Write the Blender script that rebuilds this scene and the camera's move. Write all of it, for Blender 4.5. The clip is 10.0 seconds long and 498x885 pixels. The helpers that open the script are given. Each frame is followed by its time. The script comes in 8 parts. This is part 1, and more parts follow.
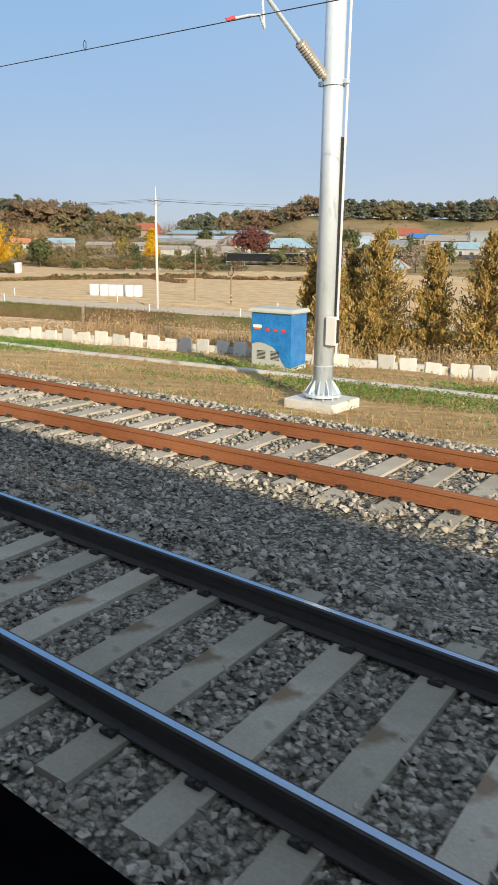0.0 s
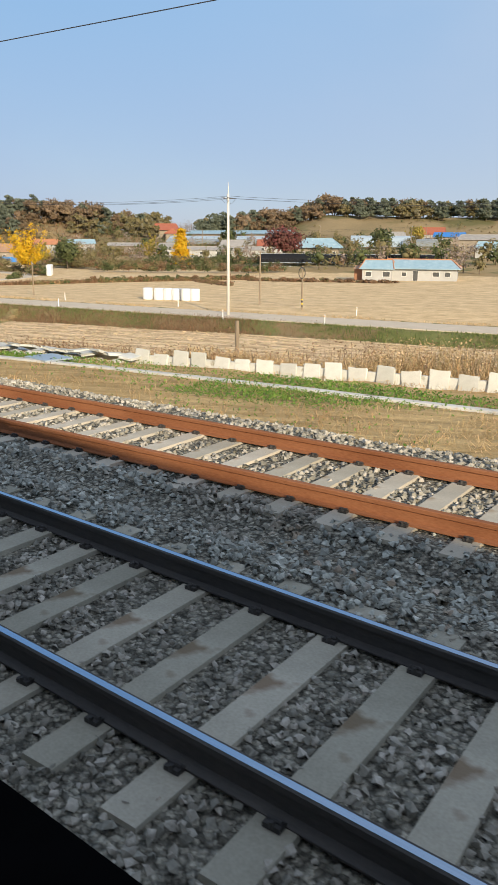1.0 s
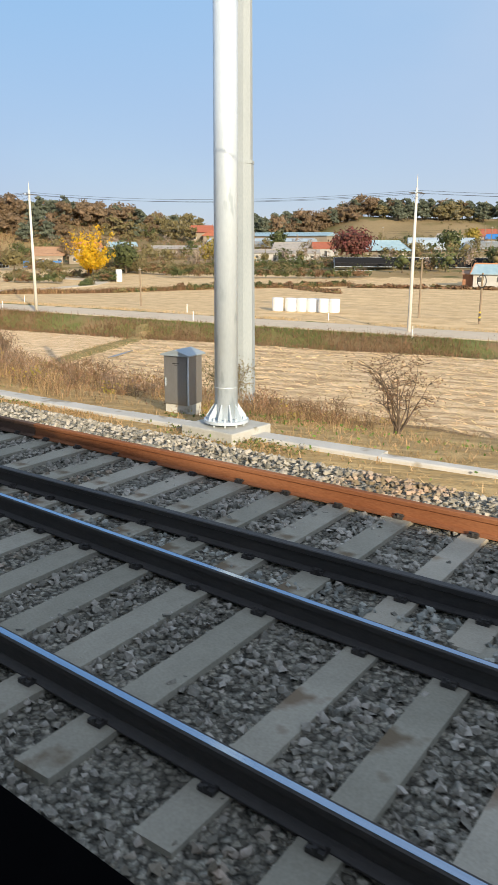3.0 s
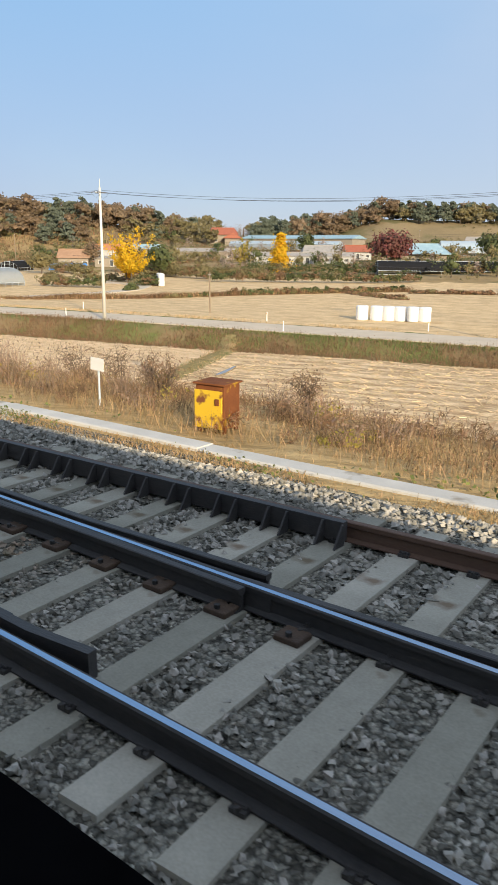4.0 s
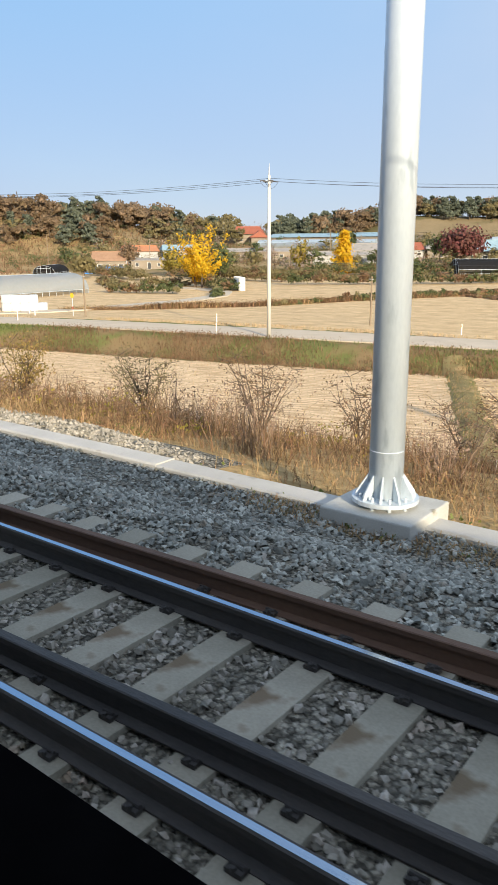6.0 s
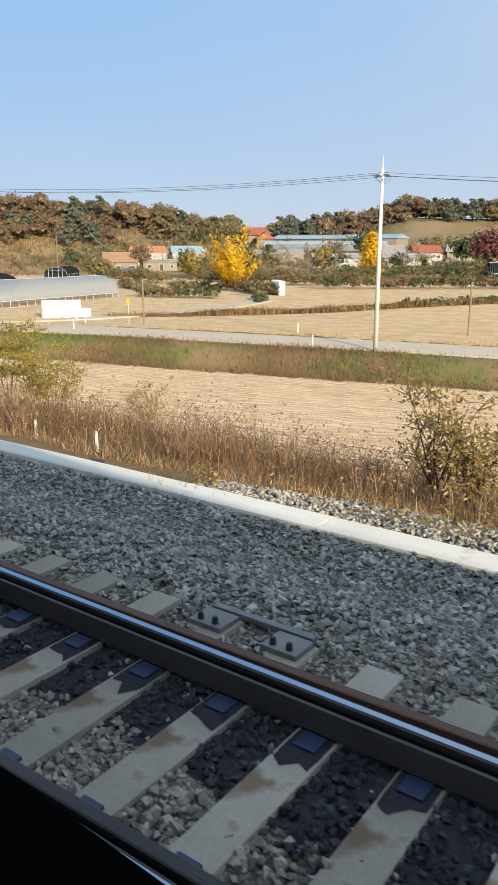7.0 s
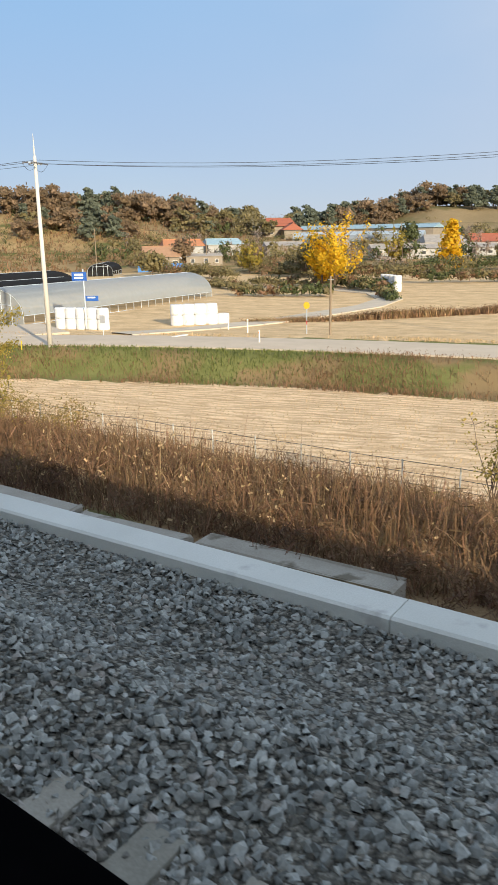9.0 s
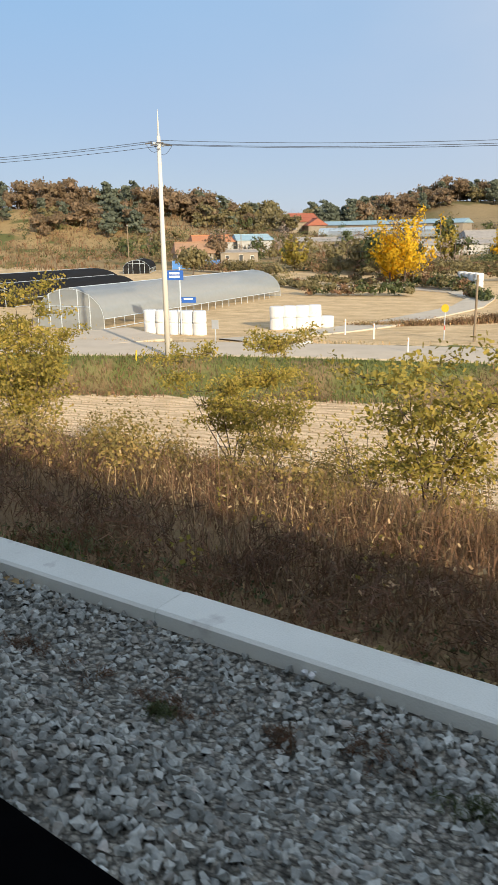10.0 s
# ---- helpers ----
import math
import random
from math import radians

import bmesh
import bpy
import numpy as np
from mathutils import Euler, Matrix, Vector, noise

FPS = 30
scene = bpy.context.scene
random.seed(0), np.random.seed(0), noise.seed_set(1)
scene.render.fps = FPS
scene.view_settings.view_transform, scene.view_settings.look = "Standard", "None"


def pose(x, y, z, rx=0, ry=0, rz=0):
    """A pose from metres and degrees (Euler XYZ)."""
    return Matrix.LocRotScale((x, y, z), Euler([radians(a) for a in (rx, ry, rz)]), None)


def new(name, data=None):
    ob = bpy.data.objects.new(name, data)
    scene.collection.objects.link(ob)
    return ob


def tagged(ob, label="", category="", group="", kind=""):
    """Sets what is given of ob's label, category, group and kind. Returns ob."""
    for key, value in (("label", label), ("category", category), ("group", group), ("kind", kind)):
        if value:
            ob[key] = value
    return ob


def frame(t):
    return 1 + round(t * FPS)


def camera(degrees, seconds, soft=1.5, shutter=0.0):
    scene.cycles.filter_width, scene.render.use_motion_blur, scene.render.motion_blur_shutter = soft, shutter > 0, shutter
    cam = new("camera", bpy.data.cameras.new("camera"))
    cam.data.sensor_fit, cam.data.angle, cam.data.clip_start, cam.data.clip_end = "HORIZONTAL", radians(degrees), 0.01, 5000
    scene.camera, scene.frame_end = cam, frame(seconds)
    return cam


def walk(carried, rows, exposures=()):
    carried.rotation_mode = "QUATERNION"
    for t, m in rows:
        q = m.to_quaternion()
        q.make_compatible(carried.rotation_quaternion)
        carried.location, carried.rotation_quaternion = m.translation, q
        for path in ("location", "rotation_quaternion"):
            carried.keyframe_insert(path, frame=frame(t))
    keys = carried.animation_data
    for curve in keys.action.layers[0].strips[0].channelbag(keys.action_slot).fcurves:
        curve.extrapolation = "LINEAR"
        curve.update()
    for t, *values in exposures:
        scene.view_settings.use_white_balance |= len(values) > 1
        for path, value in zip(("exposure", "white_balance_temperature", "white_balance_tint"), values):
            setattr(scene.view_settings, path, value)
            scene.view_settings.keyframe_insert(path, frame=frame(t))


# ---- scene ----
# ---- camera ----
cam = camera(36.46, 10.0, soft=1.0, shutter=0.03)
ROWS = [
    (0.0, -0.000, -0.003, 2.294, 38.45, -14.85, -0.66),
    (0.5, -5.912, -0.002, 2.297, 38.49, -14.87, -0.46),
    (1.0, -11.778, 0.001, 2.284, 38.55, -14.86, -0.40),
    (1.5, -17.683, 0.003, 2.285, 38.55, -14.81, -0.21),
    (2.0, -23.634, 0.004, 2.288, 38.50, -14.80, 0.00),
    (2.2, -26.041, 0.004, 2.286, 38.49, -14.86, -0.11),
    (3.3, -39.572, -0.001, 2.275, 38.58, -14.63, -0.31),
    (3.5, -42.073, -0.002, 2.274, 38.60, -14.59, -0.27),
    (4.0, -48.375, -0.009, 2.288, 38.64, -14.52, -0.50),
    (4.5, -54.741, 0.002, 2.299, 38.47, -14.45, -0.14),
    (5.0, -61.129, 0.070, 2.280, 38.18, -14.46, 0.25),
    (5.5, -67.539, 0.137, 2.269, 37.84, -14.49, 0.23),
    (5.7, -70.117, 0.173, 2.288, 37.62, -14.53, 0.23),
    (6.8, -84.439, 0.448, 2.397, 36.35, -14.50, 0.21),
    (7.0, -87.083, 0.545, 2.419, 35.97, -14.47, 0.02),
    (7.5, -93.731, 0.911, 2.390, 35.27, -14.57, 0.23),
    (8.0, -100.426, 1.353, 2.357, 34.79, -14.76, 0.12),
    (8.5, -107.154, 1.790, 2.351, 34.41, -14.94, 0.65),
    (9.0, -113.896, 2.215, 2.348, 34.15, -15.01, 0.87),
    (9.5, -120.619, 2.638, 2.348, 33.98, -15.14, 0.76),
    (10.0, -127.334, 3.062, 2.346, 33.85, -15.28, 0.89),
]
walk(cam, [(t, pose(x, y, z, 90 + pitch, roll, yaw)) for t, x, y, z, yaw, pitch, roll in ROWS],
     [(0.0, 0.13, 6610, 9), (1.0, 0.14, 6610, 9), (2.0, 0.24, 6610, 9), (3.5, 0.24, 6660, 9), (4.5, 0.26, 6660, 9), (5.5, 0.37, 6610, 9), (7.0, 0.26, 6560, 9), (8.0, 0.32, 6560, 9), (9.0, 0.20, 6630, 9), (10.0, 0.18, 6710, 9)])

# ---- light: clear late-autumn sky, low sun from behind the train ----
SUN_EL, SUN_AZ = 18.5, -31.0     # degrees; direction towards the sun in the plan
sky = bpy.data.worlds.new("sky")
scene.world = sky
sky.use_nodes = True
wn = sky.node_tree
tex = wn.nodes.new("ShaderNodeTexSky")
tex.sky_type, tex.sun_disc = "NISHITA", False
tex.sun_elevation, tex.sun_rotation = radians(SUN_EL), radians(90 - SUN_AZ)
tex.air_density, tex.dust_density, tex.ozone_density = 1.0, 0.3, 2.0
haze = wn.nodes.new("ShaderNodeTexNoise")            # thin high cloud
haze.inputs["Scale"].default_value, haze.inputs["Detail"].default_value = 1.6, 5.0
co = wn.nodes.new("ShaderNodeTexCoord")
stretch_sky = wn.nodes.new("ShaderNodeMapping")
stretch_sky.inputs["Scale"].default_value = (1.0, 1.0, 2.2)
wn.links.new(co.outputs["Generated"], stretch_sky.inputs[0])
wn.links.new(stretch_sky.outputs[0], haze.inputs["Vector"])
amount = wn.nodes.new("ShaderNodeMapRange")
amount.inputs[1].default_value, amount.inputs[2].default_value = 0.35, 0.75
amount.inputs[3].default_value, amount.inputs[4].default_value = 0.78, 0.97
wn.links.new(haze.outputs["Fac"], amount.inputs[0])
veil = wn.nodes.new("ShaderNodeMix")
veil.data_type = "RGBA"
rise = wn.nodes.new("ShaderNodeSeparateXYZ")           # paler towards the horizon
wn.links.new(co.outputs["Generated"], rise.inputs[0])
height = wn.nodes.new("ShaderNodeMapRange")
height.inputs[1].default_value, height.inputs[2].default_value = 0.02, 0.30
wn.links.new(rise.outputs[2], height.inputs[0])
pale = wn.nodes.new("ShaderNodeMix")
pale.data_type = "RGBA"
pale.inputs[6].default_value, pale.inputs[7].default_value = (3.75, 4.55, 6.3, 1), (2.35, 4.42, 7.3, 1)
wn.links.new(height.outputs[0], pale.inputs[0])
sunward = wn.nodes.new("ShaderNodeVectorMath")         # the haze whitens towards the sun
sunward.operation = "DOT_PRODUCT"
sunward.inputs[1].default_value = (math.cos(radians(SUN_AZ)), math.sin(radians(SUN_AZ)), 0.0)
wn.links.new(co.outputs["Generated"], sunward.inputs[0])
whiten = wn.nodes.new("ShaderNodeMapRange")
whiten.inputs[1].default_value, whiten.inputs[2].default_value, whiten.inputs[4].default_value = -0.99, -0.45, 1.0
wn.links.new(sunward.outputs["Value"], whiten.inputs[0])
white_haze = wn.nodes.new("ShaderNodeMix")
white_haze.data_type = "RGBA"
white_haze.inputs[7].default_value = (5.2, 5.75, 6.85, 1)
wisps = wn.nodes.new("ShaderNodeMapRange")             # uneven, in soft wisps
wisps.inputs[1].default_value, wisps.inputs[2].default_value, wisps.inputs[3].default_value, wisps.inputs[4].default_value = 0.36, 0.66, 0.45, 1.2
wn.links.new(haze.outputs["Fac"], wisps.inputs[0])
thick = wn.nodes.new("ShaderNodeMath")
thick.operation = "MULTIPLY"
wn.links.new(whiten.outputs[0], thick.inputs[0])
wn.links.new(wisps.outputs[0], thick.inputs[1])
wn.links.new(thick.outputs[0], white_haze.inputs[0])
wn.links.new(pale.outputs[2], white_haze.inputs[6])
wn.links.new(white_haze.outputs[2], veil.inputs[7])
wn.links.new(amount.outputs[0], veil.inputs[0])
wn.links.new(tex.outputs[0], veil.inputs[6])
wn.links.new(veil.outputs[2], wn.nodes["Background"].inputs[0])
wn.nodes["Background"].inputs[1].default_value = 0.105
lamp = bpy.data.lights.new("sun", "SUN")
lamp.energy, lamp.angle, lamp.color = 5.4, radians(0.6), (1.0, 0.84, 0.61)
sun = new("sun", lamp)
d = Vector((math.cos(radians(SUN_EL)) * math.cos(radians(SUN_AZ)), math.cos(radians(SUN_EL)) * math.sin(radians(SUN_AZ)), math.sin(radians(SUN_EL))))
sun.matrix_world = d.to_track_quat("Z", "Y").to_matrix().to_4x4()
scene.view_settings.exposure = 0.25

# ---- materials ----
def mat(name, c1, c2, scale=6.0, rough=0.8, bump=0.3, fine=60.0, metal=0.0, spots=None, spot_scale=2.0, spot_cut=0.6, vary=0.0, island=0.0, stretch=(1, 1, 1), fine_mix=0.35, depth=0.02):
    """Two colours mixed by coarse and fine noise, with optional stains, per-object or per-island variation and bump."""
    m = bpy.data.materials.new(name)
    m.use_nodes = True
    nt = m.node_tree
    b = nt.nodes["Principled BSDF"]
    b.inputs["Roughness"].default_value, b.inputs["Metallic"].default_value = rough, metal
    if rough >= 0.85:                    # dry, matt surfaces
        b.inputs["Specular IOR Level"].default_value = 0.15
    tc = nt.nodes.new("ShaderNodeTexCoord")
    mp = nt.nodes.new("ShaderNodeMapping")
    mp.inputs["Scale"].default_value = stretch
    nt.links.new(tc.outputs["Object"], mp.inputs[0])

    def noise_tex(s, detail=4.0):
        n = nt.nodes.new("ShaderNodeTexNoise")
        n.inputs["Scale"].default_value, n.inputs["Detail"].default_value = s, detail
        nt.links.new(mp.outputs[0], n.inputs["Vector"])
        return n.outputs["Fac"]

    def math_node(op, a, c):
        n = nt.nodes.new("ShaderNodeMath")
        n.operation = op
        for i, v in enumerate((a, c)):
            if isinstance(v, (int, float)):
                n.inputs[i].default_value = v
            else:
                nt.links.new(v, n.inputs[i])
        return n.outputs[0]

    def ramp(f, lo, hi):
        n = nt.nodes.new("ShaderNodeMapRange")
        n.inputs[1].default_value, n.inputs[2].default_value = lo, hi
        nt.links.new(f, n.inputs[0])
        return n.outputs[0]

    def mixed(f, a, c):
        n = nt.nodes.new("ShaderNodeMix")
        n.data_type = "RGBA"
        nt.links.new(f, n.inputs[0])
        for i, v in ((6, a), (7, c)):
            if isinstance(v, tuple):
                n.inputs[i].default_value = (*v, 1)
            else:
                nt.links.new(v, n.inputs[i])
        return n.outputs[2]
    coarse, small = noise_tex(scale), noise_tex(fine, 2.0)
    f = ramp(math_node("ADD", math_node("MULTIPLY", coarse, 1 - fine_mix), math_node("MULTIPLY", small, fine_mix)), 0.32, 0.68)
    col = mixed(f, c1, c2)
    if spots:
        col = mixed(ramp(noise_tex(spot_scale, 6.0), spot_cut, spot_cut + 0.08), col, spots)
    for amount, node, out in ((vary, "ShaderNodeObjectInfo", "Random"), (island, "ShaderNodeNewGeometry", "Random Per Island")):
        if amount:
            src = nt.nodes.new(node).outputs[out]
            h = nt.nodes.new("ShaderNodeHueSaturation")
            nt.links.new(math_node("ADD", math_node("MULTIPLY", src, 2 * amount), 1 - amount), h.inputs["Value"])
            nt.links.new(math_node("ADD", math_node("MULTIPLY", src, -0.08 * amount), 0.5 + 0.04 * amount), h.inputs["Hue"])
            nt.links.new(col, h.inputs["Color"])
            col = h.outputs[0]
    nt.links.new(col, b.inputs["Base Color"])
    if bump:
        bp = nt.nodes.new("ShaderNodeBump")
        bp.inputs["Strength"].default_value, bp.inputs["Distance"].default_value = bump, depth
        nt.links.new(math_node("ADD", coarse, small), bp.inputs["Height"])
        nt.links.new(bp.outputs[0], b.inputs["Normal"])
    return m


def leaf_mat(name, c1, c2, island=0.35, trans=0.35):
    m = mat(name, c1, c2, 0.8, 0.7, 0, 8.0, island=island)
    b = m.node_tree.nodes["Principled BSDF"]
    t = m.node_tree.nodes.new("ShaderNodeBsdfTranslucent")
    mix = m.node_tree.nodes.new("ShaderNodeMixShader")
    mix.inputs[0].default_value = trans
    for l in list(m.node_tree.links):
        if l.to_socket == b.inputs["Base Color"]:
            m.node_tree.links.new(l.from_socket, t.inputs["Color"])
    m.node_tree.links.new(b.outputs[0], mix.inputs[1])
    m.node_tree.links.new(t.outputs[0], mix.inputs[2])
    m.node_tree.links.new(mix.outputs[0], m.node_tree.nodes["Material Output"].inputs[0])
    return m


M_STONE = mat("ballast stone", (0.24, 0.228, 0.198), (0.44, 0.418, 0.365), 3.0, 0.88, 0.4, 50, island=0.45, spots=(0.34, 0.265, 0.19), spot_scale=0.35, spot_cut=0.60)
M_FRESH = mat("fresh grey ballast stone", (0.245, 0.253, 0.23), (0.485, 0.497, 0.455), 3.0, 0.88, 0.4, 50, island=0.42)
M_OILY = mat("oil-stained ballast stone", (0.03, 0.033, 0.042), (0.075, 0.08, 0.092), 3.0, 0.86, 0.4, 50, island=0.4)
M_OILBED = mat("oil-soaked ballast bed", (0.022, 0.024, 0.03), (0.05, 0.052, 0.06), 14, 0.95, 0.4, 45)
M_BED = mat("ballast bed", (0.2, 0.19, 0.155), (0.33, 0.31, 0.26), 14, 0.95, 0, 45)
nt = M_BED.node_tree                     # crushed stones lying deeper between the loose ones
tcb = nt.nodes.new("ShaderNodeTexCoord")
vor = nt.nodes.new("ShaderNodeTexVoronoi")
vor.inputs["Scale"].default_value = 25.0
crook = nt.nodes.new("ShaderNodeTexNoise")            # angular, uneven outlines
crook.inputs["Scale"].default_value, crook.inputs["Detail"].default_value = 30.0, 2.0
nt.links.new(tcb.outputs["Object"], crook.inputs["Vector"])
shift = nt.nodes.new("ShaderNodeVectorMath")
shift.operation = "MULTIPLY_ADD"
shift.inputs[1].default_value = (0.045, 0.045, 0.045)
nt.links.new(crook.outputs["Color"], shift.inputs[0])
nt.links.new(tcb.outputs["Object"], shift.inputs[2])
nt.links.new(shift.outputs[0], vor.inputs["Vector"])
tone = nt.nodes.new("ShaderNodeMapRange")
tone.inputs[1].default_value, tone.inputs[2].default_value, tone.inputs[3].default_value, tone.inputs[4].default_value = 0.0, 1.0, 0.45, 1.9
sepb = nt.nodes.new("ShaderNodeSeparateColor")
nt.links.new(vor.outputs["Color"], sepb.inputs[0])
nt.links.new(sepb.outputs[0], tone.inputs[0])
# colour falls off at stone edges: shade in the gaps, painted in
gap = nt.nodes.new("ShaderNodeMapRange")
gap.inputs[1].default_value, gap.inputs[2].default_value, gap.inputs[3].default_value, gap.inputs[4].default_value = 0.35, 0.75, 1.0, 0.35
nt.links.new(vor.outputs["Distance"], gap.inputs[0])
mulb = nt.nodes.new("ShaderNodeMath")
mulb.operation = "MULTIPLY"
nt.links.new(tone.outputs[0], mulb.inputs[0])
nt.links.new(gap.outputs[0], mulb.inputs[1])
hsb = nt.nodes.new("ShaderNodeHueSaturation")
bsdf = nt.nodes["Principled BSDF"]
nt.links.new([l.from_socket for l in nt.links if l.to_socket == bsdf.inputs["Base Color"]][0], hsb.inputs["Color"])
nt.links.new(mulb.outputs[0], hsb.inputs["Value"])
nt.links.new(hsb.outputs[0], bsdf.inputs["Base Color"])
bpb = nt.nodes.new("ShaderNodeBump")
bpb.invert = True
bpb.inputs["Strength"].default_value, bpb.inputs["Distance"].default_value = 1.0, 0.05
nt.links.new(vor.outputs["Distance"], bpb.inputs["Height"])
nt.links.new(bpb.outputs[0], bsdf.inputs["Normal"])
M_CONCO = mat("paler sleeper concrete", (0.37, 0.34, 0.28), (0.52, 0.48, 0.40), 2.6, 0.88, 0.2, 60, vary=0.16, spots=(0.34, 0.27, 0.19), spot_scale=2.1, spot_cut=0.62)
M_CONC = mat("sleeper concrete", (0.29, 0.275, 0.225), (0.44, 0.415, 0.345), 2.6, 0.88, 0.15, 60, vary=0.2, spots=(0.20, 0.155, 0.108), spot_scale=2.1, spot_cut=0.56)
M_KERB = mat("pale concrete", (0.68, 0.68, 0.605), (0.80, 0.80, 0.72), 1.2, 0.8, 0.2, 70, vary=0.05, spots=(0.57, 0.555, 0.50), spot_scale=2.6, spot_cut=0.62)
M_KERB2 = mat("greyed concrete", (0.47, 0.465, 0.44), (0.61, 0.60, 0.57), 1.5, 0.85, 0.25, 70, vary=0.06, spots=(0.33, 0.30, 0.25), spot_scale=1.6, spot_cut=0.6)
M_OLDC = mat("weathered concrete", (0.47, 0.475, 0.45), (0.66, 0.665, 0.635), 2.5, 0.9, 0.4, 60, vary=0.15, spots=(0.30, 0.28, 0.22), spot_scale=3, spot_cut=0.58)
M_RUST = mat("rusty rail", (0.20, 0.075, 0.035), (0.34, 0.15, 0.075), 2.0, 0.85, 0.2, 70, stretch=(0.3, 1, 1))
# rust browned down: the train's shade on the siding put into the colour
M_BROWN = mat("brown rail with train shade", (0.085, 0.05, 0.036), (0.15, 0.085, 0.055), 2.0, 0.75, 0.2, 70, stretch=(0.3, 1, 1))
M_DARK = mat("dark rail side", (0.03, 0.029, 0.03), (0.066, 0.06, 0.056), 2.0, 0.6, 0.2, 70, stretch=(0.3, 1, 1))
# the reflected sky's blue is put into the steel's base colour
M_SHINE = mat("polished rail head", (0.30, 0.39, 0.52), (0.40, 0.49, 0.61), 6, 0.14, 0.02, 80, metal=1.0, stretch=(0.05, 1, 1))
M_IRON = mat("black iron", (0.018, 0.018, 0.02), (0.04, 0.038, 0.036), 8, 0.5, 0.15, 90)
M_GALV = mat("galvanised steel", (0.53, 0.61, 0.69), (0.66, 0.74, 0.81), 3, 0.42, 0.04, 40, metal=0.2, stretch=(1, 1, 0.25), spots=(0.46, 0.54, 0.61), spot_scale=7, spot_cut=0.6)
M_ASPH = mat("worn asphalt", (0.52, 0.45, 0.355), (0.62, 0.54, 0.44), 0.6, 0.9, 0.15, 30)
M_DIRT = mat("trodden earth track", (0.50, 0.445, 0.365), (0.60, 0.545, 0.455), 0.7, 0.95, 0.3, 20)


# ---- mesh helpers ----
def finish(name, me, material, parent=None, label="", smooth=False):
    me.materials.append(material)
    if smooth:
        for p in me.polygons:
            p.use_smooth = True
    ob = new(name, me)
    if parent:
        ob.parent = parent
    if label:
        ob["label"] = label
    return ob


def part(name, bm, material, parent, label="", smooth=False):
    me = bpy.data.meshes.new(name)
    bm.to_mesh(me)
    bm.free()
    return finish(name, me, material, parent, label, smooth)


def thing(name, label, category, at=(0, 0, 0), rz=0.0, group="", kind=""):
    e = new(name)
    e.matrix_basis = pose(*at, 0, 0, rz)
    return tagged(e, label, category, group, kind)


def box(bm, x0, x1, y0, y1, z0, z1, bevel=0.0, m=None):
    r = bmesh.ops.create_cube(bm, size=1)
    vs = r["verts"]
    bmesh.ops.scale(bm, vec=(x1 - x0, y1 - y0, z1 - z0), verts=vs)
    bmesh.ops.translate(bm, vec=((x0 + x1) / 2, (y0 + y1) / 2, (z0 + z1) / 2), verts=vs)
    if m is not None:
        bmesh.ops.transform(bm, matrix=m, verts=vs)
    if bevel:
        es = list({e for v in vs for e in v.link_edges})
        bmesh.ops.bevel(bm, geom=es, offset=bevel, segments=2, affect="EDGES", profile=0.5)
    return bm


def tube(bm, p0, p1, r0, r1=None, n=10, caps=True):
    p0, p1 = Vector(p0), Vector(p1)
    r1 = r0 if r1 is None else r1
    d = p1 - p0
    r = bmesh.ops.create_cone(bm, cap_ends=caps, cap_tris=False, segments=n, radius1=r0, radius2=r1, depth=d.length)
    q = Vector((0, 0, 1)).rotation_difference(d.normalized()).to_matrix().to_4x4()
    bmesh.ops.transform(bm, matrix=Matrix.Translation((p0 + p1) / 2) @ q, verts=r["verts"])
    return bm


def B():
    return bmesh.new()


def mesh_from(name, verts, faces_per, loops):
    """A mesh from arrays: verts (n,3), every face with faces_per corners, loops flat."""
    me = bpy.data.meshes.new(name)
    verts = np.asarray(verts, np.float32)
    loops = np.asarray(loops, np.int32).ravel()
    nf = len(loops) // faces_per
    me.vertices.add(len(verts))
    me.vertices.foreach_set("co", verts.ravel())
    me.loops.add(len(loops))
    me.loops.foreach_set("vertex_index", loops)
    me.polygons.add(nf)
    me.polygons.foreach_set("loop_start", np.arange(nf, dtype=np.int32) * faces_per)
    me.update(calc_edges=True)
    me.polygons.foreach_set("use_smooth", np.zeros(nf, bool))
    me.validate()
    return me


def quads(name, centres, ax, ay):
    """One quad per row, with half axes ax and ay."""
    n = len(centres)
    v = np.stack([centres - ax - ay, centres + ax - ay, centres + ax + ay, centres - ax + ay], 1).reshape(-1, 3)
    return mesh_from(name, v, 4, np.arange(4 * n))


def sweep(bm, profile, path, closed=True):
    """Sweep a profile of (y, z) along plan points (x, y, z)."""
    rings = []
    n = len(path)
    for i, p in enumerate(path):
        a, c = Vector(path[max(0, i - 1)]), Vector(path[min(n - 1, i + 1)])
        t = (c - a).normalized()
        side = Vector((-t.y, t.x, 0)).normalized()
        if side.y < 0:
            side = -side
        rings.append([bm.verts.new(Vector(p) + side * y + Vector((0, 0, z))) for y, z in profile])
    k = len(profile)
    for r0, r1 in zip(rings, rings[1:]):
        for j in range(k if closed else k - 1):
            bm.faces.new((r0[j], r0[(j + 1) % k], r1[(j + 1) % k], r1[j]))
    if closed:
        bm.faces.new(rings[0])
        bm.faces.new(list(reversed(rings[-1])))
    bmesh.ops.recalc_face_normals(bm, faces=bm.faces)
    return bm


# ---- the plan ----
def lerp(x, pts):
    xs, ys = zip(*sorted(pts))
    return np.interp(x, xs, ys)


YA, YB, GAUGE = 2.32, 3.82, 1.5           # near and far rail of the neighbouring track
TOE = -97.8                               # where the siding's points lie


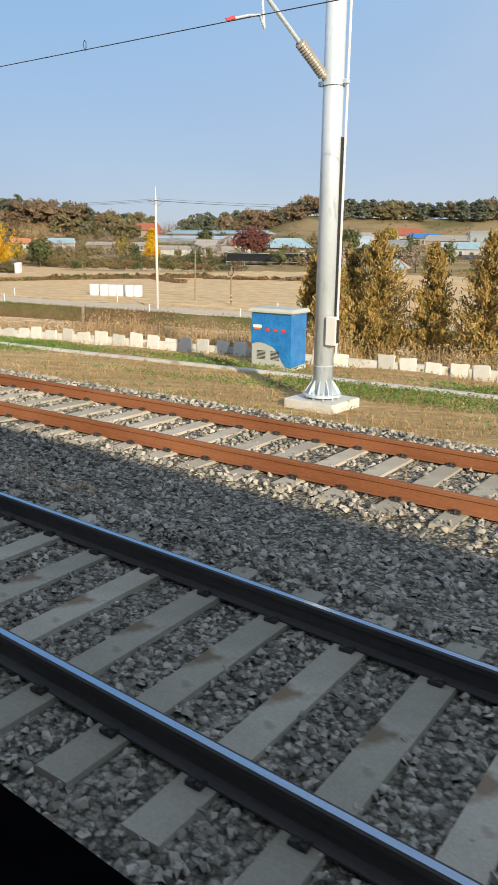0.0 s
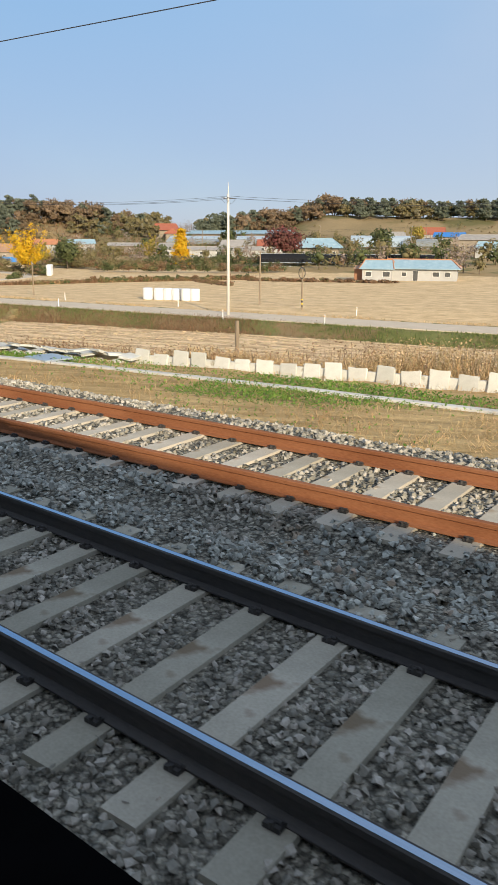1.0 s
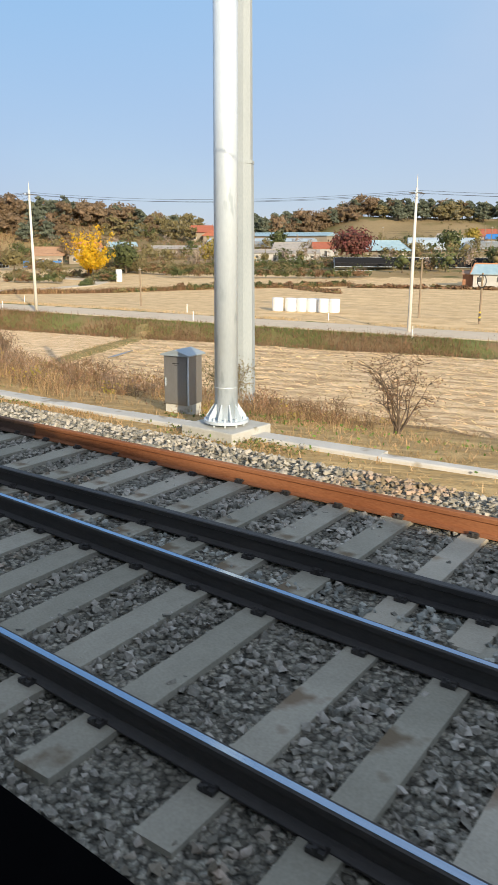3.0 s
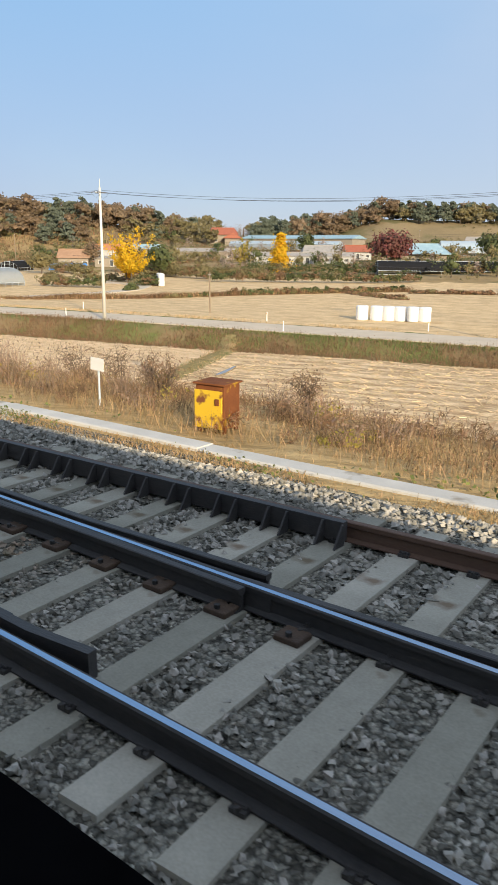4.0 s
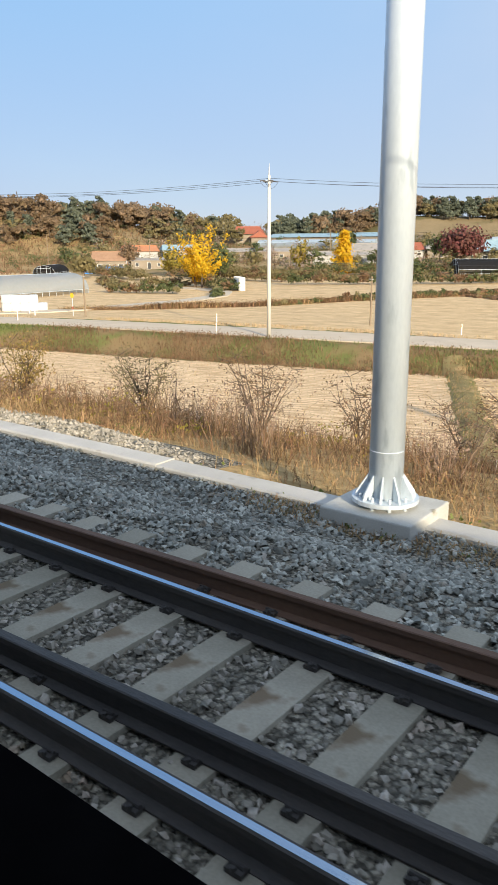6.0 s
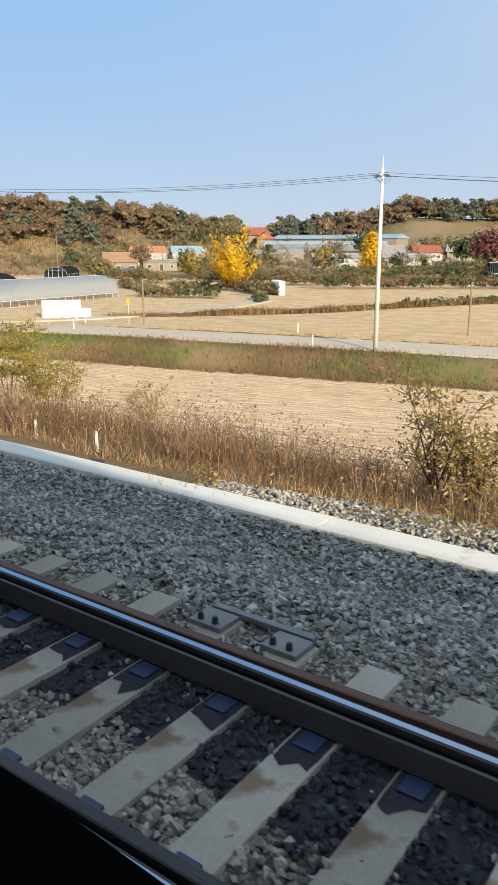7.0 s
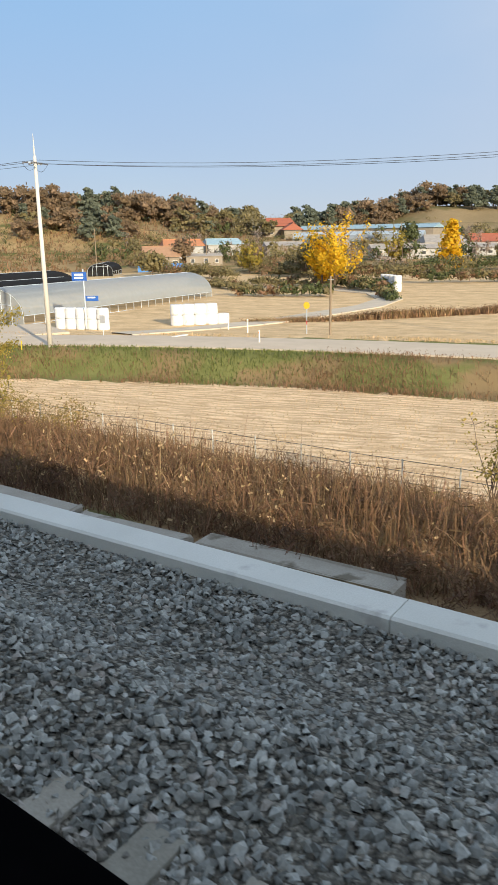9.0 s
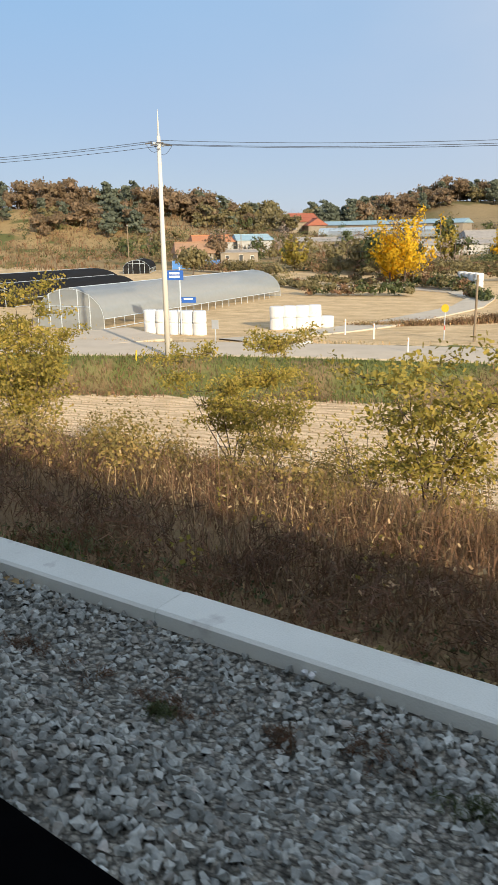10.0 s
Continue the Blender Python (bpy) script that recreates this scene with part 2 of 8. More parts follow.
def far_rail(x):
    """The siding's far rail: straight, then a turnout curve into the neighbouring track."""
    if x > -57:
        return 5.05 + 0.0565 * (x + 57)
    if x > TOE - 2:
        return YB + 0.035 + (5.05 - YB - 0.035) * ((x - TOE + 2) / (-57 - TOE + 2)) ** 2
    return YB + 0.035


def own_y(x):
    """The line of the train's own side wall in the plan."""
    return float(lerp(x, [(40, 0), (-58, 0.03), (-70, 0.18), (-84, 0.5), (-93, 1.0), (-106, 1.83), (-119, 2.66), (-125, 3.08), (-140, 3.7), (-160, 4.1), (-200, 4.25)])) - 0.32


KERB = [(40, 19.0), (-2, 15.6), (-12, 14.25), (-17, 13.5), (-22, 12.95), (-27, 12.1), (-34, 10.65), (-40, 9.6), (-45.3, 9.0), (-49.2, 8.68), (-52, 8.5), (-55, 8.3), (-60, 8.2), (-64, 7.9), (-67, 7.66), (-72.6, 7.46), (-80, 7.3), (-87, 7.18), (-120, 7.18), (-130, 7.12), (-142, 7.0), (-190, 6.95)]


def kerb_z(x):
    return lerp(x, [(40, -0.72), (-62, -0.72), (-88, -0.49), (-200, -0.49)])


def kerb_y(x):
    return lerp(x, KERB)


def bed_edge(x):
    """Where the ballast shoulder starts to fall."""
    x = np.asarray(x, float)
    f = np.where(x > -57, 5.05 + 0.0565 * (x + 57), YB + 0.035 + 1.195 * np.clip((x + 99) / 42, 0, 1) ** 2)
    return np.maximum(f + 0.95, 4.75)


def road_y(x):
    return lerp(x, [(-420, 18), (-260, 24), (-200, 32), (-168, 40.8), (-158.5, 46.1), (-141, 52.2), (-112, 58.6), (-79, 66.2), (-50, 73), (60, 101)])


def road_z(x):
    return lerp(x, [(-420, -5.3), (-200, -5.5), (-160, -5.66), (-115, -5.9), (-71, -6.3), (60, -7.2)])


RIDGE = [(-520, 150, 16), (-420, 180, 17), (-371, 211, 16.5), (-345, 245, 14.5), (-332, 285, 8), (-326, 321, 5.5), (-318, 345, 6), (-312, 370, 9.5), (-290, 385, 12), (-268, 396, 18), (-219, 440, 17), (-140, 475, 18), (40, 540, 16)]


def smooth01(a, b, v):
    u = np.clip((v - a) / (b - a), 0, 1)
    return u * u * (3 - 2 * u)


def wob(x, y, s, seed=0.0):
    return np.sin(x * 1.3 / s + 2.1 * np.sin(y / s + seed) + seed) * 0.5 + np.sin(y * 1.7 / s + 1.7 * np.sin(x * 0.7 / s - seed)) * 0.5


def ground_z(x, y):
    x, y = np.broadcast_arrays(np.asarray(x, float), np.asarray(y, float))
    ky, be = kerb_y(x), bed_edge(x)
    z = np.full(x.shape, -0.205)
    face = lerp(x, [(40, 0.06), (-88, 0.06), (-112, 0.13), (-200, 0.13)])
    heap = lerp(x, [(40, 1), (-40, 1), (-47, 0), (-200, 0)])     # ballast heaped on the sleeper ends, a dip between the tracks
    inner = be - 0.95 - GAUGE
    z = z + heap * 0.045 * smooth01(0.22, 0.5, y - YB) * smooth01(0.2, 0.5, inner - y)
    z = z - lerp(x, [(40, 1), (-20, 1), (-32, 0), (-200, 0)]) * 0.12 * smooth01(0.55, 1.1, y - YB) * smooth01(0.4, 0.8, inner - y)
    z = np.where(y > be, -0.205 + (kerb_z(x) - face + 0.205) * smooth01(0, 1, (y - be) / np.maximum(np.minimum(ky - be, 1.6), 0.3)), z)
    shelf = lerp(x, [(40, -0.88), (-79, -0.88), (-83, -0.62), (-91.5, -0.62), (-95, -0.88), (-200, -0.88)])
    z = np.where(y > ky + 0.4, shelf, z)
    top = lerp(x, [(40, 21), (-20, 19), (-34, 16.5), (-49, 16.2), (-62, 14.5), (-75, 12.5), (-90, 11.4), (-200, 10.8)])
    tz = lerp(x, [(40, -1.1), (-20, -1.1), (-34, -1.6), (-47, -2.05), (-58, -1.6), (-75, -1.4), (-96, -1.4), (-200, -1.5)])
    z = np.where(y > ky + 0.6, shelf + (tz - shelf) * smooth01(0, 1, (y - ky - 0.6) / np.maximum(top - ky - 0.6, 0.5)), z)
    foot = top + lerp(x, [(40, 13), (-45, 14), (-75, 17), (-100, 18.6), (-200, 18.6)])
    fz = lerp(x, [(40, -7.4), (-60, -7.4), (-100, -7.65), (-200, -7.65)])
    z = np.where(y > top, tz + (fz - tz) * np.clip((y - top) / (foot - top), 0, 1), z)
    ry, rz = road_y(x), road_z(x)
    z = np.where(y > foot, fz + 0.04 * wob(x, y, 5), z)
    z = np.where(y > ry - 5.2, fz + (rz - 0.12 - fz) * smooth01(0, 1, (y - ry + 5.2) / 4.0), z)
    beyond = lerp(y, [(40, -6.3), (90, -6.1), (108, -5.75), (118, -5.65), (150, -5.4), (165, -4.6), (230, -1.8), (300, 1.5), (360, 2.5), (3000, 6)])
    u = y - ry - 7.0
    z = np.where(u > 0, (rz - 0.12) + (np.minimum(beyond, 90) - rz + 0.12) * smooth01(0, 14, u) + 0.12 * wob(x, y, 17), z)
    z = np.where((y > ry - 1.2) & (u <= 0), rz - 0.12, z)
    best, hz = np.full(x.shape, 1e9), np.zeros(x.shape)
    for (x0, y0, h0), (x1, y1, h1) in zip(RIDGE, RIDGE[1:]):
        dx, dy = x1 - x0, y1 - y0
        t = np.clip(((x - x0) * dx + (y - y0) * dy) / (dx * dx + dy * dy), 0, 1)
        px, py = x0 + t * dx, y0 + t * dy
        dist = np.hypot(x - px, y - py)
        near = dist < best
        best = np.where(near, dist, best)
        behind = (dx * (y - y0) - dy * (x - x0)) > 0
        hz = np.where(near, (h0 + t * (h1 - h0)) * np.exp(-(dist / np.where(behind, 260.0, 48.0)) ** 2), hz)
    return np.where(u > 20, z + np.maximum(hz - np.maximum(z, 0) * np.clip(hz / 8, 0, 1), 0), z)


# ---- ground materials ----
def straw_mat(name, c1, c2, dark, angle, period, strength, streak=(0.10, 1.3), relief=0.35, passes=2.0, bands=1.0):
    """Straw in rows: pale swathes, dark gaps between them and long uneven streaks."""
    m = mat(name, c1, c2, 0.5, 0.95, 0, 7.0)
    nt = m.node_tree
    b = nt.nodes["Principled BSDF"]
    col = [l.from_socket for l in nt.links if l.to_socket == b.inputs["Base Color"]][0]
    tc = nt.nodes.new("ShaderNodeTexCoord")
    turn = nt.nodes.new("ShaderNodeMapping")
    turn.inputs["Rotation"].default_value = (0, 0, radians(-angle))
    nt.links.new(tc.outputs["Object"], turn.inputs[0])

    def field(scale_x, scale_y, detail, lo, hi, amount, rough_=0.6):
        mp = nt.nodes.new("ShaderNodeMapping")
        mp.inputs["Scale"].default_value = (scale_x, scale_y, 1)
        nt.links.new(turn.outputs[0], mp.inputs[0])
        n = nt.nodes.new("ShaderNodeTexNoise")
        n.inputs["Scale"].default_value, n.inputs["Detail"].default_value, n.inputs["Roughness"].default_value = 1.0, detail, rough_
        nt.links.new(mp.outputs[0], n.inputs["Vector"])
        r = nt.nodes.new("ShaderNodeMapRange")
        r.inputs[1].default_value, r.inputs[2].default_value, r.inputs[3].default_value, r.inputs[4].default_value = lo, hi, amount, 0.0
        nt.links.new(n.outputs["Fac"], r.inputs[0])
        return r.outputs[0], n.outputs["Fac"]

    def darker(fac, base, c):
        mx = nt.nodes.new("ShaderNodeMix")
        mx.data_type = "RGBA"
        nt.links.new(fac, mx.inputs[0])
        nt.links.new(base, mx.inputs[6])
        mx.inputs[7].default_value = (*c, 1)
        return mx.outputs[2]
    f1, h1 = field(0.45, 0.9 / period, 2.5, 0.40, 0.50, strength)          # swathes along the rows
    f2, _ = field(*streak, 5.0, 0.34, 0.46, strength * 0.5)              # broad streaks
    f3, h3 = field(2.6, 8.0, 4.0, 0.38, 0.50, strength * 0.6, 0.75)             # single straws and clods
    wave = nt.nodes.new("ShaderNodeTexWave")                              # the combine's passes
    wave.bands_direction = "Y"
    wave.inputs["Scale"].default_value, wave.inputs["Distortion"].default_value = 0.314 / passes, 5.0
    wave.inputs["Detail"].default_value, wave.inputs["Detail Scale"].default_value = 4.0, 1.2
    nt.links.new(turn.outputs[0], wave.inputs["Vector"])
    r4 = nt.nodes.new("ShaderNodeMapRange")
    r4.inputs[1].default_value, r4.inputs[2].default_value, r4.inputs[3].default_value, r4.inputs[4].default_value = 0.15, 0.55, strength * 0.75, 0.0
    nt.links.new(wave.outputs["Fac"], r4.inputs[0])
    r4.inputs[3].default_value *= bands
    for fac in (f1, f2, f3, r4.outputs[0]):
        col = darker(fac, col, dark)
    nt.links.new(col, b.inputs["Base Color"])
    add = nt.nodes.new("ShaderNodeMath")
    add.operation = "ADD"
    nt.links.new(h1, add.inputs[0])
    nt.links.new(h3, add.inputs[1])
    bp = nt.nodes.new("ShaderNodeBump")
    b.inputs["Specular IOR Level"].default_value = 0.15
    bp.inputs["Strength"].default_value, bp.inputs["Distance"].default_value = relief, 0.12
    nt.links.new(add.outputs[0], bp.inputs["Height"])
    nt.links.new(bp.outputs[0], b.inputs["Normal"])
    return m


G_FIELD_A = straw_mat("cut rice straw in swathes", (0.70, 0.53, 0.33), (0.90, 0.71, 0.47), (0.33, 0.21, 0.11), 13, 0.45, 0.66, (0.10, 1.3), 0.6, 2.1)
G_FIELD_B = straw_mat("rice stubble in rows", (0.74, 0.56, 0.36), (0.91, 0.72, 0.49), (0.42, 0.28, 0.15), 15.5, 0.30, 0.5, (0.8, 3.0), 0.5, 0.62, 1.2)
G_FAR = straw_mat("far stubble field", (0.60, 0.44, 0.25), (0.80, 0.61, 0.37), (0.30, 0.20, 0.10), 16, 0.5, 0.38, (0.25, 0.8), 0.35, 4.5, 0.5)
G_VERGE = straw_mat("dry verge grass", (0.42, 0.29, 0.135), (0.60, 0.44, 0.225), (0.26, 0.18, 0.08), 25, 0.22, 0.45, (0.9, 1.1), 0.5, 0.7)
G_BANK = mat("weedy bank", (0.19, 0.125, 0.065), (0.31, 0.21, 0.11), 0.8, 0.95, 0.6, 18, spots=(0.13, 0.15, 0.05), spot_scale=0.3, spot_cut=0.6, depth=0.08)
G_GREEN = mat("green roadside bank", (0.13, 0.15, 0.05), (0.21, 0.215, 0.08), 0.5, 0.95, 0.7, 12, spots=(0.26, 0.19, 0.10), spot_scale=0.16, spot_cut=0.5, depth=0.1)
G_BUND = mat("grassy earth bund", (0.19, 0.17, 0.075), (0.30, 0.25, 0.125), 0.8, 0.95, 0.6, 9, spots=(0.40, 0.30, 0.16), spot_scale=0.6, spot_cut=0.56, depth=0.08)
G_HILL = mat("dry hill meadow", (0.21, 0.165, 0.095), (0.31, 0.24, 0.14), 0.05, 0.95, 0.5, 1.0, spots=(0.14, 0.13, 0.06), spot_scale=0.03, spot_cut=0.55, depth=0.3)
G_VILL = mat("village earth and weeds", (0.26, 0.19, 0.095), (0.40, 0.295, 0.155), 0.12, 0.95, 0.4, 2.0, spots=(0.12, 0.13, 0.05), spot_scale=0.08, spot_cut=0.52, depth=0.2)

# ---- the ground: one sheet from the track to beyond the hills ----
gx = np.concatenate([[-3000, -1800, -1200], np.arange(-900, -420, 12), np.arange(-420, -215, 4), np.arange(-215, 22, 1.2), np.arange(22, 120, 7), [200, 400, 900, 2000]])
gy = np.concatenate([[-2500, -900, -300, -100, -40, -15, -8, -6.2], np.arange(-5.0, 0.9, 1.5), np.arange(0.9, 30, 0.36), np.arange(30, 92, 0.8), np.arange(92, 180, 2.2), np.arange(180, 560, 6.0), [600, 700, 900, 1300, 2000, 3500]])
X, Y = np.meshgrid(gx, gy)
Z = ground_z(X, Y)
rough = np.clip(np.where((Y > kerb_y(X) + 0.5) & (Y < 40), 0.06, 0.0), 0, 1)
Z = Z + rough * (wob(X, Y, 0.9, 1.0) + wob(X, Y, 0.35, 2.0) * 0.6) + np.where((Y > 36) & (Y < road_y(X) - 6), 0.05 * wob(X, Y, 0.5, 3.0), 0)
Z = np.where(Y < -6.5, np.maximum(-1.2, -0.205 + (Y + 6.5) * 0.3), Z)
nx, ny = len(gx), len(gy)
idx = np.arange(nx * ny).reshape(ny, nx)
fl = np.stack([idx[:-1, :-1], idx[:-1, 1:], idx[1:, 1:], idx[1:, :-1]], -1).reshape(-1, 4)
gme = mesh_from("ground", np.stack([X, Y, Z], -1).reshape(-1, 3), 4, fl)
cx, cy = X.ravel()[fl].mean(1), Y.ravel()[fl].mean(1)
w2 = 0.5 * wob(cx, cy, 3.0, 0.5)
ry = road_y(cx)
top = lerp(cx, [(40, 21), (-20, 19), (-34, 16.5), (-49, 16.2), (-62, 14.5), (-75, 12.5), (-90, 11.4), (-200, 10.8)])
zone = np.zeros(len(cx), np.int32)
zone[cy > np.minimum(kerb_y(cx) + 0.1, bed_edge(cx) + lerp(cx, [(40, 1.0), (-30, 1.2), (-44, 1.5), (-60, 2.2), (-80, 3.2), (-200, 4)]) + w2 * 0.3)] = 1
zone[(cy > top + w2) | ((cx < -84) & (cy > kerb_y(cx) + 0.9))] = 2
foot = top + lerp(cx, [(40, 13), (-45, 14), (-75, 17), (-100, 18.6), (-200, 18.6)])
field = cy > foot + 0.3 + w2
bund = -88.5 - 0.475 * (cy - 39.9)
zone[field & (cx > bund)] = 3
zone[field & (cx <= bund)] = 4
zone[field & (np.abs(cx - bund) < 0.8)] = 1
zone[cy > ry - 5.6 + w2 * 0.6] = 5
zone[cy > ry + 7.6 + w2] = 6
zone[cy > 158 + 4 * wob(cx, cy, 25) + 0.1 * (cx + 150)] = 7
zone[cy > 255 + 0.35 * (cx + 230)] = 8
zone[(cx > TOE - 1.6) & (cx < TOE + 11) & (cy > YB - 0.6) & (cy < YB - 0.05)] = 9
zone[(cx > -93.5) & (cx < -81) & (cy > kerb_y(cx) + 0.2) & (cy < kerb_y(cx) + 1.4 + w2)] = 0
gme.polygons.foreach_set("material_index", zone)
for m in (M_BED, G_VERGE, G_BANK, G_FIELD_A, G_FIELD_B, G_GREEN, G_FAR, G_VILL, G_HILL, M_OILBED):
    gme.materials.append(m)
gme.polygons.foreach_set("use_smooth", np.ones(len(gme.polygons), bool))
tagged(new("ground", gme), "track bed, dry verge, harvested rice fields and a wooded hill", "ground", kind="structure")

# ---- the country road and the farm track ----
bm = B()
path = [(x, road_y(x) + 3.5, float(road_z(x))) for x in range(-420, 60, 6)]
sweep(bm, [(-3.3, -0.25), (-3.3, -0.02), (0, 0.04), (3.3, -0.02), (3.3, -0.25)], path)
road = part("road", bm, M_ASPH, None)
tagged(road, "worn grey asphalt country road on a low bank", "road", kind="structure")

# ---- rails and sleepers ----
RAILP = [(-0.07, -0.172), (0.07, -0.172), (0.07, -0.160), (0.015, -0.145), (0.010, -0.055), (0.034, -0.042), (0.036, -0.006), (0.028, 0), (-0.028, 0), (-0.036, -0.006), (-0.034, -0.042), (-0.010, -0.055), (-0.015, -0.145), (-0.07, -0.160)]
HEAD = [(-0.024, 0.0), (0.016, 0.0), (0.016, 0.003), (-0.024, 0.003)]


def rail(parent, ys, x0, x1, material, shiny, step=6.0):
    """A rail whose plan is ys(x), between x1 and x0."""
    n = max(2, int(abs(x1 - x0) / step) + 1)
    path = [(x, float(ys(x)), 0.0) for x in np.linspace(x0, x1, n)]
    bm = sweep(B(), RAILP, path)
    r = part("rail", bm, material, parent)
    if shiny:
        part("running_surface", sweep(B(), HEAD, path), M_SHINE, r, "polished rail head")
    return r


def sleeper_mesh(length, width=0.26, material=None):
    bm = B()
    box(bm, -width / 2, width / 2, -length / 2, length / 2, -0.30, -0.172, 0.0)
    for v in bm.verts:
        if v.co.z > -0.2:
            v.co.x *= 0.88
            v.co.y = math.copysign(abs(v.co.y) - 0.02, v.co.y)
    me = bpy.data.meshes.new("sleeper")
    bm.to_mesh(me)
    bm.free()
    me.materials.append(material or M_CONC)
    return me


def clip_mesh(offsets):
    bm = B()
    for o in offsets:
        for s in (-1, 1):
            box(bm, -0.045, 0.045, o + s * 0.095 - 0.03, o + s * 0.095 + 0.03, -0.172, -0.145, 0.0)
            tube(bm, (-0.04, o + s * 0.09, -0.138), (0.04, o + s * 0.09, -0.138), 0.011, n=6)
            tube(bm, (0, o + s * 0.12, -0.16), (0, o + s * 0.12, -0.125), 0.014, n=6)
    me = bpy.data.meshes.new("rail_clips")
    bm.to_mesh(me)
    bm.free()
    me.materials.append(M_DARK)
    return me


SLEEPERS = []                 # (x, y, half length, half width): kept clear of ballast


def lay(parent, x, yc, me, clips, rz, half, hw=0.13):
    s = new("sleeper", me)
    s.parent = parent
    s.matrix_basis = pose(x, yc, random.uniform(-0.006, 0.006), 0, 0, rz + random.uniform(-0.5, 0.5))
    c = new("rail_clips", clips)
    c.parent = s
    SLEEPERS.append((x, yc, half, hw))


main = thing("main_track", "railway track with polished rails on grey concrete sleepers", "railway track", kind="structure")
side = thing("siding_track", "railway siding with rust-brown rails on concrete sleepers", "railway track", kind="structure")
own = thing("train_track", "railway track under the standing train", "railway track", kind="structure")
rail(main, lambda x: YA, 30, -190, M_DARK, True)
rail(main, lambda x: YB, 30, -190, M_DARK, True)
# siding rails change to darker colours where the train's shade covers them
rail(side, far_rail, 30, -44, M_RUST, False)
rail(side, far_rail, -44.01, TOE, M_BROWN, False, 2.0)
rail(side, lambda x: far_rail(x) - GAUGE, 30, -22, M_RUST, False)
rail(side, lambda x: far_rail(x) - GAUGE, -22.01, -34, M_BROWN, False, 2.0)
rail(side, lambda x: far_rail(x) - GAUGE, -34.01, TOE, M_DARK, False, 2.0)
rail(own, lambda x: own_y(x) - 0.72, 30, -190, M_DARK, True, 3.0)
rail(own, lambda x: own_y(x) - 2.22, 30, -190, M_DARK, True, 3.0)
S_STD, C_STD = sleeper_mesh(2.5, 0.25), clip_mesh((-0.75, 0.75))
# the siding's sleepers are paler than the main track's
S_PALE = sleeper_mesh(2.5, 0.25, M_CONCO)
x = -2.1 + 6 * 0.5964
while x > -38.4:
    lay(main, x, (YA + YB) / 2, S_STD, C_STD, 3.0, 1.25)
    x -= 0.5964
x = -100.98
while x > -137:
    lay(main, x, (YA + YB) / 2, S_STD, C_STD, 0, 1.25)
    x -= 0.57
x = 0.9
while x > -38.5:
    lay(side, x, far_rail(x) - 0.75, S_PALE, C_STD, 90 - math.degrees(math.atan2(1, 0.0565)), 1.25)
    x -= 0.6
LONG = {}
for k in range(102):
    x = float(np.interp(k, [0, 30, 52, 84, 96, 102], [-38.74, -56.98, -70.15, -89.5, -96.86, -100.5]))
    top_y = far_rail(x) + 0.55
    L = round((top_y - (YA - 0.55)) * 4) / 4
    d = round(far_rail(x) - YB, 1)
    key = (L, d)
    if key not in LONG:
        yc = (YA - 0.55) + L / 2
        LONG[key] = (sleeper_mesh(L, 0.285), clip_mesh((YA - yc, YB - yc, YB + d - yc, YA + d - yc)))
    lay(main, x, (YA - 0.55) + L / 2, *LONG[key], 3.5 if x > -57 else 0, L / 2, 0.14)

# ---- concrete edge beam along the ballast ----
kerb = thing("kerb", "pale concrete edge beam in cast lengths beside the ballast", "kerb", kind="structure")
xs = list(np.arange(24, -142, -5.0))
for a, c in zip(xs, xs[1:]):
    w = 0.24 if a > -40 else 0.40
    zt = random.uniform(-0.012, 0.012)
    pts = [(u, float(kerb_y(u)) + w / 2, float(kerb_z(u)) + zt) for u in np.linspace(a - 0.005, c + 0.005, 3)]
    bm = sweep(B(), [(-w / 2 - 0.02, -0.40), (w / 2, -0.40), (w / 2, -0.015), (w / 2 - 0.03, 0), (-w / 2 + 0.03, 0), (-w / 2, -0.02)], pts)
    part("beam", bm, M_KERB2 if a > -84 else M_KERB, kerb)

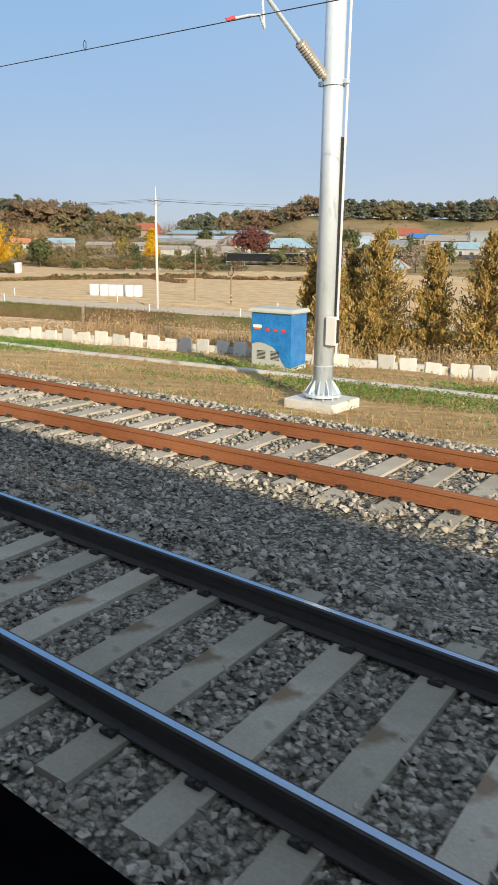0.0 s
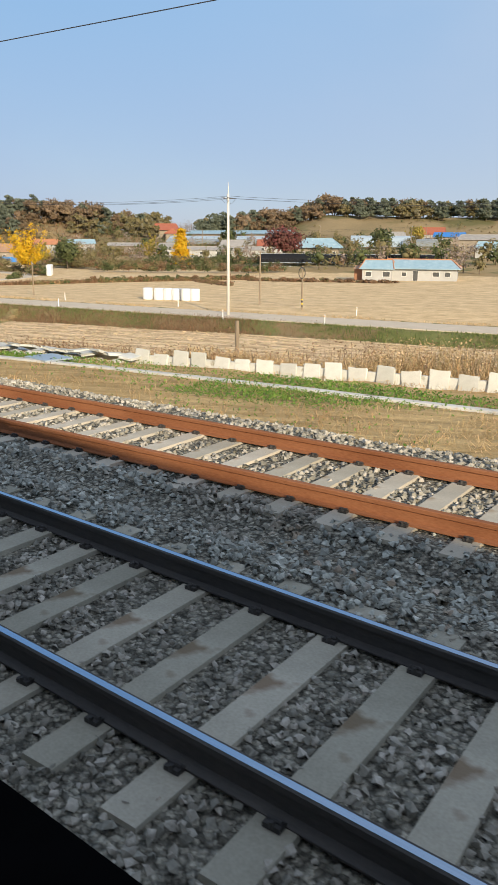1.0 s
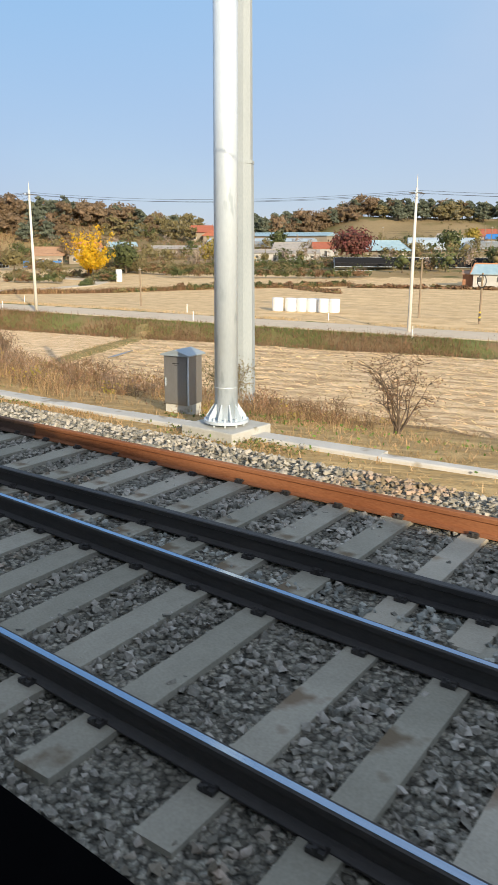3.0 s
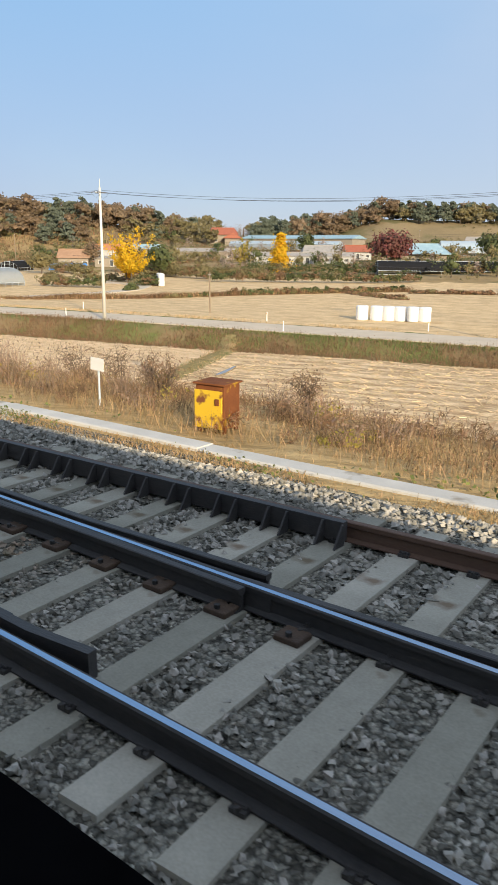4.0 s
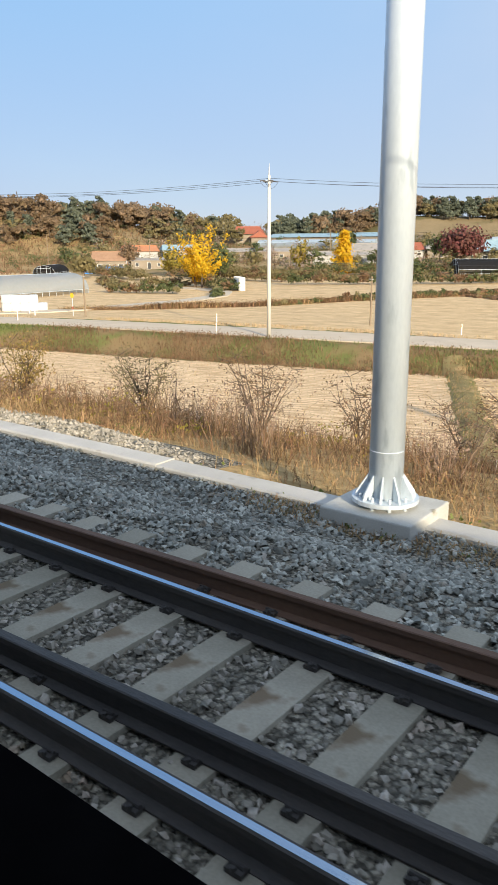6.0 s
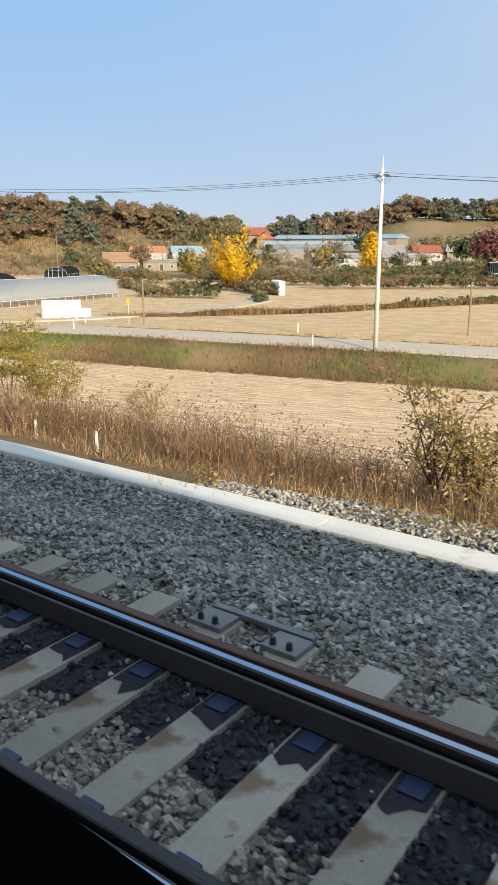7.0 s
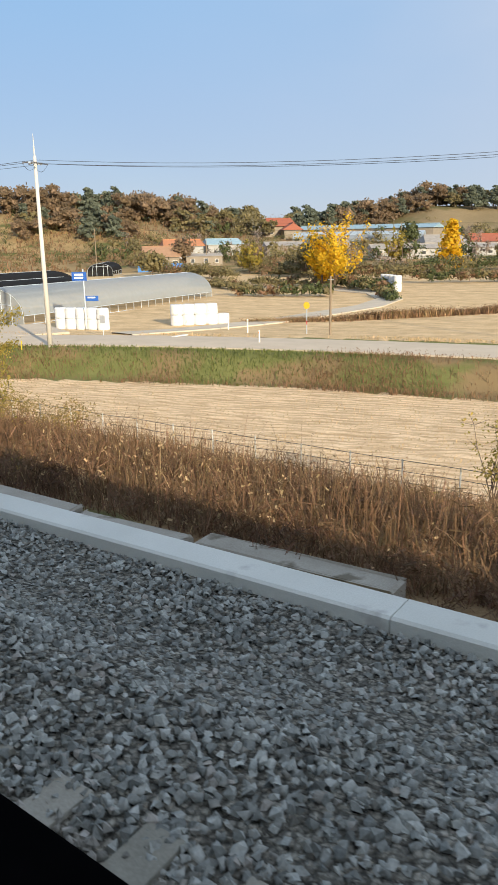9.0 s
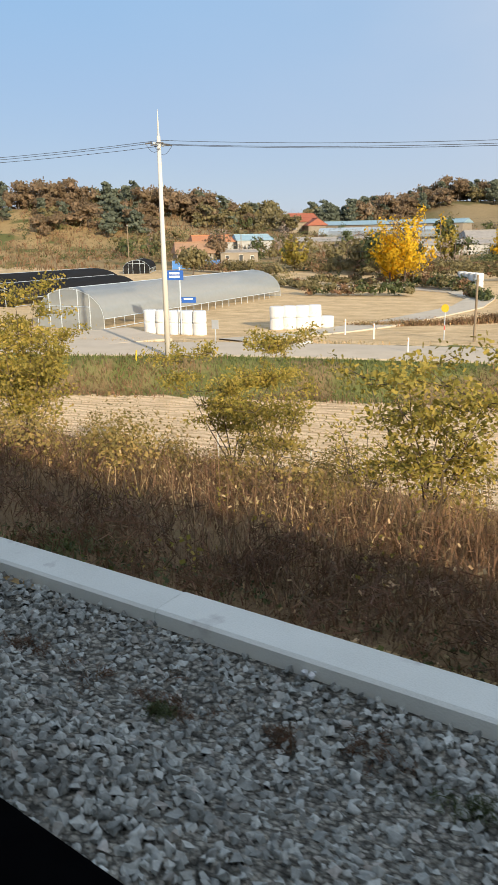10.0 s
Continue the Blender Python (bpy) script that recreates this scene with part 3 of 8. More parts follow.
# ---- the standing train behind the camera, whose side shades the tracks ----
M_TRAIN = mat("train paint", (0.50, 0.52, 0.54), (0.56, 0.58, 0.60), 0.5, 0.35, 0.02, 5)
M_TGLASS = mat("train window", (0.02, 0.022, 0.025), (0.03, 0.032, 0.035), 1, 0.08, 0, 5)
COACH = [(-2.85, 0.25), (-2.9, 1.0), (-2.9, 2.9), (-2.75, 3.45), (-2.2, 3.85), (-1.45, 3.95), (-0.7, 3.9), (-0.15, 3.6), (0, 2.9), (0, 1.0), (-0.05, 0.25)]
for k in range(10):
    a = 36 - k * 23.0
    coach = thing("passenger_coach", "silver passenger coach with dark windows standing on rails", "train", (a, own_y(a), 0), group="coaches of the train")
    line = [(u - a, own_y(u) - own_y(a), 0) for u in np.linspace(a - 0.15, a - 22.7, 9)]
    bm = sweep(B(), COACH, line)
    for v in bm.verts:                   # unseen roofs raised by place to set the shadow's edge
        if v.co.z > 3:
            v.co.z += float(lerp(v.co.x + a, [(60, 0.3), (4, 0.3), (-8, 0.32), (-20, 0.36), (-41, 0.46), (-47, 0.58), (-52, 0.82), (-61, 0.93), (-67, 0.76), (-74, 0.66), (-81, 0.62), (-85, 0.85), (-91, 0.9), (-104, 0.65), (-200, 0.65)]))
    part("body", bm, M_TRAIN, coach)
    for j in range(1, 8):
        u = a - 2.85 * j - 0.5
        dy = own_y(u) - own_y(a)
        part("window", box(B(), u - a - 0.8, u - a + 0.8, dy - 0.03, dy + 0.004, 1.75, 2.6), M_TGLASS, coach)
    for j in (3.2, 19.6):
        u = a - j
        dy = own_y(u) - own_y(a)
        bm = box(B(), -j - 1.4, -j + 1.4, dy - 2.3, dy - 0.6, 0.3, 0.75, 0.03)
        for s in (-0.9, 0.9):
            for q in (-2.22, -0.72):
                tube(bm, (-j + s, dy + q - 0.06, 0.43), (-j + s, dy + q + 0.06, 0.43), 0.43, n=20)
        part("bogie", bm, M_IRON, coach)


M_RUBBER = mat("black window rubber", (0.002, 0.002, 0.0022), (0.004, 0.004, 0.0045), 4, 0.95, 0, 30)
M_RUBBER.node_tree.nodes["Principled BSDF"].inputs["Specular IOR Level"].default_value = 0.0
SILL = [(40, 0.0, 1.852), (-24, 0.0, 1.842), (-42, 0.0, 1.829), (-54.7, 0.0, 1.863), (-61.1, 0.07, 1.846), (-67.5, 0.137, 1.839), (-70.1, 0.173, 1.858), (-84.4, 0.448, 1.971), (-87.1, 0.545, 1.994), (-93.7, 0.911, 1.958),
        (-100.4, 1.353, 1.917), (-107.2, 1.79, 1.902), (-113.9, 2.215, 1.895), (-127.3, 3.062, 1.884), (-160, 5.1, 1.884)]
bm = sweep(B(), [(-0.55, -0.09), (0.24, -0.09), (0.30, -0.06), (0.301, -0.005), (0.296, 0.0), (-0.55, 0.0)], SILL)
tagged(part("window_sill", bm, M_RUBBER, None), "black rubber window sill along the side of the train", "window sill", kind="structure")


# ---- catenary masts ----
def mast(x, y, zb, top=9.0, r=0.19, zbase=-0.25):
    e = thing("catenary_mast", "round galvanised steel catenary mast on a concrete plinth", "mast", (x, y, zb), group="catenary masts")
    part("plinth", box(B(), -0.55, 0.55, -0.5, 0.5, -0.9, zbase, 0.02), M_OLDC, e, "cast concrete plinth")
    bm = tube(B(), (0, 0, zbase), (0, 0, top), r, r * 0.93, 24)
    part("tube", bm, M_GALV, e, smooth=True)
    flange = part("foot_flange", tube(B(), (0, 0, zbase + 0.05), (0, 0, zbase + 0.095), r * 1.95, n=32), M_GALV, e, "ribbed and bolted foot flange")
    for k in range(10):
        m = Matrix.Rotation(k * math.tau / 10, 4, "Z")
        bm = B()
        v = [bm.verts.new(m @ Vector(p)) for p in ((r, -0.008, zbase + 0.09), (r * 1.8, -0.008, zbase + 0.09), (r * 1.7, -0.008, zbase + 0.16), (r, -0.008, zbase + 0.36))]
        w = [bm.verts.new(m @ Vector(p)) for p in ((r, 0.008, zbase + 0.09), (r * 1.8, 0.008, zbase + 0.09), (r * 1.7, 0.008, zbase + 0.16), (r, 0.008, zbase + 0.36))]
        bm.faces.new(v), bm.faces.new(list(reversed(w)))
        for i in range(4):
            bm.faces.new((v[i], w[i], w[(i + 1) % 4], v[(i + 1) % 4]))
        part("rib", bm, M_GALV, flange)
        a = Matrix.Rotation((k + 0.5) * math.tau / 10, 4, "Z") @ Vector((r * 1.6, 0, zbase))
        part("bolt", tube(B(), a, a + Vector((0, 0, 0.15)), 0.018, n=6), M_GALV, flange)
    for z in (zbase + 0.62,):
        part("joint_band", tube(B(), (0, 0, z), (0, 0, z + 0.012), r * 1.004, n=24), M_GALV, e, smooth=True)
    return e


mast(-7.8, 12.15, -0.35)
mast(-43.72, 9.3, -0.35)
mast(-77.65, 7.5, -0.22)
mast(-110.39, 6.71, -0.25)


# ---- turnout: check rails, frog, braces, switch gear ----
M_PLATE = mat("greased slide plate", (0.022, 0.034, 0.085), (0.035, 0.055, 0.13), 4, 0.4, 0.05, 40)
M_BLACK = mat("black machine paint", (0.012, 0.014, 0.018), (0.028, 0.03, 0.036), 5, 0.42, 0.1, 60)
M_WHITE = mat("white paint", (0.74, 0.74, 0.72), (0.82, 0.82, 0.80), 3, 0.6, 0.1, 40, spots=(0.55, 0.53, 0.48), spot_scale=3, spot_cut=0.66)
M_YELP = mat("yellow paint", (0.75, 0.52, 0.03), (0.82, 0.60, 0.05), 4, 0.6, 0.1, 40)
FLAT = [(-0.035, -0.15), (0.035, -0.15), (0.035, 0.03), (-0.035, 0.03)]

check = thing("check_rail", "dark steel check rail bolted inside the running rail", "check rail", group="check rails")
part("bar", sweep(B(), FLAT, [(-58.0, YA + 0.15, 0), (-57.6, YA + 0.11, 0), (-52.0, YA + 0.11, 0), (-51.5, YA + 0.17, 0)]), M_DARK, check)
for k in range(11):
    part("bracket", box(B(), -57.6 + k * 0.56, -57.44 + k * 0.56, YA + 0.135, YA + 0.26, -0.168, -0.06, 0.01), M_IRON, check)
check2 = thing("check_rail", "dark steel check rail beside the siding's outer rail", "check rail", group="check rails")
line = [(x, far_rail(x) - 0.115, 0) for x in np.linspace(-57.5, -51.5, 7)]
part("bar", sweep(B(), FLAT, line), M_DARK, check2)
for k in range(11):
    x = -57.2 + k * 0.56
    y = far_rail(x)
    for dx in (-0.1, 0.1):
        bm = B()
        v = [(x + dx, y - 0.30, -0.168), (x + dx, y - 0.152, -0.168), (x + dx, y - 0.152, 0.02), (x + dx, y - 0.18, 0.02)]
        a = [bm.verts.new(p) for p in v]
        c = [bm.verts.new((p[0] + 0.02, p[1], p[2])) for p in v]
        bm.faces.new(a), bm.faces.new(list(reversed(c)))
        for i in range(4):
            bm.faces.new((a[i], c[i], c[(i + 1) % 4], a[(i + 1) % 4]))
        part("gusset", bm, M_DARK, check2)
frog = thing("crossing_frog", "dark cast crossing frog where two rails meet", "frog")
part("nose", sweep(B(), [(-0.06, -0.165), (0.06, -0.165), (0.05, -0.004), (-0.05, -0.004)], [(-53.6, YB - 0.02, 0), (-51.2, YB + 0.03, 0)]), M_DARK, frog)
part("wing_rail", sweep(B(), RAILP, [(-57.4, YB - 0.10, 0.002), (-52.6, YB - 0.082, 0.002), (-51.4, YB - 0.088, 0.002)]), M_DARK, frog)
part("wing_rail", sweep(B(), RAILP, [(-56.6, YB + 0.11, 0.002), (-53.2, YB + 0.13, 0.002), (-51.4, YB + 0.22, 0.002)]), M_DARK, frog)
M_RUSTC = mat("rust-brown chair", (0.055, 0.035, 0.024), (0.11, 0.07, 0.045), 6, 0.8, 0.3, 60)
for u in sorted({round(q[0], 3) for q in SLEEPERS if -59 < q[0] < -50.3 and abs(q[1] - YB) < 2.0}):
    part("chair", box(B(), u - 0.10, u + 0.10, YB - 0.27, YB - 0.10, -0.176, -0.13, 0.012), M_RUSTC, frog)
    part("chair", box(B(), u - 0.10, u + 0.10, YB + 0.10, YB + 0.26, -0.176, -0.13, 0.012), M_RUSTC, frog)
    part("bolt", tube(B(), (u, YB - 0.23, -0.135), (u, YB - 0.23, -0.10), 0.022, n=6), M_IRON, frog)

bm = B()
bend = [(-57.07, 3.47, -0.05), (-56.96, 3.475, -0.045), (-56.85, 3.455, -0.055), (-56.74, 3.42, -0.075), (-56.63, 3.385, -0.10)]
for p, q in zip(bend, bend[1:]):
    tube(bm, p, q, 0.009, n=6)
tube(bm, bend[0], (-57.09, 3.52, -0.16), 0.009, n=6)
part("cord", bm, M_WHITE, frog, "bent white cord hanging beside the frog")
plates = thing("slide_plates", "greased blue-black slide plates on the sleepers under the points", "slide plate")
for k in range(20):
    u = float(np.interp(78 + k, [52, 84, 96, 102], [-70.15, -89.5, -96.86, -100.5]))
    part("plate", box(B(), u - 0.07, u + 0.07, YB - 0.29, YB - 0.15, -0.171, -0.15, 0.006), M_PLATE, plates)
    part("plate", box(B(), u - 0.07, u + 0.07, YA + 0.15, YA + 0.29, -0.171, -0.15, 0.006), M_PLATE, plates)
oil = thing("oil_stains", "dark grease stains on the sleepers beside the slide plates", "stain")
for k in range(20):
    u = float(np.interp(78 + k, [52, 84, 96, 102], [-70.15, -89.5, -96.86, -100.5]))
    bm = B()
    rim = []
    for i in range(14):
        a = i / 14 * math.tau
        c_, s_ = math.cos(a), math.sin(a)
        rim.append(bm.verts.new((u + 0.112 * max(-1, min(1, 1.5 * c_)), YB - 0.24 + (0.17 if s_ > 0 else 0.22 * random.uniform(0.55, 1.25)) * s_, -0.1675)))
    bm.faces.new(rim)
    part("stain", bm, M_OILBED, oil)
rods = thing("stretcher_rods", "dark iron stretcher rods between the switch blades", "switch rod")
for u in (-96.62, -96.3, TOE + 4.6):
    part("rod", box(B(), u - 0.035, u + 0.035, YA + 0.1, YB + (0.6 if u < TOE + 2 else -0.1), -0.2, -0.168, 0.005), M_BLACK, rods)
part("switch_blade", sweep(B(), [(-0.02, -0.15), (0.02, -0.15), (0.012, -0.004), (-0.012, -0.004)], [(x, far_rail(x) - GAUGE if x > TOE + 6 else YA + 0.05 + 0.02 * (x - TOE), 0) for x in np.linspace(TOE, TOE + 10, 6)]), M_DARK, side, "tapered dark switch blade")
part("switch_blade", sweep(B(), [(-0.02, -0.15), (0.02, -0.15), (0.012, -0.004), (-0.012, -0.004)], [(x, YB - 0.09 - 0.004 * (x - TOE), 0) for x in np.linspace(TOE, TOE + 10, 6)]), M_DARK, side, "tapered dark switch blade")


def word(parent, text, size, m, material, name="lettering"):
    cu = bpy.data.curves.new(name, "FONT")
    cu.body, cu.size, cu.extrude, cu.align_x, cu.align_y = text, size, 0.0015, "CENTER", "CENTER"
    ob = new(name, cu)
    dg = bpy.context.evaluated_depsgraph_get()
    me = bpy.data.meshes.new_from_object(ob.evaluated_get(dg))
    bpy.data.objects.remove(ob)
    me.materials.clear()
    o = finish(name, me, material, parent)
    o.matrix_basis = m
    return o


# switch machine: black casing over two long sleepers, motor at one end
sm = thing("switch_machine", "black electric switch machine on long sleepers beside the points", "switch machine", (-96.44, 5.42, -0.15), 0)
part("casing", box(B(), -0.30, 0.50, -0.26, 0.22, -0.17, 0.0, 0.03), M_BLACK, sm)
part("casing_cover", box(B(), -0.28, 0.46, -0.22, 0.20, -0.002, 0.05, 0.015), M_BLACK, sm)
part("inspection_lid", box(B(), 0.02, 0.44, -0.19, 0.17, 0.048, 0.065, 0.008), M_BLACK, sm)
bm = tube(B(), (0.50, 0, -0.09), (1.02, -0.02, -0.10), 0.115, n=18)
tube(bm, (1.02, -0.02, -0.10), (1.09, -0.02, -0.10), 0.13, n=18)
tube(bm, (0.58, 0, -0.09), (0.62, 0, -0.09), 0.135, n=18)
tube(bm, (0.80, 0, -0.09), (0.83, 0, -0.09), 0.125, n=18)
part("motor", bm, M_BLACK, sm)
part("rod_cover", box(B(), -0.29, -0.05, -0.98, -0.27, -0.17, 0.02, 0.012), M_BLACK, sm, "black sheet-metal rod cover")
part("rod_cover", box(B(), -0.28, -0.06, 0.225, 0.68, -0.16, 0.03, 0.012), M_BLACK, sm)
part("rod_cover", box(B(), 0.04, 0.24, -0.66, -0.265, -0.17, -0.05, 0.01), M_BLACK, sm)
part("base_plate", box(B(), -0.45, 0.70, -0.32, 0.30, -0.20, -0.172, 0.005), M_IRON, sm)
bm = B()
for a, c in zip([(-0.29, -0.1, -0.1), (-0.40, -0.12, 0.0), (-0.48, -0.08, 0.07), (-0.52, -0.04, 0.14)], [(-0.40, -0.12, 0.0), (-0.48, -0.08, 0.07), (-0.52, -0.04, 0.14), (-0.54, -0.02, 0.19)]):
    tube(bm, a, c, 0.035, n=8)
part("crank_arm", bm, M_IRON, sm)
part("terminal_box", box(B(), 0.16, 0.30, 0.16, 0.30, -0.02, 0.11, 0.03), M_BLACK, sm)
word(sm, "22", 0.14, pose(-0.14, -0.03, 0.052, 0, 0, 0), M_WHITE)
word(sm, "R", 0.11, pose(-0.17, -0.62, 0.022, 0, 0, 0), M_WHITE)
word(sm, "N", 0.11, pose(-0.17, 0.50, 0.032, 0, 0, 0), M_WHITE)
for k, (dx, w) in enumerate(((0.14, 0.10), (0.40, 0.06))):
    part("marking", box(B(), dx - w / 2, dx + w / 2, -0.10, -0.06, 0.0655, 0.0675), M_WHITE, sm, "unreadable white marking")


# ---- two cable terminal blocks in the ballast ----
M_CBLK = mat("white-painted concrete", (0.60, 0.61, 0.60), (0.72, 0.73, 0.72), 3, 0.8, 0.2, 60, spots=(0.45, 0.45, 0.42), spot_scale=4, spot_cut=0.62)
M_GREYBOX = mat("grey enamel box", (0.42, 0.44, 0.46), (0.50, 0.52, 0.54), 4, 0.45, 0.05, 40)


def cable_block(x, y, letter):
    e = thing("cable_terminal_block", "white concrete cradle with a grey terminal box, bedded in ballast", "terminal box", (x, y, -0.44), 0, group="cable terminal blocks")
    s = 1 if letter == "R" else -1
    part("base", box(B(), -0.28, 0.28, -0.26, 0.26, -0.20, 0.08, 0.012), M_CBLK, e)
    for sy in (-1, 1):
        part("side_wall", box(B(), -0.28, 0.28, sy * 0.22 - 0.04, sy * 0.22 + 0.04, 0.08, 0.19, 0.012), M_CBLK, e)
    part("end_wall", box(B(), s * 0.245 - 0.04, s * 0.245 + 0.04, -0.262, 0.262, 0.02, 0.192, 0.012), M_CBLK, e)
    part("terminal_box", box(B(), -0.17, 0.15, -0.15, 0.15, 0.08, 0.25, 0.015), M_GREYBOX, e)
    lid = part("lid", box(B(), -0.18, 0.16, -0.16, 0.16, 0.25, 0.275, 0.01), M_CBLK, e, "pale lid with black lettering")
    word(lid, letter, 0.09, pose(-0.03, 0.02, 0.2765, 0, 0, 0), M_BLACK)
    part("latch", box(B(), 0.15, 0.175, -0.03, 0.03, 0.15, 0.25, 0.005), M_GALV, e)
    return e


cable_block(-105.43, 6.1, "I")
cable_block(-104.4, 6.07, "R")
cable = thing("black_cables", "loop of black signalling cables between two terminal blocks", "cable")
for k in range(4):
    cu = bpy.data.curves.new("cable", "CURVE")
    cu.dimensions, cu.bevel_depth, cu.bevel_resolution = "3D", 0.018, 2
    sp = cu.splines.new("BEZIER")
    pts = [(-105.05, 6.16 + 0.05 * k, -0.28), (-104.84, 6.12 + 0.05 * k, -0.36 - 0.03 * k), (-104.71 + 0.03 * k, 6.08, -0.46), (-104.58, 6.09 + 0.04 * k, -0.36 - 0.02 * k), (-104.38, 6.16 + 0.05 * k, -0.28)]
    sp.bezier_points.add(len(pts) - 1)
    for q, p in zip(sp.bezier_points, pts):
        q.co, q.handle_left_type, q.handle_right_type = p, "AUTO", "AUTO"
    ob = new("tmp", cu)
    me = bpy.data.meshes.new_from_object(ob.evaluated_get(bpy.context.evaluated_depsgraph_get()))
    bpy.data.objects.remove(ob)
    me.materials.clear()
    finish("cable", me, M_BLACK, cable)
for u, v in ((-103.68, 4.21), (-103.62, 3.59)):
    tagged(part("yellow_tape", box(B(), u - 0.03, u + 0.03, v - 0.07, v + 0.07, -0.172, -0.160, 0.004), M_YELP, None), "yellow marking tape stuck on a concrete sleeper", "tape", group="yellow tapes")

# ---- drum marker between the tracks ----
M_ORANGE = mat("orange plastic", (0.78, 0.16, 0.02), (0.85, 0.22, 0.03), 4, 0.45, 0.05, 40)
dm = thing("ground_marker", "white concrete drum with an orange dome, standing in ballast", "track marker", (-11.4, 5.59, -0.35))
bm = tube(B(), (0, 0, 0), (0, 0, 0.24), 0.185, 0.17, 28)
part("drum", bm, M_WHITE, dm, "white-painted concrete drum", True)
bm = B()
bmesh.ops.create_uvsphere(bm, u_segments=24, v_segments=12, radius=0.105)
for v in bm.verts:
    v.co.z = 0.26 + max(v.co.z, -0.03) * 1.0
part("dome", bm, M_ORANGE, dm, "orange dome", True)
part("collar", tube(B(), (0, 0, 0.235), (0, 0, 0.255), 0.13, n=24), M_WHITE, dm)

# ---- blue wrapped equipment cabinet ----
M_BLUE = mat("blue plastic wrap", (0.015, 0.15, 0.46), (0.03, 0.24, 0.60), 3, 0.18, 0.6, 14, depth=0.03)
M_CABG = mat("grey-green cabinet paint", (0.40, 0.44, 0.42), (0.47, 0.50, 0.47), 2, 0.5, 0.05, 30)
M_LID = mat("dull roof sheet", (0.42, 0.45, 0.42), (0.52, 0.55, 0.51), 2, 0.55, 0.1, 30)
M_RED = mat("red print", (0.55, 0.05, 0.06), (0.62, 0.08, 0.09), 4, 0.5, 0, 30)
bc = thing("equipment_cabinet", "blue plastic-wrapped grey equipment cabinet with a flat grey lid", "cabinet", (-11.9, 16.3, -0.98), 6)
part("plinth", box(B(), -0.62, 0.62, -0.42, 0.42, -0.1, 0.10, 0.01), M_OLDC, bc)
part("body", box(B(), -0.60, 0.60, -0.40, 0.40, 0.10, 1.50, 0.015), M_CABG, bc)
bm = B()
top_z, n = 1.47, 24
for side_no in range(2):
    for i in range(n + 1):
        u = i / n
        if side_no == 0:
            px, py = -0.606 + 1.212 * u, -0.406
            low = 0.62 + 0.10 * math.sin(u * 5.2 + 0.4) - (0.50 * smooth01(0.55, 1.0, u))
        else:
            px, py = 0.606, -0.406 + 0.812 * u
            low = 0.10 + 0.05 * u
        crease = 0.006 * math.sin(9 * u + side_no)
        bm.verts.new((px, py - (crease if side_no == 0 else 0), low)), bm.verts.new((px, py - (crease if side_no == 0 else 0), top_z))
bm.verts.ensure_lookup_table()
for i in range(2 * (n + 1) - 1):
    bm.faces.new((bm.verts[2 * i], bm.verts[2 * i + 2], bm.verts[2 * i + 3], bm.verts[2 * i + 1]))
part("wrap", bm, M_BLUE, bc, "glossy creased blue plastic wrap")
bm = box(B(), -0.68, 0.68, -0.48, 0.48, 1.50, 1.56, 0.012)
for v in bm.verts:
    if v.co.z > 1.55:
        v.co.x *= 0.94
        v.co.y *= 0.9
        v.co.z += 0.05
part("lid", bm, M_LID, bc, "grey sheet-metal lid")
for r, c in ((0, 0), (0, 1)):
    for k in range(7):
        part("vent_slot", box(B(), -0.42 + c * 0.42, -0.16 + c * 0.42, -0.412, -0.404, 0.28 + 0.035 * k, 0.295 + 0.035 * k), M_IRON, bc)
for k in range(3):
    part("printed_mark", box(B(), -0.10 + 0.24 * k - 0.07, -0.10 + 0.24 * k + 0.07, -0.418, -0.411, 1.02, 1.10), M_RED, bc, "unreadable red print")
part("sticker", box(B(), -0.55, -0.28, -0.418, -0.411, 1.10, 1.18), M_WHITE, bc, "white sticker with an orange edge")
part("sticker", box(B(), -0.50, -0.32, -0.420, -0.413, 1.06, 1.10), M_ORANGE, bc)

# ---- mast fittings over the siding: bracket, insulator, wire ----
M_INSUL = mat("grey porcelain", (0.24, 0.225, 0.205), (0.34, 0.32, 0.295), 4, 0.4, 0.05, 40)
M_WIRE = mat("dark wire", (0.03, 0.03, 0.035), (0.05, 0.05, 0.055), 5, 0.5, 0, 40)
MX, MY = -7.8, 12.15
ca = thing("cantilever_bracket", "steel cantilever with a ribbed insulator clamped on a catenary mast", "catenary bracket", (MX, MY, 0))
a, c = Vector((-0.06, -0.12, 5.02)), Vector((-0.14, -1.95, 6.05))
d = c - a
bm = tube(B(), a, a + d * 0.06, 0.05, n=10)
tube(bm, a + d * 0.06, a + d * 0.46, 0.045, n=10)
for k in range(13):
    p = a + d * (0.08 + 0.029 * k)
    tube(bm, p, p + d * 0.014, 0.095, 0.07, 14)
part("insulator", bm, M_INSUL, ca, "grey ribbed porcelain insulator")
part("tube_arm", tube(B(), a + d * 0.46, c + d * 0.9, 0.035, n=10), M_GALV, ca)
for z in (5.0, 6.9):
    bm = tube(B(), (0, 0, z - 0.06), (0, 0, z + 0.06), 0.21, n=20)
    box(bm, -0.30, 0.30, -0.05, 0.05, z - 0.04, z + 0.04, 0.01)
    part("clamp", bm, M_GALV, ca)
e2 = a + d * 1.25
part("steady_arm", tube(B(), e2, e2 + Vector((-0.05, -1.6, 0.20)), 0.022, n=8), M_GALV, ca)
bm = B()
q = [Vector(v) for v in ((-0.12, -1.85, 5.50), (-0.11, -1.98, 5.66), (-0.11, -2.25, 5.60), (-0.10, -2.80, 5.42))]
tube(bm, a + d * 0.98, q[0], 0.02, n=8)
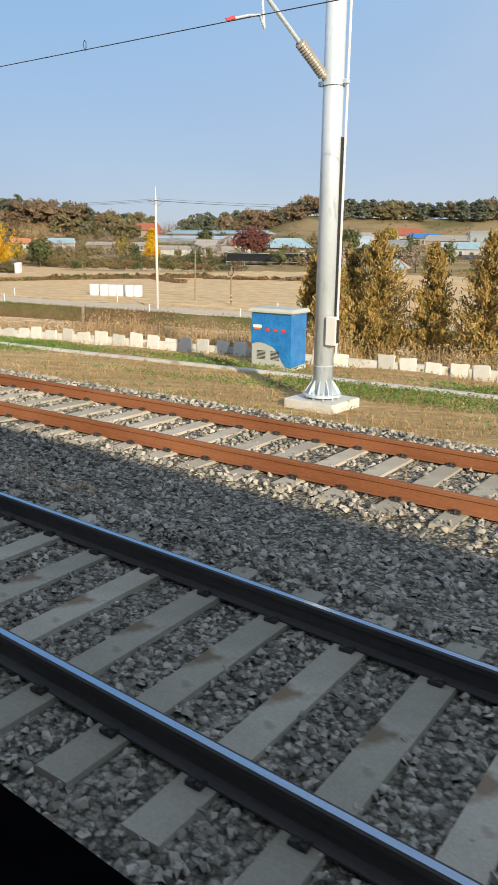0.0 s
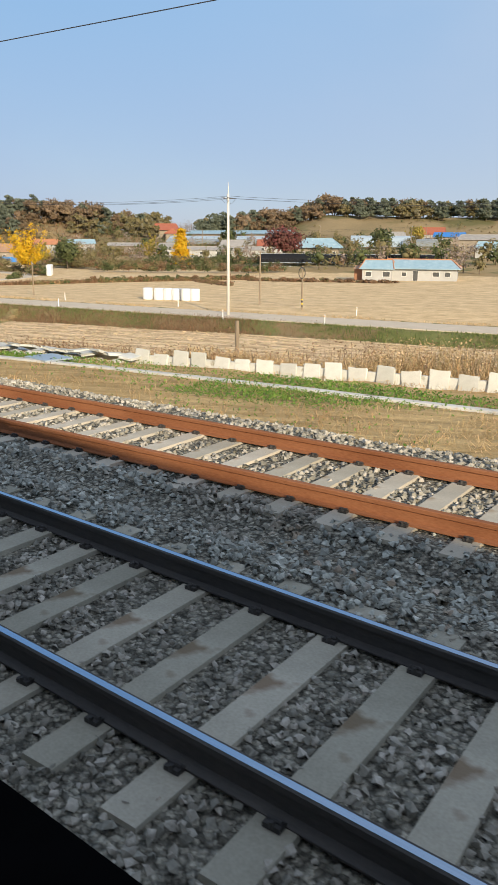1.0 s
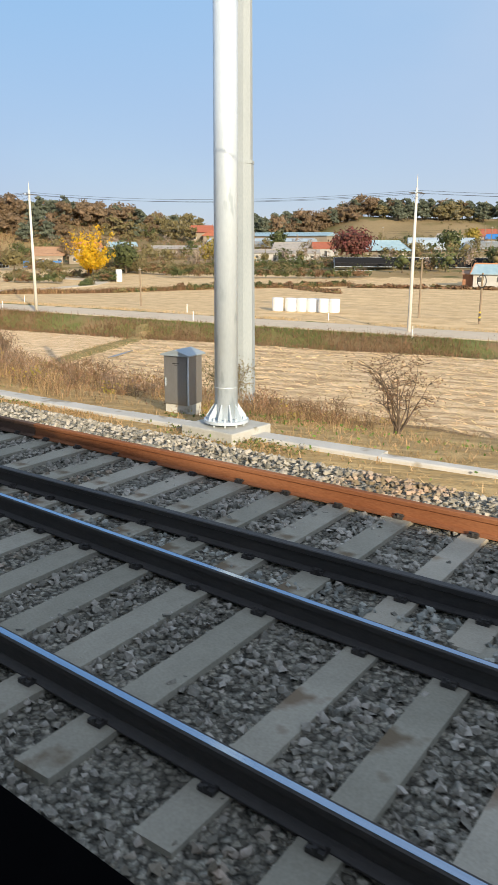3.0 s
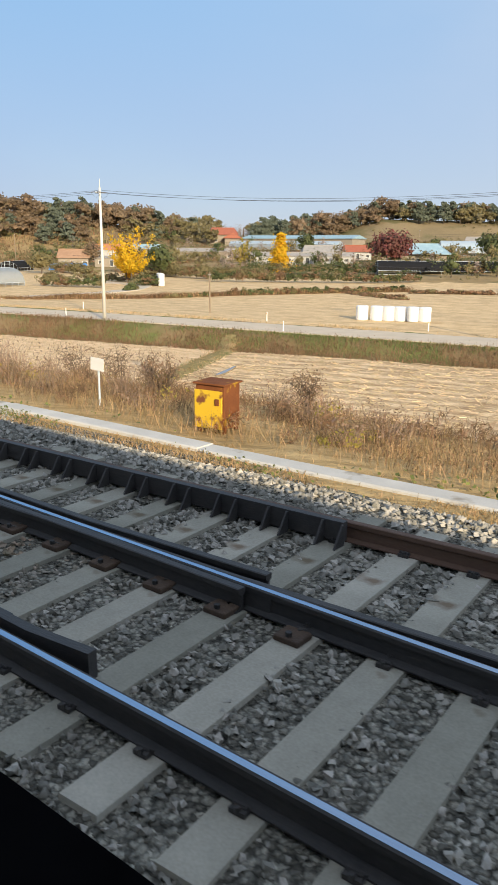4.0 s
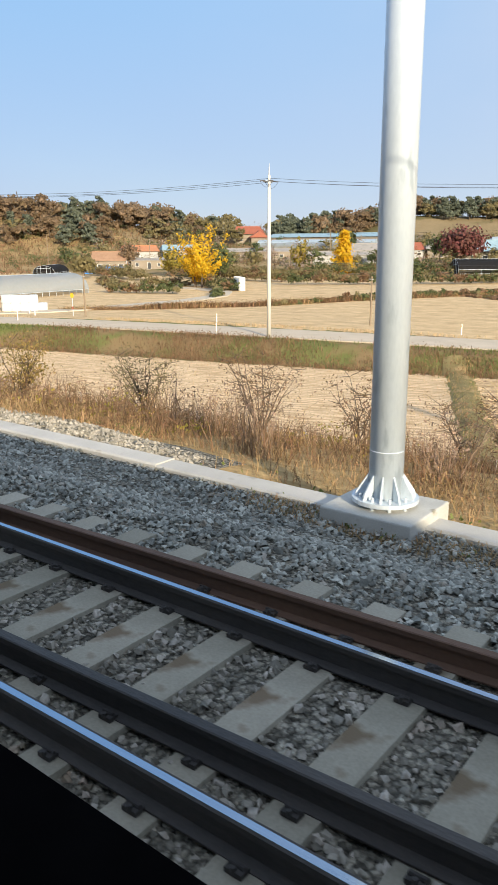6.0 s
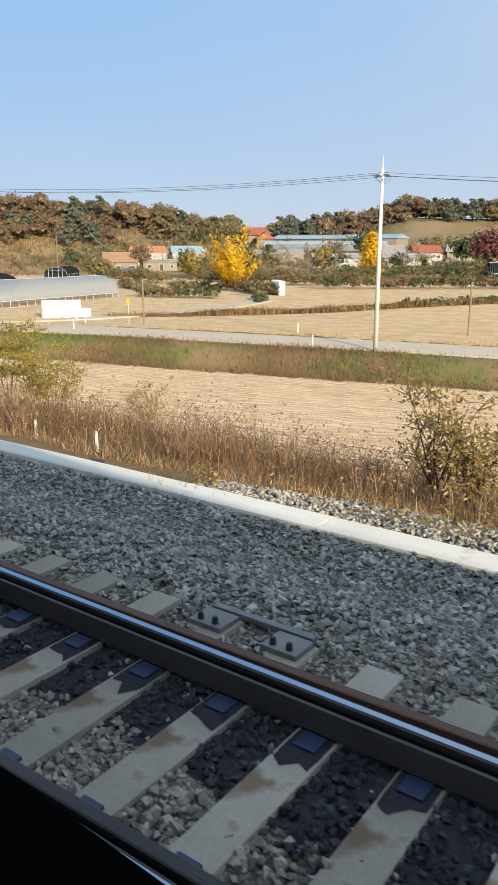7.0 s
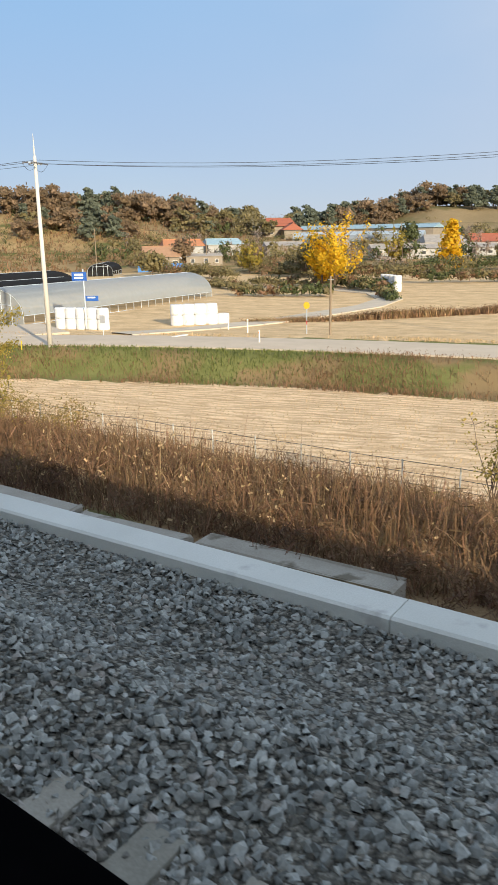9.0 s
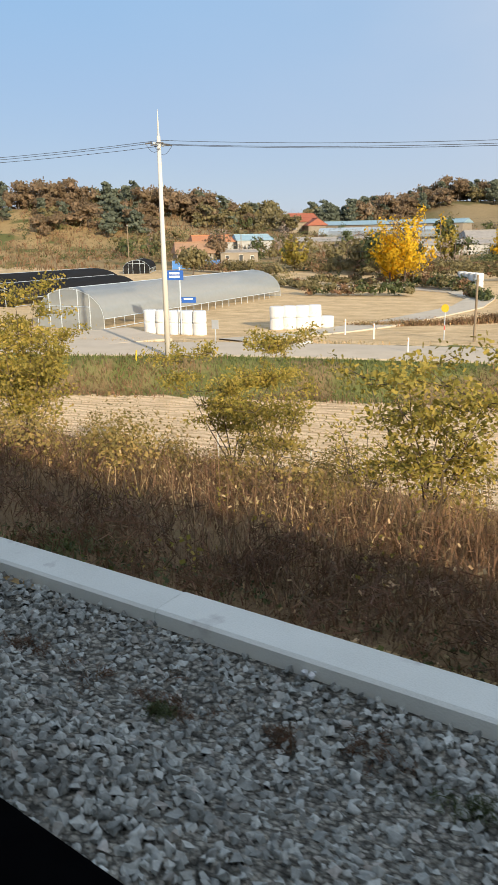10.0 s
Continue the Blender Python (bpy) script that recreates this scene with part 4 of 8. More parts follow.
for s, t in zip(q, q[1:]):
    tube(bm, s, t, 0.02, n=8)
part("registration_arm", bm, M_GALV, ca)
part("red_cap", tube(B(), q[-1], q[-1] + Vector((0.06, 0.12, 0.05)), 0.03, n=8), M_RED, ca)
part("feed_pipe", tube(B(), (0.24, 0.05, 0.2), (0.27, 0.05, 9.0), 0.022, n=8), M_WHITE, ca, "white vertical pipe")
part("cable_tray", box(B(), 0.17, 0.23, 0.02, 0.10, 0.4, 4.1, 0.005), M_IRON, ca)
bm = box(B(), 0.16, 0.38, -0.22, -0.10, 0.45, 0.98, 0.012)
sb = part("signal_box", bm, M_WHITE, ca, "white box strapped to the mast")
part("grille", box(B(), 0.385, 0.39, -0.20, -0.12, 0.50, 0.93), M_IRON, sb)


def wire(points, r, name, label, group=""):
    cu = bpy.data.curves.new(name, "CURVE")
    cu.dimensions, cu.bevel_depth, cu.bevel_resolution = "3D", r, 1
    sp = cu.splines.new("POLY")
    sp.points.add(len(points) - 1)
    for q, p in zip(sp.points, points):
        q.co = (*p, 1)
    ob = new("tmp", cu)
    me = bpy.data.meshes.new_from_object(ob.evaluated_get(bpy.context.evaluated_depsgraph_get()))
    bpy.data.objects.remove(ob)
    me.materials.clear()
    return tagged(finish(name, me, M_WIRE), label, "wire", group)


cw = wire([(x, float(lerp(x, [(30, 10.9), (-6, 9.44), (-13.2, 9.15), (-33.4, 6.87), (-43, 6.1), (-80, 3.2)])), 5.40 + 0.0012 * (abs((x + 8) % 35 - 17.5) - 17)) for x in np.linspace(25, -78, 36)], 0.0075, "contact_wire", "dark overhead contact wire above the siding")
bm = B()
for a0, a1 in zip([(0, 0), (0.03, 0.06), (0.035, 0.13), (0, 0.17), (-0.035, 0.13), (-0.03, 0.06)], [(0.03, 0.06), (0.035, 0.13), (0, 0.17), (-0.035, 0.13), (-0.03, 0.06), (0, 0)]):
    tube(bm, (-10.93 + a0[0], 9.25, 5.38 + a0[1]), (-10.93 + a1[0], 9.25, 5.38 + a1[1]), 0.006, n=6)
part("dropper", bm, M_WIRE, cw)

# ---- old concrete cover slabs set as a low wall ----
random.seed(5)
wall_pts = [(-32, 13.6), (-27, 14.4), (-21.3, 15.7), (-17, 17.0), (-12, 17.9), (-6, 19.2), (4, 21.3)]


def slab_y(x):
    return float(lerp(x, wall_pts))


me_slab = []
for k in range(4):
    bm = box(B(), -0.215, 0.215, -0.04, 0.04, -0.12, 0.42, 0.012)
    for v in bm.verts:
        v.co += Vector((random.uniform(-0.03, 0.03), 0, random.uniform(-0.05, 0.03)))
    m = bpy.data.meshes.new("cover_slab")
    bm.to_mesh(m)
    bm.free()
    m.materials.append(M_OLDC)
    me_slab.append(m)
x = 3.0
while x > -27.5:
    step = 0.56 + random.uniform(0, 0.12)
    if random.random() > 0.02:
        s = new("cover_slab", random.choice(me_slab))
        lie = x < -25.6 or (-6.2 > x > -3.0)
        s.matrix_basis = pose(x, slab_y(x), float(ground_z(x, slab_y(x))) + random.uniform(-0.12, 0.03), random.uniform(-16, -4), random.uniform(-5, 5), 10 + random.uniform(-6, 6))
        tagged(s, "weathered white concrete cover slab leaning on edge in dry grass", "concrete slab", "leaning cover slabs")
    x -= step
ledge = sweep(B(), [(0.05, -0.3), (0.15, -0.3), (0.15, 0.25), (0.05, 0.25)], [(x, slab_y(x), float(ground_z(x, slab_y(x)))) for x in np.arange(3, -27.5, -1.5)])
tagged(part("slab_ledge", ledge, M_OLDC, None), "low weathered concrete ledge behind leaning slabs", "wall", kind="structure")
low = thing("low_wall", "low crumbling concrete edge wall under fallen slabs", "wall")
for k in range(5):
    x = -27.6 - 1.5 * k
    part("block", box(B(), x - 1.44, x, slab_y(x) - 0.16, slab_y(x) + 0.14, -1.6, float(ground_z(x, slab_y(x))) + 0.16 + random.uniform(-0.04, 0.04), 0.02), M_OLDC, low)
for k in range(17):
    x = -27.2 - 0.46 * k
    s = new("cover_slab", random.choice(me_slab))
    s.matrix_basis = pose(x, slab_y(x) - 0.1, float(ground_z(x, slab_y(x))) + 0.22 + random.uniform(0, 0.06), random.uniform(70, 95), random.uniform(-8, 8), random.uniform(-24, 24))
    tagged(s, "weathered white concrete cover slab lying flat on rubble", "concrete slab", "fallen cover slabs")

# ---- concrete chamber with a steel lid and a sign, small pit cover ----
M_ZINC = mat("weathered zinc sheet", (0.36, 0.43, 0.48), (0.46, 0.53, 0.58), 2, 0.4, 0.1, 30, metal=0.4)
M_CREAM = mat("cream concrete", (0.57, 0.55, 0.475), (0.68, 0.655, 0.575), 1.5, 0.9, 0.25, 60, spots=(0.38, 0.32, 0.24), spot_scale=1.4, spot_cut=0.6)
ch = thing("concrete_chamber", "cream concrete chamber in two rings with a zinc lid", "chamber", (-36.35, 13.0, -1.05), 4)
part("lower_ring", box(B(), -1.25, 0.72, -0.9, 0.9, -0.5, 0.30, 0.015), M_CREAM, ch)
bm = box(B(), -1.28, 0.22, -0.94, 0.94, 0.305, 0.58, 0.02)
box(bm, 0.22, 0.66, 0.55, 0.90, 0.305, 0.575, 0.02)
part("upper_ring", bm, M_CREAM, ch)
part("loose_cover", box(B(), 0.12, 0.84, -0.55, 0.92, 0.584, 0.65, 0.012), M_OLDC, ch, "loose concrete cover slab over the open end")
part("lid", box(B(), -1.30, -0.10, -0.96, 0.96, 0.585, 0.625, 0.008), M_ZINC, ch, "weathered zinc lid")
for k in range(9):
    part("bolt", tube(B(), (-1.2 + 0.13 * k, -0.9, 0.62), (-1.2 + 0.13 * k, -0.9, 0.64), 0.018, n=6), M_GALV, ch)
sg = thing("warning_sign", "small white sign board with unreadable lines on a thin stake", "sign", (-36.5, 11.75, -0.9), 8)
part("stake", tube(B(), (0, 0, -0.2), (0, 0, 0.35), 0.012, n=8), M_GALV, sg)
part("board", box(B(), -0.24, 0.24, -0.02, -0.008, 0.0, 0.26, 0.004), M_WHITE, sg)
for k in range(5):
    part("text_line", box(B(), -0.17 + 0.02 * k, 0.17 - 0.015 * k, -0.0235, -0.0205, 0.205 - 0.04 * k, 0.222 - 0.04 * k), M_IRON, sg, "unreadable dark line of text")
pit = thing("pit_cover", "grey pit cover plate on a square concrete pit", "pit cover", (-28.4, 12.35, -0.95), -8)
part("pit", box(B(), -0.48, 0.48, -0.35, 0.35, -0.2, 0.20, 0.01), M_IRON, pit)
part("plate", box(B(), -0.55, 0.55, -0.42, 0.42, 0.20, 0.245, 0.008), M_ZINC, pit)
for k in (-1, 1):
    part("lifting_eye", tube(B(), (0.3 * k, -0.1, 0.245), (0.3 * k, -0.1, 0.255), 0.03, n=10), M_IRON, pit)

M_WOOD = mat("grey weathered timber", (0.22, 0.17, 0.12), (0.32, 0.26, 0.19), 3, 0.9, 0.4, 40, stretch=(1, 1, 0.15))
pz = float(ground_z(-36.1, 29.55))
wp = thing("timber_post", "weathered timber post with a loop of wire below the bank", "post", (-36.1, 29.55, pz))
part("post", tube(B(), (0, 0, -0.4), (0.06, 0, -1.55 - pz), 0.13, 0.10, 9), M_WOOD, wp)
bm = B()
for k in range(12):
    a, c = k / 12 * math.tau, (k + 1) / 12 * math.tau
    tube(bm, (0.16 + 0.14 * math.cos(a), 0, -2.1 - pz + 0.25 * math.sin(a)), (0.16 + 0.14 * math.cos(c), 0, -2.1 - pz + 0.25 * math.sin(c)), 0.008, n=5)
part("wire_loop", bm, M_WIRE, wp)

# ---- tapered concrete line pole and steel cabinet ----
M_POLE = mat("grey concrete pole", (0.29, 0.335, 0.365), (0.39, 0.435, 0.46), 1.2, 0.8, 0.15, 40, stretch=(1, 1, 0.3))
hp = thing("octagonal_pole", "tall grey octagonal concrete pole in two sections", "pole", (-49.25, 16.5, -1.95))
part("lower_section", tube(B(), (0, 0, -0.4), (0, 0, 6.35), 0.40, 0.31, 8), M_POLE, hp)
part("upper_section", tube(B(), (0, 0, 6.30), (0, 0, 13.5), 0.285, 0.22, 8), M_POLE, hp)
part("joint_collar", tube(B(), (0, 0, 6.28), (0, 0, 6.36), 0.325, n=8), M_POLE, hp)
M_STEEL = mat("brushed steel cabinet", (0.26, 0.26, 0.26), (0.33, 0.33, 0.33), 2, 0.38, 0.05, 50, metal=0.6, stretch=(1, 1, 0.2))
sc = thing("steel_cabinet", "brushed steel equipment cabinet with a pitched cap on a concrete base", "cabinet", (-45.92, 10.6, -1.0), 10)
part("base", box(B(), -0.27, 0.27, -0.23, 0.23, -0.3, 0.26, 0.012), M_OLDC, sc, "pale cast concrete base")
part("body", box(B(), -0.28, 0.28, -0.245, 0.245, 0.26, 1.21, 0.01), M_STEEL, sc)
bm = box(B(), -0.33, 0.33, -0.30, 0.30, 1.21, 1.235, 0.004)
v = [bm.verts.new(p) for p in ((-0.33, -0.30, 1.235), (0.33, -0.30, 1.235), (0.33, 0.30, 1.235), (-0.33, 0.30, 1.235), (0, -0.30, 1.33), (0, 0.30, 1.33))]
for f in ((0, 1, 4), (1, 2, 5, 4), (2, 3, 5), (3, 0, 4, 5)):
    bm.faces.new([v[i] for i in f])
part("cap", bm, M_ZINC, sc, "pitched zinc cap")
door = part("door", box(B(), -0.265, 0.245, -0.258, -0.246, 0.285, 1.185, 0.004), M_STEEL, sc)
part("door_handle", box(B(), -0.24, -0.215, -0.278, -0.258, 0.62, 0.78, 0.005), M_GALV, door, "bright lever handle")
part("vent_slot", box(B(), -0.08, 0.08, -0.2605, -0.2575, 1.06, 1.072), M_IRON, door)
part("vent_slot", box(B(), -0.04, 0.04, -0.2605, -0.2575, 1.03, 1.04), M_IRON, door)
part("corner_strip", box(B(), 0.262, 0.292, -0.262, -0.235, 0.27, 1.2, 0.004), M_GALV, sc)

# ---- rusty yellow box ----
M_RUSTY = mat("yellow paint flaking to rust", (0.62, 0.40, 0.02), (0.70, 0.46, 0.03), 3, 0.75, 0.3, 40, spots=(0.17, 0.06, 0.025), spot_scale=3.2, spot_cut=0.53)
M_RUST2 = mat("bare rust", (0.14, 0.05, 0.022), (0.24, 0.09, 0.035), 3, 0.85, 0.4, 40, spots=(0.55, 0.35, 0.03), spot_scale=3.0, spot_cut=0.60)
yb = thing("rusty_box", "yellow steel lineside box, badly rusted, on four short legs", "lineside box", (-57.3, 10.32, float(ground_z(-57.3, 10.32))), 8)
part("front_panel", box(B(), -0.35, 0.24, -0.30, -0.262, 0.06, 0.76, 0.01), M_RUSTY, yb)
part("body", box(B(), -0.34, 0.28, -0.262, 0.26, 0.05, 0.86, 0.012), M_RUST2, yb)
part("lid", box(B(), -0.38, 0.32, -0.32, 0.30, 0.86, 0.895, 0.008), M_RUST2, yb, "rust-eaten lid")
part("lock", box(B(), 0.10, 0.19, -0.325, -0.30, 0.50, 0.62, 0.01), M_RUST2, yb, "rusty lock plate")
for a in (-0.29, 0.23):
    for c in (-0.2, 0.2):
        part("leg", box(B(), a - 0.03, a + 0.03, c - 0.03, c + 0.03, -0.12, 0.05), M_RUST2, yb)



def board_sign(x, y, tilt, zt, w, hgt, label):
    e = thing("marker_board", label, "sign", (x, y, float(ground_z(x, y))), 0)
    z1 = zt - float(ground_z(x, y))
    o = part("stake", tube(B(), (0, 0, -0.2), (0, 0, z1), 0.022, n=8), M_GALV, e)
    p = part("board", box(B(), -w / 2, w / 2, -0.012, 0.0, -hgt / 2, hgt / 2, 0.004), M_WHITE, e)
    p.matrix_basis = pose(0, -0.028, z1 - hgt / 2, 0, tilt, 0)
    return e


board_sign(-60.5, 10.2, 3, 0.04, 0.40, 0.26, "blank white marker board on a thin stake among weeds")
board_sign(-114.2, 8.5, -10, -0.2, 0.36, 0.36, "blank white square board tilted on a stake")
for x, y in ((-97.13, 9.68), (-98.78, 9.64)):
    pg = part("marker_peg", tube(B(), (x, y, float(ground_z(x, y)) - 0.1), (x, y, float(ground_z(x, y)) + 0.36), 0.032, 0.028, 10), M_WHITE, None)
    tagged(pg, "short white marker peg standing beside a dark trough", "peg", "marker pegs")
tr = part("trough_cover", box(B(), -99.3, -96.2, 8.75, 9.0, -1.22, -1.04, 0.02), M_IRON, None)
tagged(tr, "dark cable trough cover beside the concrete edge beam", "trough")
random.seed(9)
M_BEAM = mat("weathered beam concrete", (0.33, 0.30, 0.245), (0.47, 0.435, 0.365), 2.2, 0.9, 0.35, 50, vary=0.08, spots=(0.20, 0.175, 0.13), spot_scale=2.4, spot_cut=0.58)
for a, c, y0, y1, rz, top in ((-116.3, -118.5, 7.92, 8.26, 0.8, -0.66), (-118.66, -120.2, 7.74, 8.07, 0.6, -0.67), (-120.28, -124.4, 7.72, 8.07, -0.2, -0.63)):
    L = (a - c) / 2
    bm = box(B(), -L, L, (y0 - y1) / 2, (y1 - y0) / 2, -0.42, 0, 0.025)
    for v in bm.verts:                   # broken, uneven ends
        if abs(v.co.x) > L - 0.06:
            v.co += Vector((random.uniform(-0.05, 0.03) * (1 if v.co.x > 0 else -1), random.uniform(-0.02, 0.02), random.uniform(-0.03, 0.01)))
    ob = part("spare_beam", bm, M_BEAM, None)
    ob.matrix_basis = pose((a + c) / 2, (y0 + y1) / 2, top, 0, 0, rz)
    tagged(ob, "spare grey concrete beam with broken ends behind the edge beam", "concrete beam", "spare beams")

# ---- surveillance camera post ----
M_CREAMP = mat("ivory plastic", (0.72, 0.68, 0.58), (0.80, 0.76, 0.66), 3, 0.5, 0.02, 30)
M_FRAME = mat("dull grey angle steel", (0.14, 0.14, 0.145), (0.22, 0.22, 0.225), 4, 0.5, 0.1, 40, metal=0.4)
cc = thing("camera_post", "stainless steel post with a dome surveillance camera and equipment box", "camera post", (-70.8, 9.0, -0.92))
part("foot_plate", tube(B(), (0, 0, 0), (0, 0, 0.03), 0.15, n=20), M_GALV, cc)
part("post", tube(B(), (0, 0, 0), (0, 0, 3.73), 0.044, n=16), M_STEEL, cc, smooth=True)
part("upper_post", tube(B(), (0, 0, 3.73), (0, 0, 4.23), 0.036, n=12), M_GALV, cc)
bm = B()
arc = [(0.025 - 0.025 * math.cos(a), -0.2 + 0.2 * math.cos(a), 4.23 + 0.17 * math.sin(a)) for a in np.linspace(0, math.pi, 11)]
for s, t in zip(arc, arc[1:]):
    tube(bm, s, t, 0.034, n=10)
tube(bm, arc[-1], (0.05, -0.40, 4.03), 0.03, n=10)
part("goose_neck", bm, M_GALV, cc, smooth=True)
bm = tube(B(), (0.05, -0.40, 3.76), (0.05, -0.40, 3.90), 0.145, 0.125, 20)
tube(bm, (0.05, -0.40, 3.90), (0.05, -0.40, 4.05), 0.125, 0.045, 20)
dome = part("camera_housing", bm, M_CREAMP, cc, "ivory dome housing", True)
bm = B()
bmesh.ops.create_uvsphere(bm, u_segments=18, v_segments=10, radius=0.125)
bmesh.ops.translate(bm, vec=(0.05, -0.40, 3.67), verts=bm.verts)
part("dark_dome", bm, M_BLACK, dome, "smoked dark dome", True)
fr = [(-0.36, -0.48), (0.19, -0.48), (0.19, 0.06), (-0.36, 0.06)]
for a, c in zip(fr, fr[1:] + fr[:1]):
    part("frame_rail", tube(B(), (*a, 3.30), (*c, 3.30), 0.028, n=4), M_FRAME, cc)
    part("frame_rail", tube(B(), (*a, 2.32), (*c, 2.32), 0.035, n=4), M_FRAME, cc)
    part("frame_post", tube(B(), (*a, 2.32), (*a, 3.30), 0.032, n=4), M_FRAME, cc)
part("cross_bar", box(B(), -0.36, 0.19, -0.06, 0.0, 2.29, 2.34), M_STEEL, cc)
for a in fr[:2]:
    part("strut", tube(B(), (0, 0, 1.78), (a[0] * 0.8, a[1] * 0.8, 2.32), 0.018, n=6), M_OLDC, cc)
bxp = part("equipment_box", box(B(), -0.29, -0.02, 0.10, 0.39, 1.22, 1.86, 0.01), M_STEEL, cc)
part("hood", box(B(), -0.34, 0.03, 0.05, 0.44, 1.86, 1.92, 0.015), M_ZINC, bxp)
part("bracket", box(B(), -0.06, 0.02, 0.03, 0.12, 1.45, 1.53), M_STEEL, cc)
for z in (0.62, 1.30, 1.62, 2.05):
    part("strap", tube(B(), (0, 0, z), (0, 0, z + 0.05), 0.064, n=16), M_WHITE, cc)
part("conduit", tube(B(), (0.09, -0.02, 1.35), (0.09, -0.02, 1.9), 0.02, n=8), M_WHITE, cc)

# ---- clamps on the mast by the crossing ----
mc = thing("mast_bracket", "steel anchor bracket and cable clamps on a catenary mast", "catenary bracket", (-77.65, 7.5, 0))
for z in (4.75, 5.05):
    bm = tube(B(), (0, 0, z), (0, 0, z + 0.10), 0.22, n=20)
    box(bm, 0.12, 0.34, -0.06, 0.06, z, z + 0.10, 0.01)
    part("clamp", bm, M_GALV, mc)
part("hanger", box(B(), 0.20, 0.34, -0.05, 0.05, 4.75, 5.9, 0.01), M_GALV, mc)

# ---- rod plates beside the points ----
M_ZINC = mat("weathered zinc plate", (0.17, 0.175, 0.175), (0.26, 0.265, 0.26), 5, 0.55, 0.1, 60, metal=0.3)
rp = thing("rod_plates", "two bolted steel plates and a flat bar lying on ballast", "rail fitting", (-89.87, 4.40, -0.19))
for dx in (-0.3, 0.32):
    pl_ = part("plate", box(B(), dx - 0.14, dx + 0.14, -0.14, 0.09, 0.0, 0.055, 0.006), M_ZINC, rp)
    for bx in (-0.07, 0.06):
        part("bolt", tube(B(), (dx + bx, -0.09, 0.055), (dx + bx, -0.09, 0.105), 0.026, 0.018, 6), M_IRON, pl_)
part("bar", box(B(), -0.42, 0.44, 0.11, 0.17, 0.02, 0.06, 0.005), M_ZINC, rp)


def gz(x, y):
    return float(ground_z(x, y))


# ---- line poles along the road ----
M_UPOLE = mat("pale concrete pole", (0.60, 0.58, 0.53), (0.70, 0.68, 0.63), 1.0, 0.8, 0.15, 30, stretch=(1, 1, 0.3))
M_CERAM = mat("glazed insulator", (0.10, 0.10, 0.11), (0.18, 0.18, 0.19), 5, 0.25, 0, 30)


def line_pole(x, y, zb, arm_z, tip_z):
    e = thing("power_pole", "tall pale concrete power pole beside the road", "power pole", (x, y, zb), group="power poles")
    h = arm_z - zb
    part("pole", tube(B(), (0, 0, -0.8), (0, 0, h + 0.5), 0.21, 0.12, 14), M_UPOLE, e, smooth=True)
    part("lightning_spike", tube(B(), (0, 0, h + 0.5), (0, 0, tip_z - zb), 0.07, 0.015, 8), M_UPOLE, e)
    m = Matrix.Rotation(math.atan(0.34) + math.pi / 2, 4, "Z")
    arm = part("cross_arm", box(B(), -0.9, 0.9, -0.05, 0.05, h - 0.06, h + 0.06, 0.01, m), M_GALV, e)
    for u in (-0.8, 0.1, 0.8):
        for s in (-1, 1):
            p = m @ Vector((u, 0, h + 0.05))
            a = m @ Vector((u, s * 0.15, h + 0.03))
            c = m @ Vector((u, s * 0.62, h - 0.02))
            bm = tube(B(), a, c, 0.05, 0.05, 8)
            part("insulator", bm, M_CERAM, arm)
    for u in (-0.8, 0.8):
        bm = B()
        pts = [m @ Vector((u, -0.62 + 1.24 * k / 6, h - 0.02 - 0.55 * math.sin(math.pi * k / 6))) for k in range(7)]
        for a, c in zip(pts, pts[1:]):
            tube(bm, a, c, 0.013, n=5)
        part("jumper", bm, M_WIRE, arm)
    return e


PA, PB, PC = (-71.5, 71.0, -6.33), (-115.6, 57.8, -5.85), (-161.5, 43.6, -5.68)
line_pole(*PA, 7.2, 9.0)
line_pole(*PB, 7.9, 9.4)
line_pole(*PC, 8.2, 10.3)
ends = [(-15, 86, 6.5), (PA[0], PA[1], 7.2), (PB[0], PB[1], 7.9), (PC[0], PC[1], 8.2), (-207, 30, 8.6)]
for a, c in zip(ends, ends[1:]):
    for off, dz in ((-0.8, 0.0), (0.1, 0.25), (0.8, 0.0)):
        pts = []
        for k in range(15):
            u = k / 14
            pts.append((a[0] + (c[0] - a[0]) * u - 0.94 * 0 + off * 0.32, a[1] + (c[1] - a[1]) * u + off * 0.94, a[2] + (c[2] - a[2]) * u + dz - 3.4 * u * (1 - u)))
        wire(pts, 0.016, "power_line", "dark overhead power line slung between poles", "power lines")


def old_pole(x, y, h, r, label, band=False):
    e = thing("telephone_pole", label, "pole", (x, y, gz(x, y)), group="thin poles")
    part("pole", tube(B(), (0, 0, -0.5), (random.uniform(-0.05, 0.05), 0, h), r, r * 0.75, 10), M_WOOD, e)
    part("bracket", box(B(), -0.25, 0.25, -0.03, 0.03, h - 0.35, h - 0.28), M_GALV, e)
    if band:
        bm = B()
        for k in range(20):
            a, c = k / 20 * math.tau, (k + 1) / 20 * math.tau
            tube(bm, (0.5 * math.cos(a), -0.15, h - 0.9 + 0.7 * math.sin(a)), (0.5 * math.cos(c), -0.15, h - 0.9 + 0.7 * math.sin(c)), 0.05, n=5)
        part("cable_coil", bm, M_BLACK, e, "coil of spare black cable")
        for k in range(4):
            part("warning_band", tube(B(), (0, 0, 0.4 + 0.28 * k), (0, 0, 0.54 + 0.28 * k), r * 1.04, n=10), M_YELP if k % 2 else M_BLACK, e)


